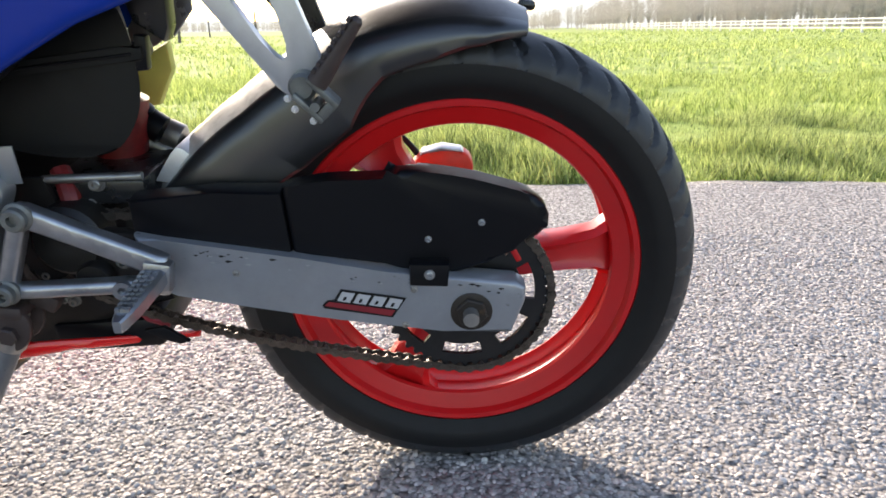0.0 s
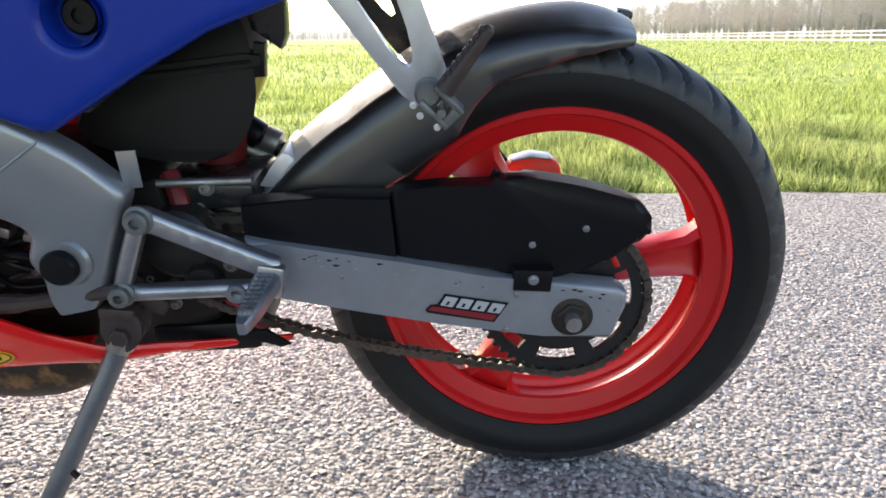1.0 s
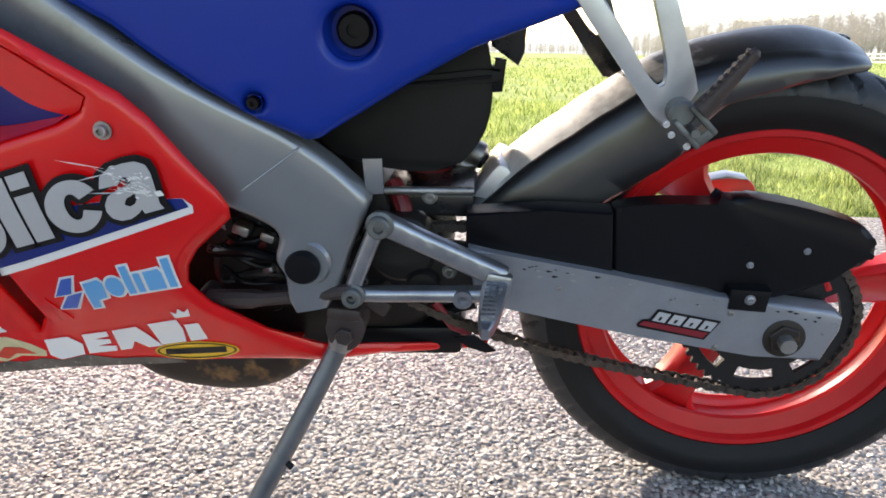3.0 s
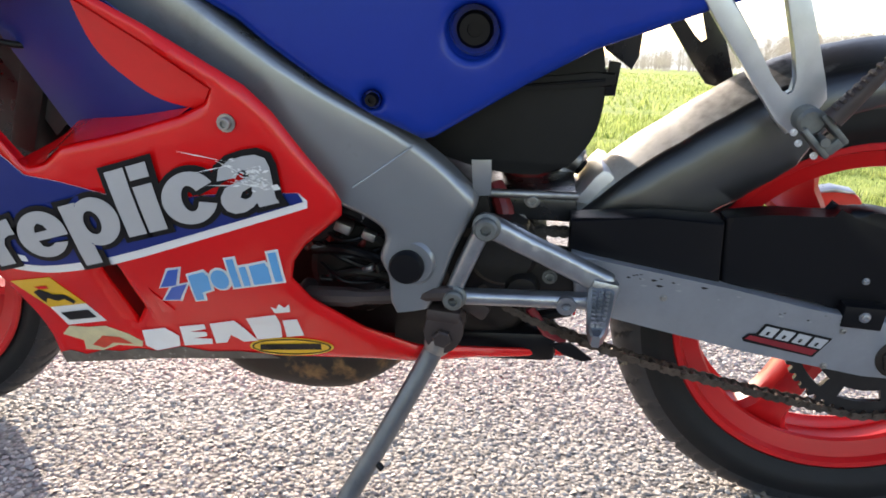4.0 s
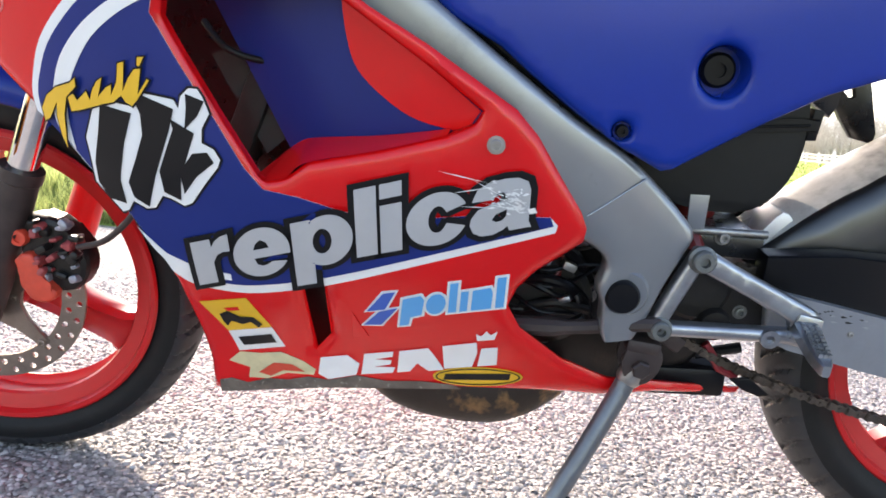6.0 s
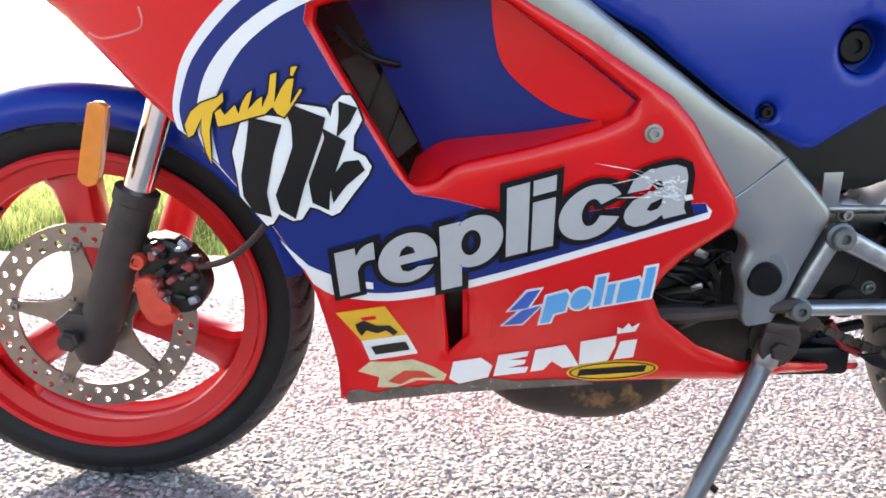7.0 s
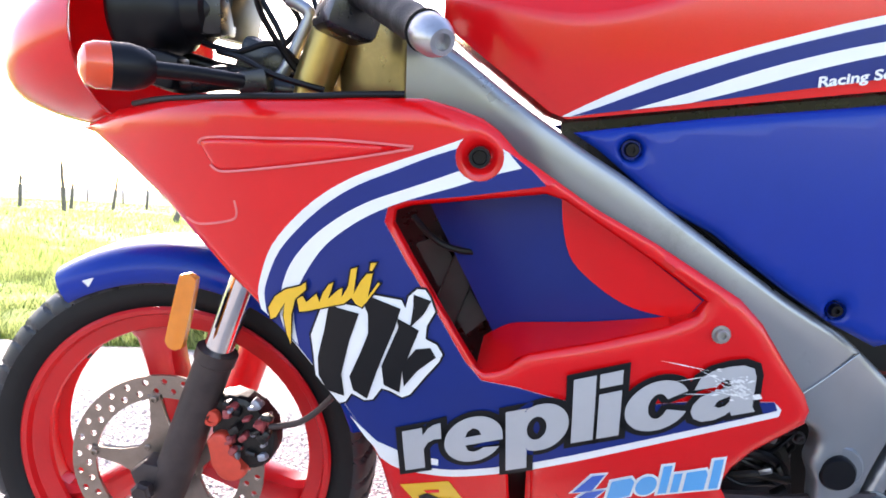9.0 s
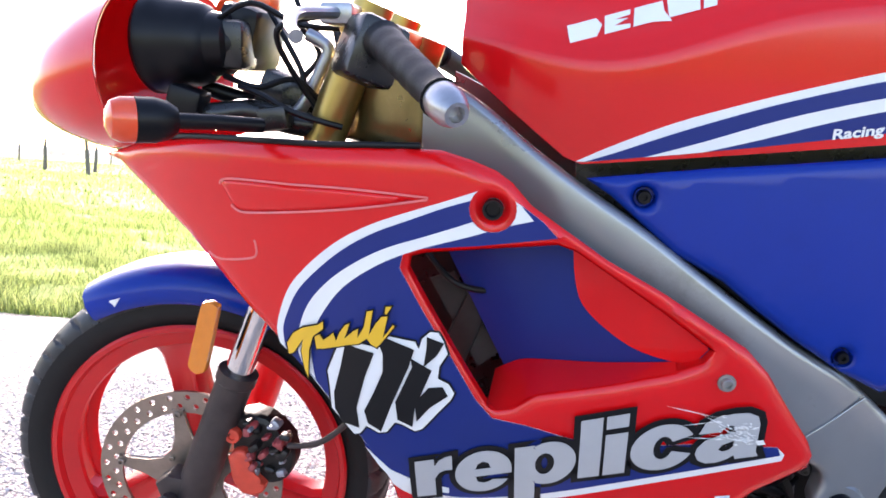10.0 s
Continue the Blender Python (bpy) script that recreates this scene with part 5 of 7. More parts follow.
frame_left = beam("frame_spar", 1, "grey aluminium beam frame")
beam("far_frame_spar", -1, "grey aluminium beam frame on the far side")
HEAD_METAL = material("brassy_head_casting", (0.24, 0.185, 0.085), 0.28, metal=0.85, vary=0.25, scale=20)
sheet("head_casting", [(-1.100, 0.735), (-1.082, 0.800), (-1.062, 0.842), (-1.02, 0.838), (-0.992, 0.818), (-0.992, 0.728)], lambda x, z: -0.095 - 0.055 * max(0, min(1, (x + 1.09) / 0.09)) ** 0.7, HEAD_METAL, bike, "brassy steering-head casting", thick=0.03, step=0.014, roll=0.010, roll_width=0.016)
tube("weld_bead", [(x, spar_y(x, 0.48) - 0.0016, 0.468 + (x + 0.580) * 0.71) for x in (-0.580, -0.565, -0.55, -0.535, -0.522)], 0.0012, FRAME_GREY, frame_left, "weld seam", seg=8)
tube("frame_edge_trim", [(x, spar_y(x, z) + 0.022, z + 0.006) for x, z in UPPER[4:9]], 0.003, GLOSS_BLACK, bike, "black edge trim along the frame", seg=10)
cap = turned("pivot_boss", [(0, 0.027), (0.004, 0.027), (0.008, 0.024)], (-0.525, -0.172, 0.381), FRAME_GREY, bike, "grey pivot boss", axis=(0, -1, 0), seg=36)
turned("pivot_cap", [(0.006, 0.0190), (0.014, 0.0190), (0.018, 0.0165), (0.0185, 0.005)], (-0.528, -0.172, 0.379), GLOSS_BLACK, cap, "black rubber cap", axis=(0, -1, 0), seg=36)
plate("frame_tab", [(-0.466, 0.490), (-0.445, 0.491), (-0.444, 0.452), (-0.463, 0.450)], -0.148, -0.145, FRAME_GREY, bike, "grey alloy tab", bevel=0.002)

# -- blue side panel --
def blue_y(x, z):
    """Proud beside the frame, falling in towards the rear, with a soft crease above which it leans back."""
    y = soft_line(x, [-0.84, -0.66, -0.56, -0.47, -0.40, -0.1, 0.06], [-0.206, -0.213, -0.200, -0.182, -0.172, -0.140, -0.105])
    crease = z - 0.590 - 0.45 * (x + 0.62)
    fold = 0.5 * (crease + math.sqrt(crease * crease + 0.0016))
    return y + 0.02 * (z - 0.60) + 0.06 * fold


PANEL = [(-0.826, 0.719), (-0.7, 0.738), (-0.534, 0.757), (-0.35, 0.778), (-0.1, 0.812), (0.05, 0.835), (0.06, 0.78), (-0.06, 0.715), (-0.18, 0.668), (-0.253, 0.643), (-0.353, 0.606), (-0.417, 0.571), (-0.5, 0.521), (-0.512, 0.519), (-0.558, 0.541), (-0.607, 0.571), (-0.656, 0.605), (-0.685, 0.627), (-0.734, 0.651), (-0.8, 0.703)]
panel = sheet("side_panel", PANEL, blue_y, BLUE, bike, "glossy blue side panel", holes=[circle_loop(-0.466, 0.621, 0.0245), circle_loop(-0.559, 0.557, 0.009, n=14), circle_loop(-0.769, 0.705, 0.010, n=14)], thick=0.004, step=0.011, roll=0.006, roll_width=0.009)
sheet("far_side_panel", PANEL, blue_y, BLUE, bike, "blue side panel on the far side", thick=0.004, step=0.05, side=-1)
for x, z, r, d in ((-0.466, 0.621, 0.0245, 0.026), (-0.559, 0.557, 0.009, 0.006), (-0.769, 0.705, 0.010, 0.006)):
    y = blue_y(x, z)
    bm = add_turned(bmesh.new(), [(0.0005, r * 1.02), (-0.003, r * 0.98), (-d, r * 0.94), (-d, r * 0.55)], (x, y, z), (0, -1, 0), 24, open_start=True)
    part("bolt_cup", bm, BLUE, panel, "recessed cup")
    bm = bmesh.new()
    add_turned(bm, [(-d, r * 0.72), (-d + 0.005, r * 0.72), (-d + 0.008, r * 0.6), (-d + 0.008, r * 0.3), (-d + 0.004, r * 0.3)], (x, y, z), (0, -1, 0), 18)
    part("panel_bolt", bm, GLOSS_BLACK, panel, "recessed bolt")
sheet("seat_rail_cover", [(-0.835, 0.735), (-0.70, 0.765), (-0.53, 0.785), (-0.10, 0.84), (-0.10, 0.80), (-0.2, 0.70), (-0.35, 0.63), (-0.49, 0.525), (-0.56, 0.525), (-0.72, 0.62), (-0.83, 0.69)], lambda x, z: -0.13 + 0.14 * max(0, x + 0.42), PLASTIC, bike, "black inner panel", thick=0.02, step=0.05)

# -- tank --
def tank_w(x):
    return soft_line(x, [-1.02, -0.965, -0.945, -0.90, -0.82, -0.70, -0.5, -0.3, -0.2], [0.07, 0.105, 0.138, 0.162, 0.178, 0.184, 0.178, 0.165, 0.14])


def tank_c(x):
    return soft_line(x, [-0.97, -0.918, -0.86, -0.804, -0.749, -0.695, -0.638, -0.5, -0.2], [0.862, 0.851, 0.837, 0.834, 0.850, 0.872, 0.890, 0.905, 0.90])


def tank_b(x):
    return float(np.interp(x, [-0.965, -0.94, -0.84, -0.70, -0.53, -0.2], [0.826, 0.806, 0.731, 0.749, 0.771, 0.805]))


def tank_y(x, z):
    c, w, top = tank_c(x), tank_w(x), 1.02
    low = -w - 0.006 * math.sin(math.pi * (z - 0.70) / 0.25)
    f = min(1, max(0, (z - c) / (top - c)))
    high = -w * max(0.02, math.cos(f * 1.52)) ** 0.72 + 0.012
    s = min(1, max(0, (z - c + 0.006) / 0.026))
    s = s * s * (3 - 2 * s)
    return low + (high - low) * s


bm = bmesh.new()
rows = []
for x in np.concatenate([np.linspace(-0.965, -0.9, 8), np.linspace(-0.885, -0.2, 40)]):
    half = [(tank_b(x) - 0.004, -tank_w(x) + 0.03)] + [(z, tank_y(x, z)) for z in np.concatenate([np.linspace(tank_b(x), tank_c(x) - 0.004, 9), np.linspace(tank_c(x), 1.015, 16)])]
    rows.append([bm.verts.new((x, y, z)) for z, y in half] + [bm.verts.new((x, -y, z)) for z, y in half[::-1]])
for p, q in zip(rows, rows[1:]):
    for k in range(len(p)):
        bm.faces.new((p[k], p[(k + 1) % len(p)], q[(k + 1) % len(p)], q[k]))
bm.faces.new(rows[0][::-1]), bm.faces.new(rows[-1])
tank = part("fuel_tank", bm, RED, bike, "glossy red fuel tank with blue and white stripes", edge_angle=0.9)
sheet("white_stripe", curve2([(-0.838, 0.7345), (-0.801, 0.754), (-0.748, 0.778), (-0.694, 0.797), (-0.639, 0.814), (-0.542, 0.840), (-0.40, 0.868)], 3) + [(-0.40, 0.790), (-0.53, 0.784), (-0.66, 0.762), (-0.75, 0.748), (-0.829, 0.7345)], tank_y, WHITE, tank, "white stripe film", thick=0.0006, lift=0.001, step=0.014)
sheet("navy_stripe", curve2([(-0.829, 0.735), (-0.800, 0.746), (-0.747, 0.768), (-0.693, 0.788), (-0.638, 0.806), (-0.541, 0.832), (-0.40, 0.860)], 3) + [(-0.40, 0.788), (-0.53, 0.783), (-0.66, 0.761), (-0.75, 0.747)], tank_y, NAVY, tank, "navy stripe film", thick=0.0006, lift=0.002, step=0.014)
sheet("white_stripe", curve2([(-0.772, 0.7435), (-0.718, 0.762), (-0.664, 0.782), (-0.609, 0.799), (-0.539, 0.816), (-0.40, 0.842)], 3) + curve2([(-0.40, 0.832), (-0.538, 0.804), (-0.607, 0.786), (-0.663, 0.768), (-0.717, 0.752)], 3), tank_y, WHITE, tank, "inner white stripe", thick=0.0006, lift=0.003, step=0.014)
lettering("tank_lettering", "Racing Series", WHITE, tank, tank_y, -0.600, -0.509, 0.7712, 0.0068, 0.165, 0.0034, weight=0.03, label="white lettering")
put = sloped(-0.853, 0.850, 0.30)
bars("tank_logo", [[put(*p) for p in q] for q in (
    [(0.0, 0.0), (-0.004, 0.018), (0.024, 0.018), (0.030, 0.010), (0.026, 0.0)], [(0.033, 0.0), (0.032, 0.018), (0.056, 0.018), (0.056, 0.013), (0.042, 0.012), (0.055, 0.010), (0.042, 0.006), (0.057, 0.004), (0.057, 0.0)],
    [(0.060, 0.0), (0.060, 0.018), (0.086, 0.018), (0.088, 0.008), (0.096, -0.004), (0.078, 0.0)], [(0.093, 0.0), (0.090, 0.018), (0.120, 0.018), (0.121, 0.0)], [(0.124, 0.0), (0.124, 0.018), (0.136, 0.018), (0.136, 0.0)])], WHITE, tank, tank_y, 0.0016, "white maker's badge shape")

# -- handlebar --
BAR_METAL = material("brushed_bar_weight", (0.42, 0.42, 0.44), 0.32, metal=0.9, vary=0.2, scale=40)
bar = tube("clip_on_bar", [(-1.085, -0.115, 0.862), (-1.03, -0.22, 0.842), (-0.99, -0.30, 0.816), (-0.948, -0.362, 0.790)], 0.011, GLOSS_BLACK, bike, "black clip-on handlebar")
g0, g1 = Vector((-1.028, -0.232, 0.842)), Vector((-0.957, -0.350, 0.796))
pts = [g0.lerp(g1, k / 24) for k in range(25)]
tube("grip", pts, [0.0195] + [0.0170 - 0.0022 * k / 23 - (0.0006 if k % 4 == 0 else 0) for k in range(23)] + [0.0172], GRIP_RUBBER, bar, "black rubber grip", seg=18)
way = (g1 - g0).normalized()
turned("bar_end", [(0, 0.0150), (0.004, 0.0160), (0.018, 0.0155), (0.028, 0.0125), (0.033, 0.0100), (0.033, 0.0065), (0.024, 0.0055)], g1 + way * 0.001, BAR_METAL, bar, "polished bar-end weight", axis=way, seg=24)
block("switch_housing", (-1.048, -0.200, 0.832), (0.052, 0.065, 0.062), PLASTIC, bar, "black switch housing", turn=(0, 20, 30), bevel=0.008)
part("clutch_lever", add_tube(bmesh.new(), smooth_line([(-1.085, -0.19, 0.868), (-1.105, -0.25, 0.862), (-1.095, -0.30, 0.848), (-1.075, -0.345, 0.838)], 6), 0.006, 10), CAST, bar, "alloy clutch lever")
block("lever_perch", (-1.085, -0.17, 0.868), (0.035, 0.045, 0.022), CAST, bar, "alloy lever perch", bevel=0.005)
tube("clutch_cable", smooth_line([(-1.10, -0.16, 0.868), (-1.16, -0.15, 0.85), (-1.14, -0.12, 0.79), (-1.10, -0.1, 0.74)], 8), 0.0035, GLOSS_BLACK, bike, seg=8)
bar2 = tube("far_clip_on_bar", [(-1.085, 0.10, 0.862), (-1.04, 0.20, 0.845), (-0.97, 0.34, 0.80)], 0.012, GLOSS_BLACK, bike, "black clip-on handlebar")
tube("far_grip", [(-1.03, 0.22, 0.84), (-0.97, 0.34, 0.80)], 0.0175, GRIP_RUBBER, bar2)

# -- airbox, engine, exhaust --
DULL_BOLT = material("dull_zinc_bolt", (0.16, 0.165, 0.16), 0.5, metal=0.6, vary=0.3, scale=60)
OILY_RED = material("oily_red_parts", (0.16, 0.012, 0.012), 0.45, vary=0.4, scale=60)
airbox = plate("airbox", curve2([(-0.528, 0.500), (-0.495, 0.545), (-0.420, 0.600), (-0.352, 0.612), (-0.340, 0.604), (-0.333, 0.565), (-0.334, 0.530), (-0.342, 0.502), (-0.360, 0.476), (-0.382, 0.462), (-0.431, 0.460), (-0.480, 0.469), (-0.517, 0.482)], 3), -0.088, 0.060, AIRBOX, bike, "black plastic airbox", bevel=0.012, seg=3)
for v in airbox.data.vertices:
    v.co.x -= 0.42 * (v.co.y + 0.088)     # it narrows towards the far side
lid = plate("airbox_lid", [(-0.515, 0.530), (-0.45, 0.548), (-0.345, 0.560), (-0.326, 0.561), (-0.323, 0.566), (-0.324, 0.575), (-0.345, 0.575), (-0.45, 0.562), (-0.515, 0.545)], -0.093, -0.06, AIRBOX, airbox, "flange of the airbox lid", bevel=0.002)
plate("lid_clip", [(-0.334, 0.550), (-0.322, 0.551), (-0.319, 0.584), (-0.331, 0.586)], -0.090, -0.075, GLOSS_BLACK, airbox, "black spring clip", bevel=0.002)
tube("airbox_seam", [(-0.515, -0.0935, 0.539), (-0.45, -0.0940, 0.555), (-0.334, -0.0940, 0.568)], 0.0016, GLOSS_BLACK, airbox)
OLIVE = material("olive_yellow_plastic", (0.55, 0.56, 0.14), 0.5, vary=0.12, scale=20)
plate("reservoir", [(-0.420, 0.520), (-0.372, 0.546), (-0.371, 0.510), (-0.395, 0.465), (-0.420, 0.460)], 0.118, 0.136, OLIVE, bike, "olive-yellow plastic plate", bevel=0.004)
plate("tail_brace", [(-0.420, 0.560), (-0.372, 0.628), (-0.366, 0.628), (-0.364, 0.556), (-0.385, 0.542), (-0.420, 0.530)], 0.114, 0.122, CAST, bike, "dusty grey metal plate", bevel=0.002)
plate("tail_brace", [(-0.362, 0.630), (-0.331, 0.645), (-0.332, 0.585), (-0.360, 0.552)], 0.110, 0.118, FRAME_GREY, bike, "grey metal tail brace", bevel=0.002)
engine = plate("engine_case", curve2([(-0.70, 0.24), (-0.72, 0.32), (-0.70, 0.42), (-0.62, 0.46), (-0.50, 0.44), (-0.42, 0.42), (-0.38, 0.36), (-0.39, 0.28), (-0.45, 0.235), (-0.58, 0.225)], 3), -0.085, 0.10, ENGINE, bike, "oily dark engine case", bevel=0.02, seg=3)
for x, z, r, deep in ((-0.60, 0.34, 0.055, 0.03), (-0.43, 0.375, 0.04, 0.035), (-0.405, 0.335, 0.02, 0.045), (-0.645, 0.405, 0.03, 0.04)):
    turned("engine_cover", [(0, r), (deep, r), (deep + 0.006, r * 0.85), (deep + 0.007, r * 0.2)], (x, -0.083, z), ENGINE, engine, "dark round engine cover", axis=(0, -1, 0), seg=28)
rc = random.Random(11)
for k in range(22):
    part("engine_bolt", add_bolt(bmesh.new(), (rc.uniform(-0.67, -0.40), -0.084, rc.uniform(0.27, 0.43)), rc.uniform(0.004, 0.007), 0.01), STEEL, engine)
for k in range(9):
    block("cylinder_fin", (-0.69 + 0.004 * k, 0, 0.45 + 0.014 * k), (0.13, 0.15, 0.006), ENGINE, engine, turn=(0, -15, 0), bevel=0.002)
for pts, r, mt in (([(-0.66, -0.10, 0.40), (-0.61, -0.13, 0.42), (-0.575, -0.12, 0.40), (-0.55, -0.09, 0.36)], 0.008, GLOSS_BLACK),
                   ([(-0.65, -0.11, 0.36), (-0.60, -0.14, 0.375), (-0.56, -0.12, 0.35), (-0.54, -0.10, 0.30)], 0.0065, GLOSS_BLACK),
                   ([(-0.63, -0.12, 0.33), (-0.59, -0.13, 0.345), (-0.55, -0.12, 0.335)], 0.006, ENGINE),
                   ([(-0.62, -0.10, 0.43), (-0.585, -0.11, 0.395), (-0.60, -0.12, 0.36)], 0.005, OILY_RED),
                   ([(-0.445, -0.07, 0.44), (-0.43, -0.09, 0.41), (-0.44, -0.08, 0.38), (-0.43, -0.07, 0.35)], 0.011, OILY_RED)):
    tube("hose", smooth_line(pts, 6), r, mt, bike, "engine hose", seg=10)
bm = bmesh.new()
for x, z, s in ((-0.594, 0.417, 0.014), (-0.58, 0.39, 0.010), (-0.61, 0.398, 0.012)):
    add_block(bm, (x, -0.125, z), (s * 1.6, 0.02, s), (0, 20, 0), 0.002)
part("cable_bracket", bm, STEEL, bike, "bright cable bracket")
rc = random.Random(31)
for k in range(16):
    x, z = rc.uniform(-0.635, -0.565), rc.uniform(0.318, 0.425)
    block("engine_fitting", (x, -0.118 + rc.uniform(-0.02, 0.02), z), (rc.uniform(0.006, 0.020), 0.014, rc.uniform(0.004, 0.010)), rc.choice((ENGINE, ENGINE, STEEL, OILY_RED, GLOSS_BLACK, CAST)), bike, turn=(0, rc.uniform(-60, 60), rc.uniform(-30, 30)), bevel=0.002)
for k in range(5):
    z = 0.33 + 0.02 * k
    tube("cable", smooth_line([(-0.645, -0.115, z + rc.uniform(-0.01, 0.03)), (-0.61, -0.135, z + rc.uniform(-0.01, 0.02)), (-0.575, -0.125, z), (-0.54, -0.10, z + rc.uniform(-0.02, 0.02))], 6), rc.uniform(0.0022, 0.004), GLOSS_BLACK, bike, "thin black cable", seg=8)
# gear lever under the fairing's rear edge
bm = bmesh.new()
add_tube(bm, smooth_line([(-0.645, -0.155, 0.322), (-0.58, -0.165, 0.330), (-0.52, -0.168, 0.340), (-0.478, -0.168, 0.345)], 5), [0.0115] * 5 + [0.0085] * 11, 10)
add_tube(bm, [(-0.655, -0.12, 0.318), (-0.655, -0.17, 0.318)], 0.010, 12)
part("gear_lever", bm, FORK_BROWN, bike, "grimy steel gear lever")
belly = part("exhaust_chamber", add_tube(bmesh.new(), smooth_line([(-0.84, -0.03, 0.24), (-0.76, -0.03, 0.200), (-0.66, -0.03, 0.188), (-0.585, -0.03, 0.205), (-0.50, 0.0, 0.235), (-0.40, 0.05, 0.26), (-0.2, 0.09, 0.30)], 6), [0.028, 0.034, 0.04, 0.046, 0.051, 0.055] + [0.059, 0.061, 0.062, 0.062, 0.062, 0.062] + [0.061, 0.060, 0.058, 0.055, 0.052, 0.048] + [0.043, 0.038, 0.033, 0.029, 0.026, 0.025] + [0.025] * 13, 28), EXHAUST, bike, "rusty black exhaust chamber under the belly")
block("belly_tray", (-0.425, -0.03, 0.238), (0.13, 0.12, 0.04), GLOSS_BLACK, bike, "black tray", turn=(0, -3, 0), bevel=0.008)
tube("linkage", [(-0.395, -0.085, 0.292), (-0.372, -0.088, 0.262), (-0.350, -0.085, 0.252)], 0.006, DARK_RED_INK, bike, "dark red suspension linkage", seg=10)
tube("linkage", [(-0.40, -0.07, 0.27), (-0.345, -0.07, 0.285)], 0.007, GLOSS_BLACK, bike, "black suspension linkage", seg=10)
plate("torn_flap", [(-0.368, 0.262), (-0.345, 0.266), (-0.318, 0.246), (-0.330, 0.243), (-0.352, 0.250)], -0.118, -0.112, GLOSS_BLACK, bike, "black torn plastic flap", bevel=0.001)
# shock and inner rear parts seen above the swingarm
tube("shock", [(-0.43, 0.02, 0.33), (-0.40, 0.02, 0.50)], 0.03, OILY_RED, bike, "oily red shock spring", seg=20)
block("battery_tray", (-0.405, -0.02, 0.418), (0.11, 0.13, 0.028), PLASTIC, bike, "black tray", bevel=0.004)
tube("inner_bar", [(-0.455, -0.09, 0.436), (-0.35, -0.085, 0.437)], 0.005, STEEL, bike)
turned("master_cylinder", [(0, 0.012), (0.01, 0.018), (0.045, 0.018), (0.05, 0.011), (0.075, 0.011)], (-0.402, 0.035, 0.480), GLOSS_BLACK, bike, "black rear brake cylinder", axis=(0.7, 0, -0.5), seg=20)
turned("cylinder_cap", [(0, 0.011), (0.012, 0.011), (0.014, 0.008)], (-0.384, 0.030, 0.476), GLOSS_BLACK, bike, "black hose union", axis=(0.5, -0.2, 0.8), seg=16)
BRIGHT = material("worn_bright_alloy", (0.72, 0.72, 0.73), 0.38, metal=0.6, vary=0.12, scale=50, bump=0.05)
FLAP = [(-0.352, 0.418), (-0.330, 0.450), (-0.322, 0.458), (-0.314, 0.456), (-0.276, 0.414), (-0.280, 0.408)]
plate("hugger_flap", FLAP, -0.050, 0.05, BRIGHT, bike, "bare metal flap at the hugger's foot", bevel=0.002)
tube("cylinder_rod", [(-0.408, 0.035, 0.450), (-0.352, 0.035, 0.424)], 0.009, STEEL, bike, "bright steel rod")
turned("cylinder_boot", [(0, 0.01), (0.012, 0.017), (0.03, 0.017), (0.036, 0.01)], (-0.372, 0.04, 0.456), STEEL, bike, "grey metal fitting", axis=(0.8, 0, -0.4), seg=16)

# -- swingarm, chain, guard --
ARM = [(-0.354, 0.386), (-0.326, 0.380), (-0.182, 0.357), (-0.084, 0.338), (0.055, 0.324), (0.066, 0.316), (0.066, 0.300), (0.052, 0.259), (-0.026, 0.263), (-0.143, 0.280), (-0.231, 0.296), (-0.317, 0.313), (-0.345, 0.320)]
arm = plate("swingarm", ARM, -0.130, -0.098, SWING_GREY, bike, "scuffed grey box-section swingarm", bevel=0.005, seg=3)
plate("far_swingarm", ARM, 0.098, 0.130, SWING_GREY, bike, "grey swingarm on the far side", bevel=0.005)
plate("swingarm_root", [(-0.450, 0.392), (-0.345, 0.382), (-0.340, 0.322), (-0.44, 0.335)], -0.118, -0.100, ENGINE, bike, "oily dark swingarm root", bevel=0.004)
tube("swingarm_pivot", [(-0.43, -0.11, 0.362), (-0.43, 0.12, 0.362)], 0.026, ENGINE, bike)
for x, z in ((-0.405, 0.372), (-0.375, 0.350), (-0.425, 0.345)):
    part("root_bolt", add_bolt(bmesh.new(), (x, -0.117, z), 0.006, 0.006), DULL_BOLT, bike, "dull bolt")
tube("rear_axle", [(0.005, -0.15, 0.288), (0.005, 0.15, 0.288)], 0.009, STEEL, bike)
bm = bmesh.new()
add_turned(bm, [(0, 0.0235), (0.002, 0.0235), (0.003, 0.0215)], (0.006, -0.129, 0.288), (0, -1, 0), 32)
add_turned(bm, [(0.002, 0.0185), (0.006, 0.0185), (0.0075, 0.0165), (0.0075, 0.009), (0.005, 0.008)], (0.006, -0.129, 0.288), (0, -1, 0), 6)
part("axle_nut", bm, EXHAUST, bike, "dark rusty axle nut")
for x, z in ((-0.057, 0.317), (-0.068, 0.272), (-0.250, 0.340)):
    part("arm_rivet", add_bolt(bmesh.new(), (x, -0.1295, z), 0.003, 0.003), STEEL, arm)
rc = random.Random(21)
for k in range(34):
    x = rc.uniform(-0.30, 0.05)
    z = float(np.interp(x, [-0.326, -0.182, -0.084, 0.055], [0.380, 0.357, 0.338, 0.324])) - abs(rc.gauss(0, 0.005)) - 0.0055
    a, s = rc.uniform(-0.5, 0.3), rc.uniform(0.0008, 0.0028)
    bars("paint_chip", [[(x + s * rc.uniform(1, 2.5), z), (x, z + s * 0.6), (x - s * rc.uniform(0.8, 2), z + s * 0.2), (x, z - s * 0.6)]], ENGINE if k % 3 else CAST, arm, lambda x, z: -0.130, 0.0006)
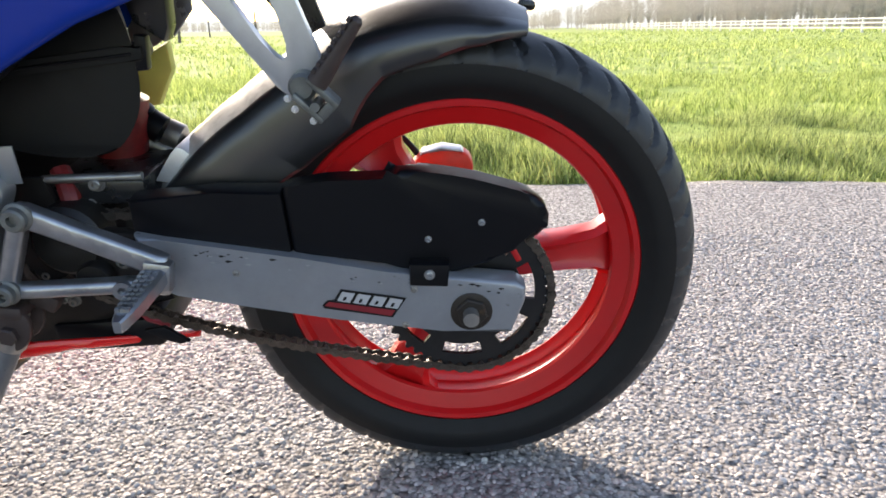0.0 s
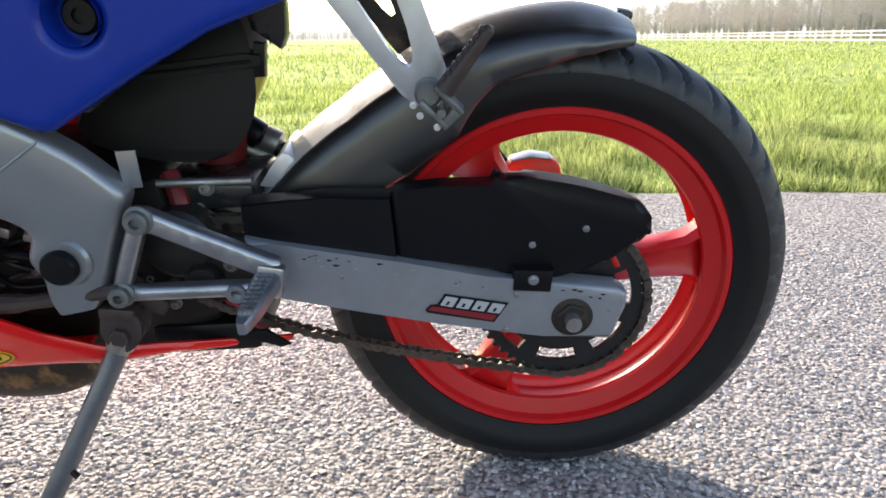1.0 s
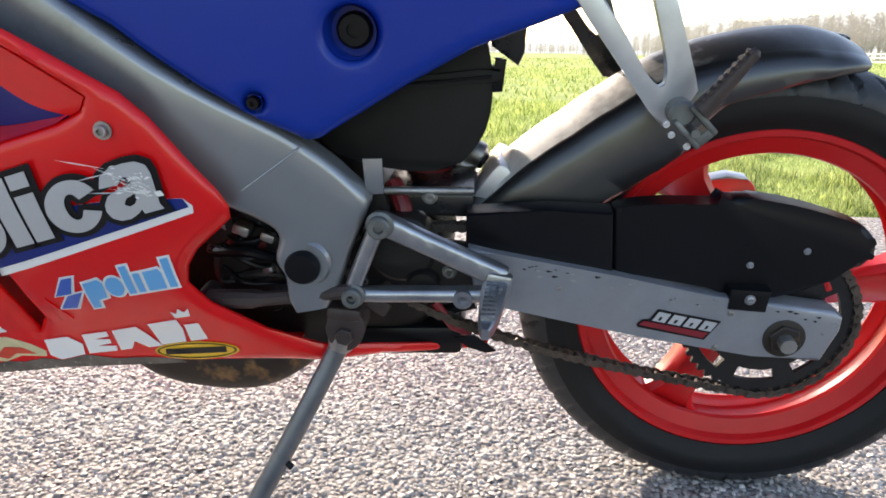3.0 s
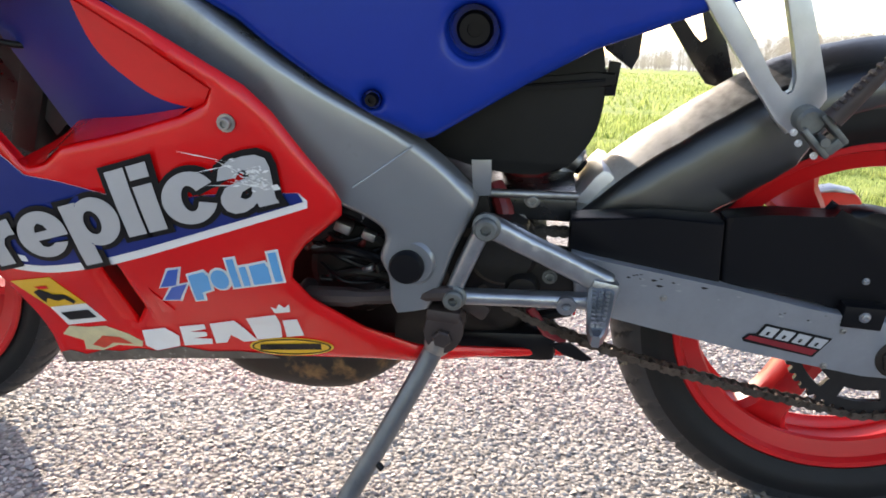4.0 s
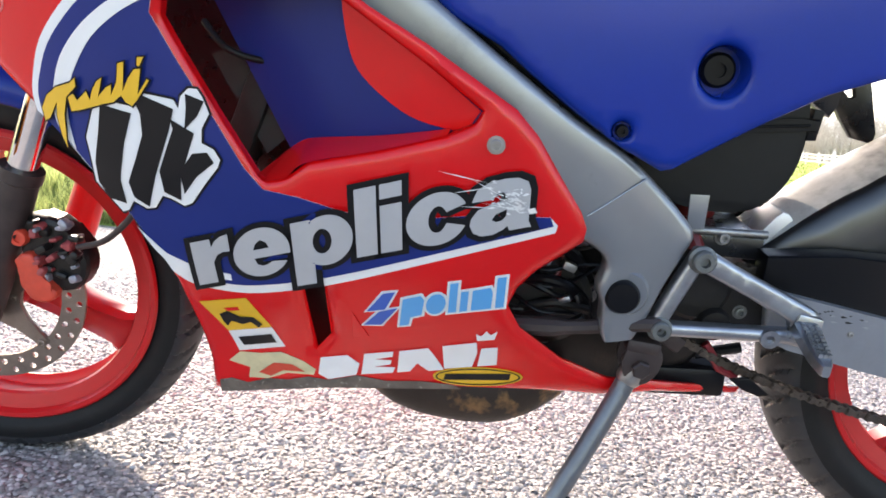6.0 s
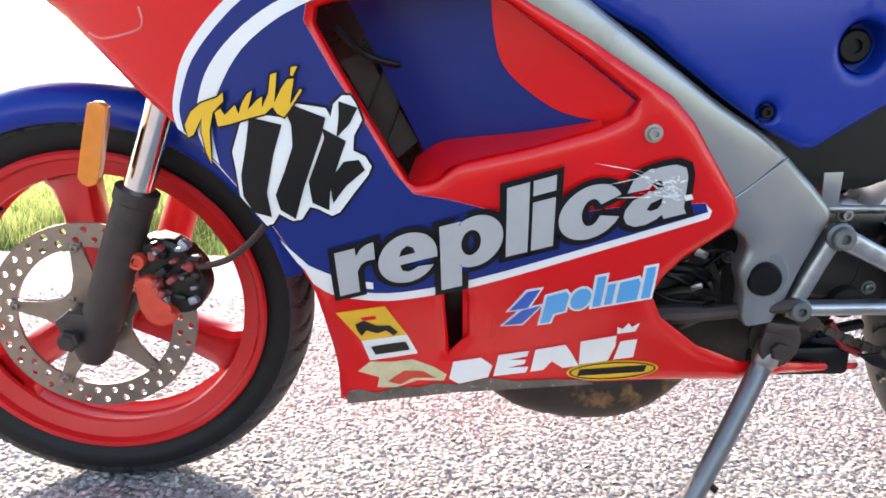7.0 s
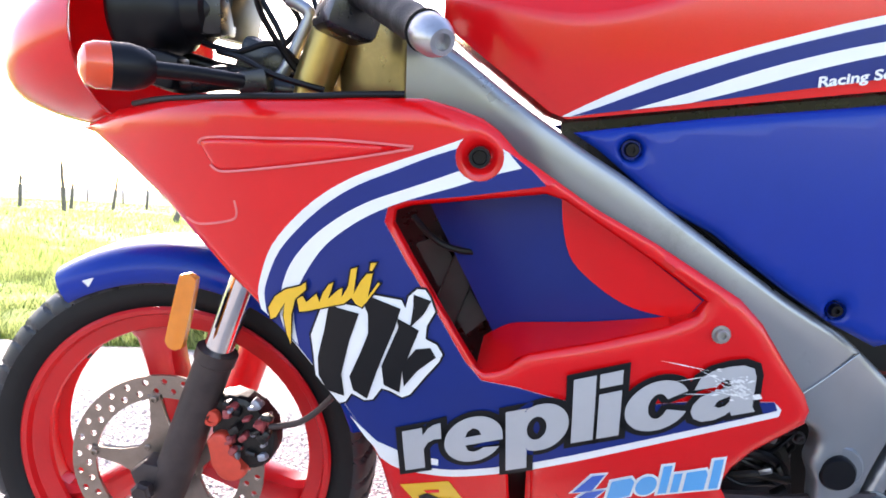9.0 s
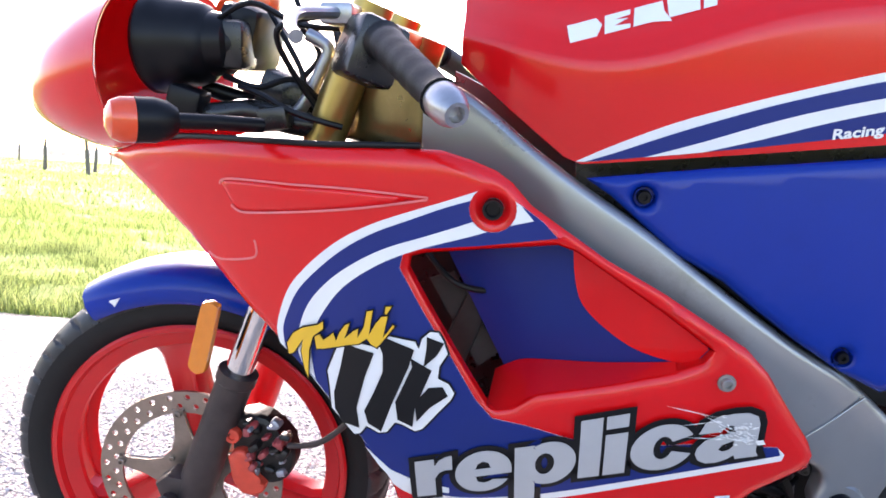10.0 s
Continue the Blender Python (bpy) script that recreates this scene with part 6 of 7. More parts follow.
flat_arm = lambda x, z: -0.130
bars("arm_sticker_edge", [[(-0.160, 0.299), (-0.154, 0.305), (-0.146, 0.306), (-0.138, 0.319), (-0.066, 0.307), (-0.082, 0.282), (-0.158, 0.295)]], BLACK_INK, arm, flat_arm, 0.0008, "black and dark red maker's sticker")
bars("arm_sticker_foot", [[(-0.157, 0.2985), (-0.152, 0.3035), (-0.079, 0.2915), (-0.084, 0.2845)]], DARK_RED_INK, arm, flat_arm, 0.0014, "dark red foot of the sticker")
for k in range(4):
    x, z = -0.143 + 0.0175 * k, 0.3045 - 0.0029 * k
    bars("arm_sticker_block", [[(x, z), (x + 0.0065, z + 0.0115), (x + 0.0205, z + 0.009), (x + 0.0140, z - 0.0024)]], SILVER_INK, arm, flat_arm, 0.0014, "pale slanting block")
    bars("arm_sticker_stroke", [[(x + 0.006, z + 0.001), (x + 0.0085, z + 0.0055), (x + 0.0115, z + 0.005), (x + 0.009, z + 0.0005)]], BLACK_INK, arm, flat_arm, 0.002)
GUARD_A = [(-0.357, 0.421), (-0.267, 0.428), (-0.196, 0.428), (-0.190, 0.350), (-0.274, 0.362), (-0.357, 0.368)]
GUARD_B = curve2([(-0.196, 0.432), (-0.148, 0.439), (-0.088, 0.441), (-0.062, 0.449), (-0.010, 0.443), (0.035, 0.432), (0.074, 0.418), (0.090, 0.396), (0.086, 0.380)], 4) + [(0.079, 0.372), (0.045, 0.362), (0.026, 0.340), (-0.014, 0.327), (-0.070, 0.327), (-0.082, 0.350), (-0.150, 0.352), (-0.190, 0.347)]
cg = plate("chain_guard", GUARD_A, -0.118, -0.084, GLOSS_BLACK, bike, "black plastic chain guard", bevel=0.003)
plate("chain_guard_rear", GUARD_B, -0.116, -0.086, GLOSS_BLACK, cg, bevel=0.008, seg=3)
plate("guard_pad", [(-0.062, 0.348), (-0.018, 0.347), (-0.020, 0.320), (-0.062, 0.322)], -0.1325, -0.112, GLOSS_BLACK, cg, bevel=0.003)
for x, z, r in ((0.017, 0.390, 0.0028), (-0.041, 0.371, 0.0028), (-0.040, 0.336, 0.0042)):
    part("guard_screw", add_bolt(bmesh.new(), (x, -0.1155 if z > 0.35 else -0.132, z), r, 0.004), CAST, cg, "bright steel screw")
tube("red_tab", [(0.055, -0.085, 0.345), (0.062, -0.085, 0.332)], 0.008, WHEEL_RED, bike, "red chain adjuster end")
# the chain, link by link, round both sprockets
F_SPROCKET = Vector((-0.455, 0, 0.345))
line = []
for k in range(41):
    f = k / 40
    line.append((F_SPROCKET.x * (1 - f) + f * 0.0, 0.287 * (1 - f) + f * 0.187 - 0.009 * math.sin(f * math.pi) + 0.028 * (1 - f) ** 6))
for k in range(1, 25):
    a = radians(-90 + 200 * k / 24)
    line.append((0.101 * math.cos(a), 0.288 + 0.101 * math.sin(a)))
line += [(-0.10, 0.392), (-0.3, 0.396), (-0.455, 0.393)]
for k in range(1, 12):
    a = radians(90 + 165 * k / 12)
    line.append((-0.455 + 0.045 * math.cos(a), 0.345 + 0.048 * math.sin(a)))
way = [Vector((x, 0, z)) for x, z in line] + [Vector((line[0][0], 0, line[0][1]))]
bm, gap, at_d = bmesh.new(), 0.0127, 0.0
spots = []
for a, b in zip(way, way[1:]):
    ln = (b - a).length
    while at_d < ln:
        spots.append((a.lerp(b, at_d / ln), (b - a).normalized()))
        at_d += gap
    at_d -= ln
for i, (p, d) in enumerate(spots):
    q = spots[(i + 1) % len(spots)][0]
    mid, ang = (p + q) / 2, math.atan2((q - p).z, (q - p).x)
    wide = 0.0065 if i % 2 else 0.0045
    for sy in (-1, 1):
        ring = [(mid.x + math.cos(ang) * u - math.sin(ang) * w, mid.z + math.sin(ang) * u + math.cos(ang) * w) for u, w in ((-0.010, 0.0), (-0.0082, 0.0048), (-0.004, 0.0052), (0, 0.0036), (0.004, 0.0052), (0.0082, 0.0048), (0.010, 0.0), (0.0082, -0.0048), (0.004, -0.0052), (0, -0.0036), (-0.004, -0.0052), (-0.0082, -0.0048))]
        y = -0.089 + sy * wide
        add_plate(bm, ring, y - 0.0008, y + 0.0008, 0)
    add_turned(bm, [(-0.0085, 0.0024), (0.0085, 0.0024)], (p.x, -0.089, p.z), (0, 1, 0), 6)
    add_turned(bm, [(-0.004, 0.0040), (0.004, 0.0040)], (p.x, -0.089, p.z), (0, 1, 0), 8)
part("chain", bm, CHAIN_STEEL, bike, "greasy dark roller chain", smooth=False)
turned("front_sprocket", [(0, 0.04), (0.006, 0.04)], (-0.455, -0.092, 0.345), SPROCKET_STEEL, bike, seg=30)
# rear brake on the far side
cal = plate("rear_caliper", curve2([(-0.066, 0.376), (-0.062, 0.398), (-0.048, 0.411), (-0.022, 0.417), (0.006, 0.412), (0.016, 0.398), (0.014, 0.382), (-0.004, 0.374), (-0.035, 0.378)], 3), 0.060, 0.088, CALIPER_RED, bike, "orange-red rear brake caliper", bevel=0.005)
plate("caliper_top", [(-0.052, 0.410), (-0.024, 0.4175), (0.004, 0.4135), (0.001, 0.417), (-0.024, 0.421), (-0.050, 0.414)], 0.058, 0.082, CAST, cal, "pale metal top edge", bevel=0.002)
tube("rear_brake_hose", smooth_line([(-0.055, 0.08, 0.405), (-0.08, 0.085, 0.43), (-0.12, 0.09, 0.44), (-0.2, 0.1, 0.44)], 6), 0.004, GLOSS_BLACK, bike)

# -- foot rests --
OUTER = curve2([(-0.453, 0.434), (-0.440, 0.434), (-0.400, 0.415), (-0.318, 0.379), (-0.309, 0.370), (-0.309, 0.338), (-0.318, 0.332), (-0.340, 0.335), (-0.400, 0.333), (-0.474, 0.330), (-0.488, 0.334), (-0.488, 0.347), (-0.472, 0.390), (-0.457, 0.426)], 2)
INSIDE = [(-0.444, 0.410), (-0.390, 0.386), (-0.337, 0.361), (-0.334, 0.351), (-0.400, 0.348), (-0.470, 0.345)]
rest = sheet("foot_rest_bracket", OUTER, lambda x, z: -0.168, CAST, bike, "cast alloy foot-rest bracket", holes=[INSIDE], thick=0.012, step=0.008, roll=0.004, roll_width=0.005)
for x, z, r in ((-0.446, 0.424, 0.0122), (-0.478, 0.340, 0.0112)):
    bolt = turned("bracket_bolt", [(0, r * 1.25), (0.004, r * 1.25), (0.006, r), (0.013, r), (0.015, r * 0.85), (0.015, r * 0.45), (0.009, r * 0.42)], (x, -0.165, z), DULL_BOLT, rest, "dull steel bolt", axis=(0, -1, 0), seg=28)
turned("bracket_bolt", [(0, 0.0105), (0.006, 0.0105), (0.006, 0.005), (0.002, 0.005)], (-0.357, -0.166, 0.341), CAST, rest, axis=(0, -1, 0))
bm = bmesh.new()
root, tip = Vector((-0.322, -0.170, 0.357)), Vector((-0.331, -0.250, 0.345))
rows = []
for f, w, h in ((0, 0.0135, 0.009), (0.15, 0.0135, 0.009), (0.7, 0.0105, 0.008), (0.92, 0.007, 0.007), (1.0, 0.004, 0.006)):
    c = root.lerp(tip, f)
    rows.append([bm.verts.new(c + Vector((u * w, 0, v * h))) for u, v in ((-1, -0.7), (-0.7, -1), (0.7, -1), (1, -0.7), (1, 0.7), (0.7, 1), (-0.7, 1), (-1, 0.7))])
for p, q in zip(rows, rows[1:]):
    for k in range(8):
        bm.faces.new((p[k], p[(k + 1) % 8], q[(k + 1) % 8], q[k]))
bm.faces.new(rows[0][::-1]), bm.faces.new(rows[-1])
for r in range(9):
    c = root.lerp(tip, 0.1 + 0.09 * r)
    for u in (-1, 0, 1):
        add_block(bm, c + Vector((u * 0.007 * (1 - 0.04 * r), 0, 0.009)), (0.0042, 0.0045, 0.004), bevel=0)
add_block(bm, (-0.320, -0.163, 0.356), (0.030, 0.018, 0.034), (0, 10, 0), 0.005)
part("foot_rest", bm, CAST, rest, "knurled alloy foot rest")
HANGER_ALLOY = material("clean_cast_alloy", (0.56, 0.57, 0.59), 0.36, metal=0.75, vary=0.10, scale=40, bump=0.06, bump_scale=250)
# passenger foot-rest hanger: a forked plate with a rounded notch
bm = bmesh.new()
FORKED = [(-0.276, 0.676), (-0.249, 0.676), (-0.215, 0.629), (-0.189, 0.589), (-0.180, 0.573), (-0.171, 0.568), (-0.164, 0.573), (-0.163, 0.587), (-0.172, 0.610), (-0.179, 0.630), (-0.195, 0.676), (-0.174, 0.676), (-0.157, 0.630), (-0.140, 0.584), (-0.135, 0.569), (-0.150, 0.540), (-0.166, 0.534), (-0.178, 0.547), (-0.241, 0.629)]
add_plate(bm, FORKED, -0.157, -0.143, 0.0035)
hanger = part("passenger_hanger", bm, HANGER_ALLOY, bike, "bare alloy passenger foot-rest hanger")
plate("far_passenger_hanger", [(-0.285, 0.660), (-0.262, 0.660), (-0.216, 0.594), (-0.203, 0.583), (-0.193, 0.590), (-0.222, 0.660), (-0.200, 0.660), (-0.178, 0.600), (-0.158, 0.545), (-0.160, 0.530), (-0.191, 0.536), (-0.210, 0.560), (-0.236, 0.596)], 0.100, 0.112, PLASTIC, bike, "dark far-side hanger", bevel=0.003)
peg = bmesh.new()
d0, d1 = Vector((-0.137, -0.182, 0.556)), Vector((-0.096, -0.185, 0.613))
add_tube(peg, [d0, d0.lerp(d1, 0.15), d0.lerp(d1, 0.8), d0.lerp(d1, 0.95), d1], [0.010, 0.0095, 0.0065, 0.006, 0.003], 12)
for k in range(8):
    add_block(peg, d0.lerp(d1, 0.14 + 0.11 * k) + Vector((-0.0068 + 0.0003 * k, -0.003, 0.004)), (0.0042, 0.011, 0.0036), (0, -54, 0), 0.0006, 1)
part("passenger_foot_rest", peg, FORK_BROWN, hanger, "folded grimy serrated passenger foot rest")
bm = bmesh.new()
add_turned(bm, [(0, 0.013), (0.020, 0.013), (0.023, 0.010), (0.023, 0.005)], (-0.152, -0.155, 0.551), (0, -1, 0), 20)
for dx in (-0.010, 0.010):
    add_block(bm, (-0.140 + dx * 0.7, -0.172, 0.540 + dx * 0.7), (0.036, 0.026, 0.006), (0, 45, 0), 0.002)
add_turned(bm, [(-0.004, 0.0045), (0.032, 0.0045)], (-0.140, -0.155, 0.535), (0, -1, 0), 12)
add_block(bm, (-0.129, -0.172, 0.532), (0.010, 0.024, 0.020), (0, 45, 0), 0.002)
part("foot_rest_clevis", bm, DULL_BOLT, hanger, "grimy cast clevis")
for x, z in ((-0.166, 0.541), (-0.160, 0.531), (-0.144, 0.520)):
    part("clevis_pin", add_bolt(bmesh.new(), (x, -0.176, z), 0.0024, 0.004), BRIGHT, hanger, "bright pin end")

# -- side stand --
bm = bmesh.new()
add_tube(bm, smooth_line([(-0.492, -0.150, 0.285), (-0.507, -0.159, 0.252), (-0.545, -0.185, 0.178), (-0.592, -0.212, 0.090), (-0.625, -0.232, 0.030)], 4), [0.0145] * 3 + [0.0118] * 14, 16)
stand = part("side_stand", bm, STAND_GREY, bike, "worn grey side stand carrying the leaning motorcycle")
block("stand_foot", (-0.633, -0.239, 0.0245), (0.05, 0.045, 0.008), STAND_GREY, stand, turn=(-LEAN, 25, 0), bevel=0.003)
turned("stand_collar", [(0, 0.0125), (0.004, 0.0165), (0.024, 0.0155), (0.030, 0.012)], (-0.489, -0.149, 0.290), STEEL, stand, "worn steel collar", axis=(-0.40, -0.22, -0.89), seg=20)
spring = []
for k in range(97):
    a = 2 * math.pi * k / 8
    spring.append((-0.474 - 0.022 * k / 96 + 0.0055 * math.cos(a), -0.140 - 0.006 * k / 96 + 0.0055 * math.sin(a), 0.325 - 0.062 * k / 96))
tube("stand_spring", spring, 0.0013, STEEL, stand, "rusty coil spring", seg=6)
tube("stand_tang", [(-0.566, -0.2, 0.14), (-0.552, -0.205, 0.128)], 0.004, GLOSS_BLACK, stand)
bm = bmesh.new()
for y in (-0.166, -0.136):
    add_plate(bm, curve2([(-0.508, 0.312), (-0.476, 0.316), (-0.466, 0.300), (-0.474, 0.276), (-0.490, 0.266), (-0.506, 0.274), (-0.512, 0.294)], 3), y, y + 0.008, 0.002)
add_turned(bm, [(0, 0.011), (0.006, 0.011), (0.008, 0.009), (0.008, 0.004)], (-0.490, -0.166, 0.288), (0, -1, 0), 6)
add_block(bm, (-0.490, -0.148, 0.314), (0.040, 0.040, 0.016), (0, 5, 0), 0.005)
add_block(bm, (-0.455, -0.14, 0.318), (0.03, 0.02, 0.02), (0, 30, 0), 0.004)
part("stand_bracket", bm, FORK_BROWN, bike, "grimy steel stand bracket")
plate("inner_bracket_plate", [(-0.50, 0.44), (-0.452, 0.44), (-0.440, 0.388), (-0.36, 0.372), (-0.36, 0.33), (-0.50, 0.33)], -0.095, -0.088, ENGINE, bike, "dark bracket plate", bevel=0.002)
for x, z, s in ((0.076, 0.594, 0.018), (0.020, 0.600, 0.015)):
    block("tail_bracket", (x, 0.06, z), (s * 1.3, 0.03, s * 0.7), PLASTIC, bike, "black tail bracket", turn=(0, 10, 0), bevel=0.006)
# tail parts just above the view
plate("tail_underside", [(-0.30, 0.655), (0.08, 0.80), (0.16, 0.86), (0.05, 0.86), (-0.35, 0.70)], -0.09, 0.09, PLASTIC, bike, "black tail underside", bevel=0.006)
plate("undertray_wedge", [(-0.350, 0.660), (-0.296, 0.680), (-0.300, 0.590), (-0.306, 0.576), (-0.335, 0.596)], -0.075, -0.045, PLASTIC, bike, "black moulded wedge under the seat", bevel=0.003)
# ---- the field and what stands beyond it ----
def leaf_material(name, colour, tip):
    m = bpy.data.materials.new(name)
    m.use_nodes = True
    nt = m.node_tree
    b = nt.nodes["Principled BSDF"]
    geo = nt.nodes.new("ShaderNodeNewGeometry")
    cr = nt.nodes.new("ShaderNodeValToRGB")
    cr.color_ramp.elements[0].color, cr.color_ramp.elements[1].color = (*colour, 1), (*tip, 1)
    nt.links.new(geo.outputs["Random Per Island"], cr.inputs[0])
    nt.links.new(cr.outputs[0], b.inputs["Base Color"])
    b.inputs["Roughness"].default_value = 0.5
    tr = nt.nodes.new("ShaderNodeBsdfTranslucent")
    nt.links.new(cr.outputs[0], tr.inputs[0])
    mx = nt.nodes.new("ShaderNodeMixShader")
    mx.inputs[0].default_value = 0.45
    nt.links.new(b.outputs[0], mx.inputs[1])
    nt.links.new(tr.outputs[0], mx.inputs[2])
    nt.links.new(mx.outputs[0], nt.nodes["Material Output"].inputs[0])
    return m


BLADE_MAT = leaf_material("grass_blades", (0.12, 0.20, 0.03), (0.78, 0.84, 0.29))
VERGE_MAT = leaf_material("verge_grass_blades", (0.05, 0.10, 0.02), (0.80, 0.86, 0.31))
BLADE = ([(-0.5, 0, 0), (0.5, 0, 0), (0.38, 0.12, 0.5), (-0.38, 0.12, 0.5), (0.0, 0.45, 1.0)], [(0, 1, 2), (0, 2, 3), (3, 2, 4)])


def field_z(x, y):
    z = np.array([0.02 + 0.035 * noise.noise((a * 0.7, b * 0.7, 3)) + 0.05 * noise.noise((a * 0.16, b * 0.16, 7)) for a, b in zip(x, y)])
    return np.where(y > 2.3, z, -0.025 + (z + 0.025) * np.clip((y - 1.85) / 0.45, 0, 1))


def grass_patch(name, count, x0, x1, y0, y1, low, high, wide, label, mat=BLADE_MAT):
    x, y = rng.uniform(x0, x1, count), rng.uniform(y0, y1, count)
    clump = np.sin(x * 3.1 + 1.3 * np.sin(y * 2.3)) * np.sin(y * 4.3 + 1.7 * np.sin(x * 1.9)) + 0.6 * np.sin(x * 9.7 + y * 3.1) * np.sin(y * 8.3)
    edge = np.array([edge_at(v) for v in x])
    ok = (y > edge + 0.02 * rng.random(count)) & (clump + rng.uniform(-0.9, 1.3, count) > -0.4)
    x, y, clump = x[ok], y[ok], clump[ok]
    n = len(x)
    tall = rng.uniform(low, high, n) * (0.7 + 0.6 * np.clip(clump, -0.7, 1.3))
    at = np.stack([x, y, field_z(x, y) - 0.005], 1)
    size = np.stack([rng.uniform(0.6, 1.3, n) * wide, tall * rng.uniform(0.3, 1.1, n), tall], 1)
    turn = np.stack([rng.uniform(-0.5, 0.5, n), rng.uniform(-0.5, 0.5, n), rng.uniform(0, 6.28, n)], 1)
    return scatter(name, n, (at, size, turn), BLADE, mat, "grass", label)


grass_patch("verge_grass", 130000, -5.0, 3.8, 1.85, 3.6, 0.035, 0.10, 0.0042, "bright backlit grass along the lane's edge", VERGE_MAT)
grass_patch("verge_tufts", 52000, -5.0, 3.8, 1.85, 2.45, 0.06, 0.17, 0.0046, "taller ragged grass at the lane's edge", VERGE_MAT)
grass_patch("near_grass", 110000, -9, 7, 3.6, 8.0, 0.04, 0.11, 0.008, "bright rough pasture grass")
grass_patch("field_grass", 80000, -24, 20, 8.0, 26.0, 0.05, 0.12, 0.022, "sunlit pasture grass")
grass_patch("far_grass", 40000, -60, 45, 26.0, 75.0, 0.06, 0.14, 0.06, "pale distant pasture grass")

WOOD_GREY = material("weathered_grey_wood", (0.16, 0.14, 0.125), 0.8, vary=0.3, scale=12, bump=0.4, bump_scale=60)
EYE_AT = (-0.6, -0.87)
stakes = [(-35.6, 35, 1.5, 0.0), (-33.0, 30, 2.0, -5), (-32.5, 36, 1.3, 3), (-29.8, 39, 1.8, 7), (-27.5, 45, 1.6, 2), (-26.0, 21, 1.35, 14), (-28.9, 78, 1.9, -3), (-36.9, 70, 1.7, 2), (-31.2, 85, 2.0, 1), (-25.0, 60, 1.8, 4), (-13.4, 48, 1.7, 1), (-12.5, 46, 1.9, -1), (-17.8, 40, 1.8, 2), (-16.0, 70, 2.0, -2), (-20.5, 62, 1.8, 3)]
for az, far, high, lean in stakes:
    a = radians(az)
    p = Vector((EYE_AT[0] + far * math.sin(a), EYE_AT[1] + far * math.cos(a), -0.05))
    bm = bmesh.new()
    tip = p + Vector((high * math.sin(radians(lean)), 0, high * math.cos(radians(lean))))
    add_tube(bm, [p, p.lerp(tip, 0.45) + Vector((0.01, 0, 0)), p.lerp(tip, 0.8), tip], [0.085, 0.07, 0.055, 0.02], 8)
    add_tube(bm, [p.lerp(tip, 0.75), p.lerp(tip, 0.95) + Vector((0.12, 0.03, 0))], [0.025, 0.01], 6)
    st = part("wooden_stake", bm, WOOD_GREY)
    tagged(st, "weathered grey wooden stake standing in the pasture", "stake", "stakes in the field")

FENCE_WHITE = material("white_fence_paint", (0.74, 0.73, 0.70), 0.6, vary=0.08, scale=8)
fence = tagged(new("paddock_fence"), "white painted wooden post-and-rail paddock fence", "fence")
fence.location = (27.0, 26.0, 0.0)
post_me = None
for k in range(46):
    bm = bmesh.new()
    add_block(bm, (0, 0, 0.45), (0.13, 0.13, 1.0), bevel=0.012)
    if post_me is None:
        first = part("post", bm, FENCE_WHITE, fence)
        post_me = first.data
        first.location = (0, 0, 0)
    else:
        bm.free()
        o = new("post", post_me)
        o.parent = fence
        o.location = (0.3 * math.sin(k * 0.13), 2.4 * k, 0)
for z in (0.32, 0.62, 0.88):
    bm = bmesh.new()
    add_tube(bm, [Vector((0.3 * math.sin(k * 0.13) - 0.08, 2.4 * k, z)) for k in range(46)], 0.06, 4)
    part("rail", bm, FENCE_WHITE, fence)

# bare woods far off; haze is put into the branches' pale, translucent colour
HAZY_TWIG = leaf_material("haze_paled_branches", (0.36, 0.33, 0.31), (0.50, 0.46, 0.43))


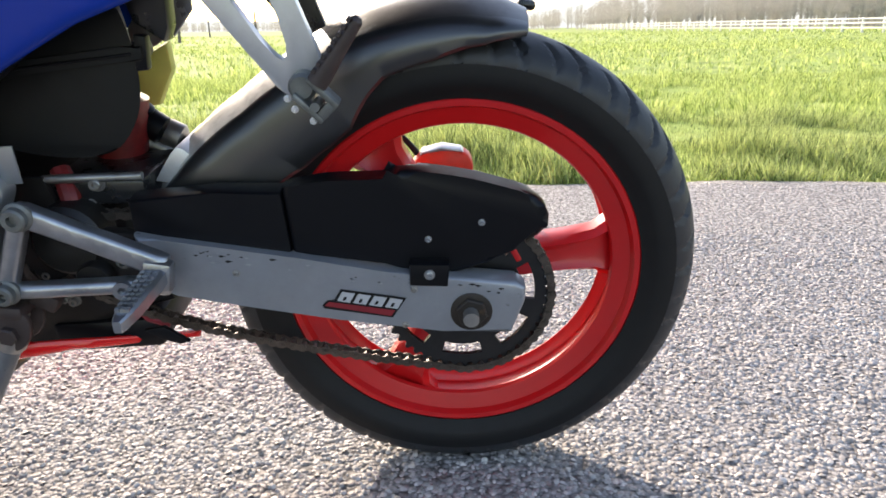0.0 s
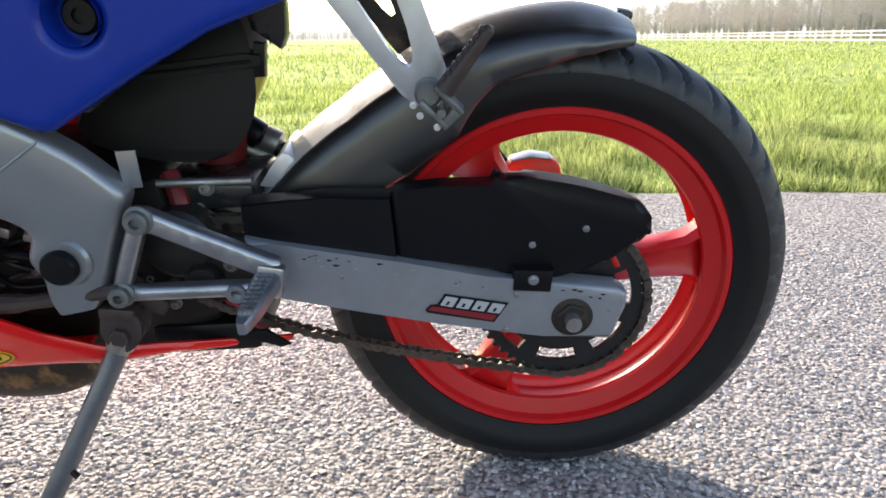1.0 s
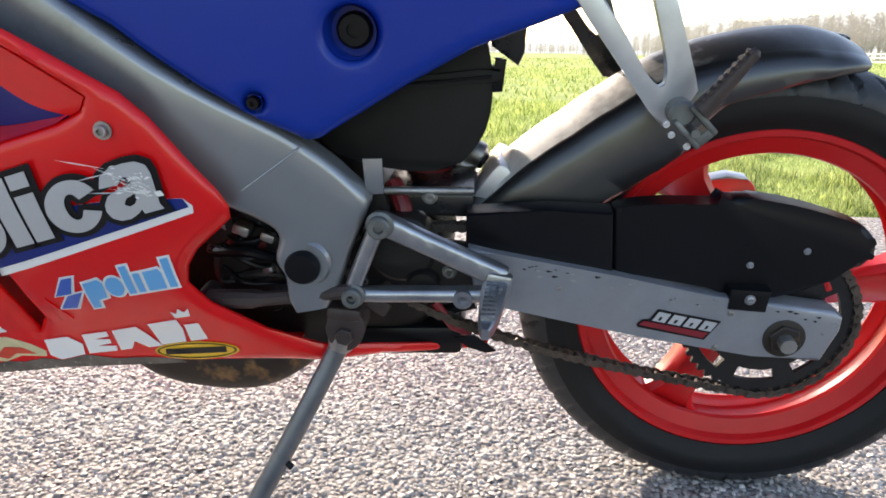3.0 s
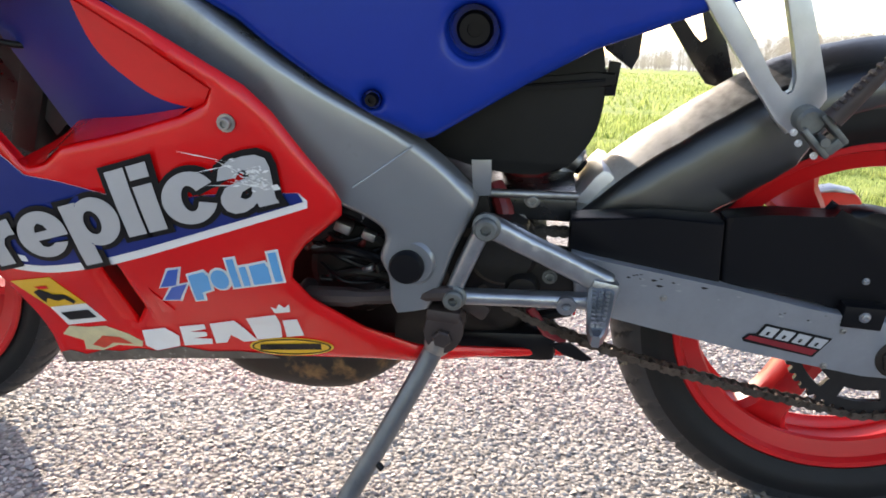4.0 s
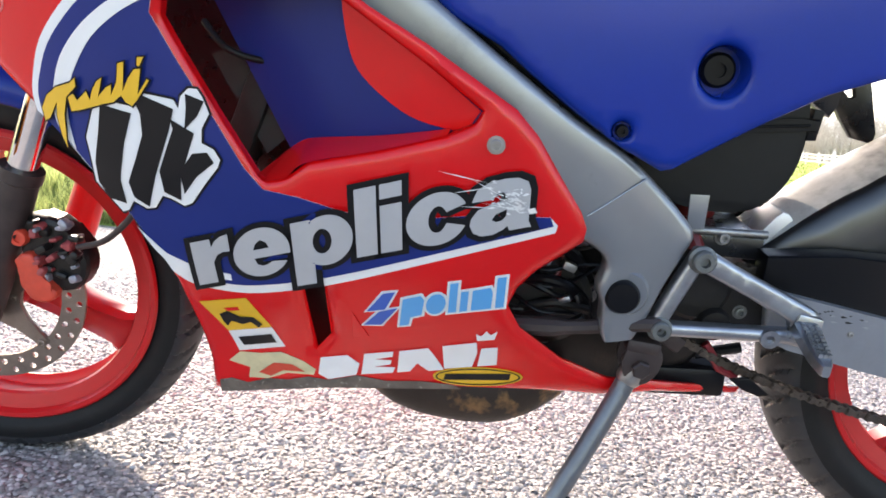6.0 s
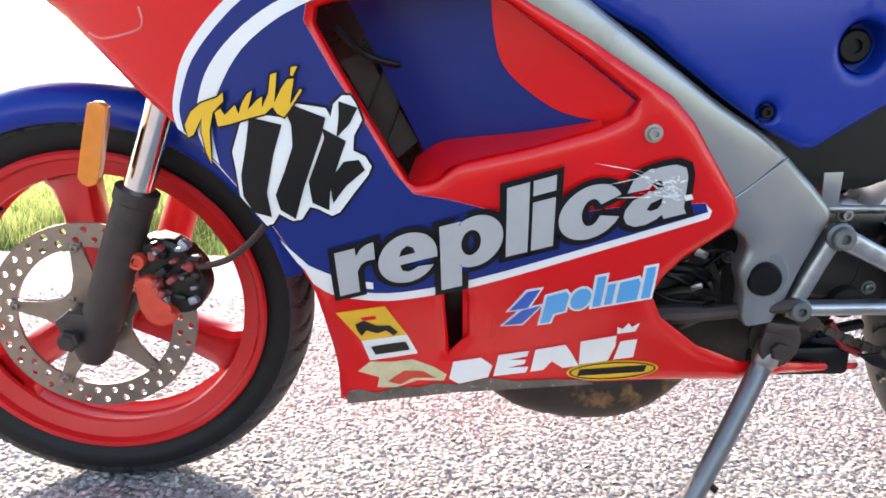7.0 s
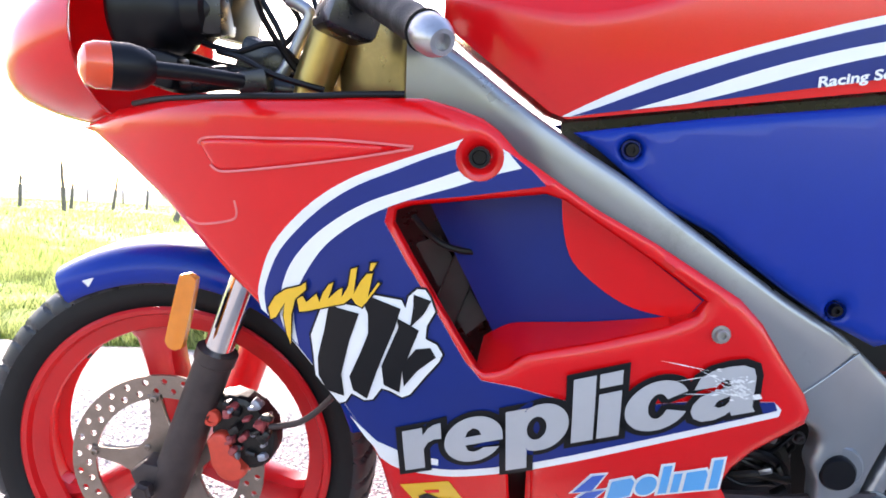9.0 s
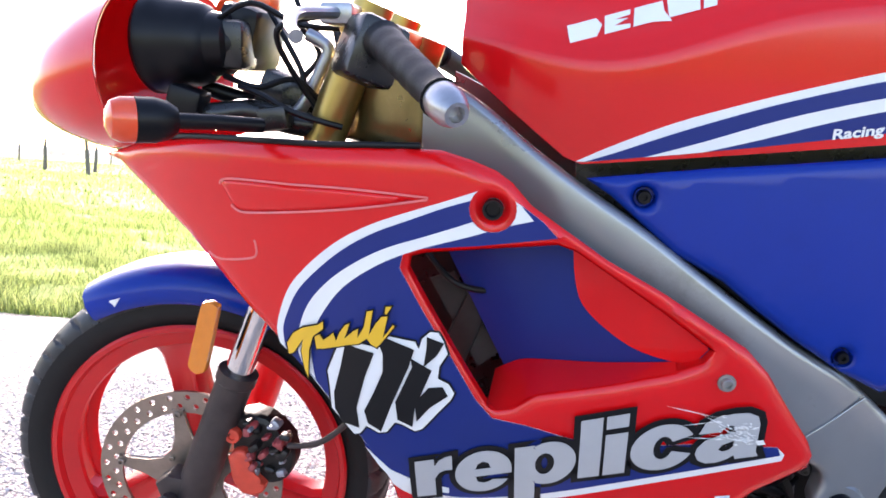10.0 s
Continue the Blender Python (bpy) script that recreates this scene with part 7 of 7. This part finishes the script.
def twig_tree():
    rt = random.Random(5)
    v, f = [], []

    def stick(p, q, w):
        d = Vector(q) - Vector(p)
        s = Vector((d.z, 0.0, -d.x)).normalized() * w
        i = len(v)
        v.extend([tuple(Vector(p) - s), tuple(Vector(p) + s), tuple(Vector(q))])
        f.append((i, i + 1, i + 2))

    stick((0, 0, 0), (0.02, 0, 1.0), 0.018)
    for k in range(34):
        z = rt.uniform(0.18, 0.92)
        r = (1.05 - z) * rt.uniform(0.2, 0.5)
        a = rt.uniform(-1, 1)
        q = (r * a, rt.uniform(-0.2, 0.2) * r, z + r * rt.uniform(0.5, 1.2))
        stick((0.02 * z, 0, z), q, 0.006)
        for _ in range(3):
            g = rt.uniform(0.3, 0.9)
            m = (q[0] * g, 0, z + (q[2] - z) * g)
            stick(m, (m[0] + rt.uniform(-0.14, 0.14), 0, m[2] + rt.uniform(0.03, 0.17)), 0.003)
    return v, f


def woods_top(az):
    return float(np.interp(az, [-60, -40, -28, -20, -12, 0, 5, 10, 15, 23, 31, 60], [0.6, 0.65, 0.7, 0.8, 0.75, 0.7, 0.9, 1.7, 2.6, 3.2, 3.6, 3.4]))


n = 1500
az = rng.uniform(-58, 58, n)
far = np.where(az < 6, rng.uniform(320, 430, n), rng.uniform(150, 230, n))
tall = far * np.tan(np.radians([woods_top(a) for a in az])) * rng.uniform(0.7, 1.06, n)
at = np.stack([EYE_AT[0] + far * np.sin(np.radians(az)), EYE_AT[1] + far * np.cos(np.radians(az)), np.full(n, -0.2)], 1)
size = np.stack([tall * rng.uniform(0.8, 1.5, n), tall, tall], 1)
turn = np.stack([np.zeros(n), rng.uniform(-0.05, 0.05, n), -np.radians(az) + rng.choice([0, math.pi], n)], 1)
scatter("far_woods", n, (at, size, turn), twig_tree(), HAZY_TWIG, "woods", "leafless far woods with haze in their pale colour")

# distance behind the woods; its haze is an added emission
HAZE = bpy.data.materials.new("glowing_haze_backdrop")
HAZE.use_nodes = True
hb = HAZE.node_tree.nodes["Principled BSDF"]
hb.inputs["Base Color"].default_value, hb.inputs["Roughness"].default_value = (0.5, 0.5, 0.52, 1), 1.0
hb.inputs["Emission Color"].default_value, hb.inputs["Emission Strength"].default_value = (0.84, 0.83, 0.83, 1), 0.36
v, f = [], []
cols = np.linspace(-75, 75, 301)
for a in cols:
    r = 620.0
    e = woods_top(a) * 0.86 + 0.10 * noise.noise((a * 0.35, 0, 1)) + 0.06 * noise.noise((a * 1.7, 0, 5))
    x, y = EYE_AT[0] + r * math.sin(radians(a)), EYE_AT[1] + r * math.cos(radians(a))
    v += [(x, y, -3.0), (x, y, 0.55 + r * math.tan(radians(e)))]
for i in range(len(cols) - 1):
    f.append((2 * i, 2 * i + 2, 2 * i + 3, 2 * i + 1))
tagged(obj("backdrop", v, f, HAZE), "line of far wooded hills that glows for haze", "hills", kind="structure")
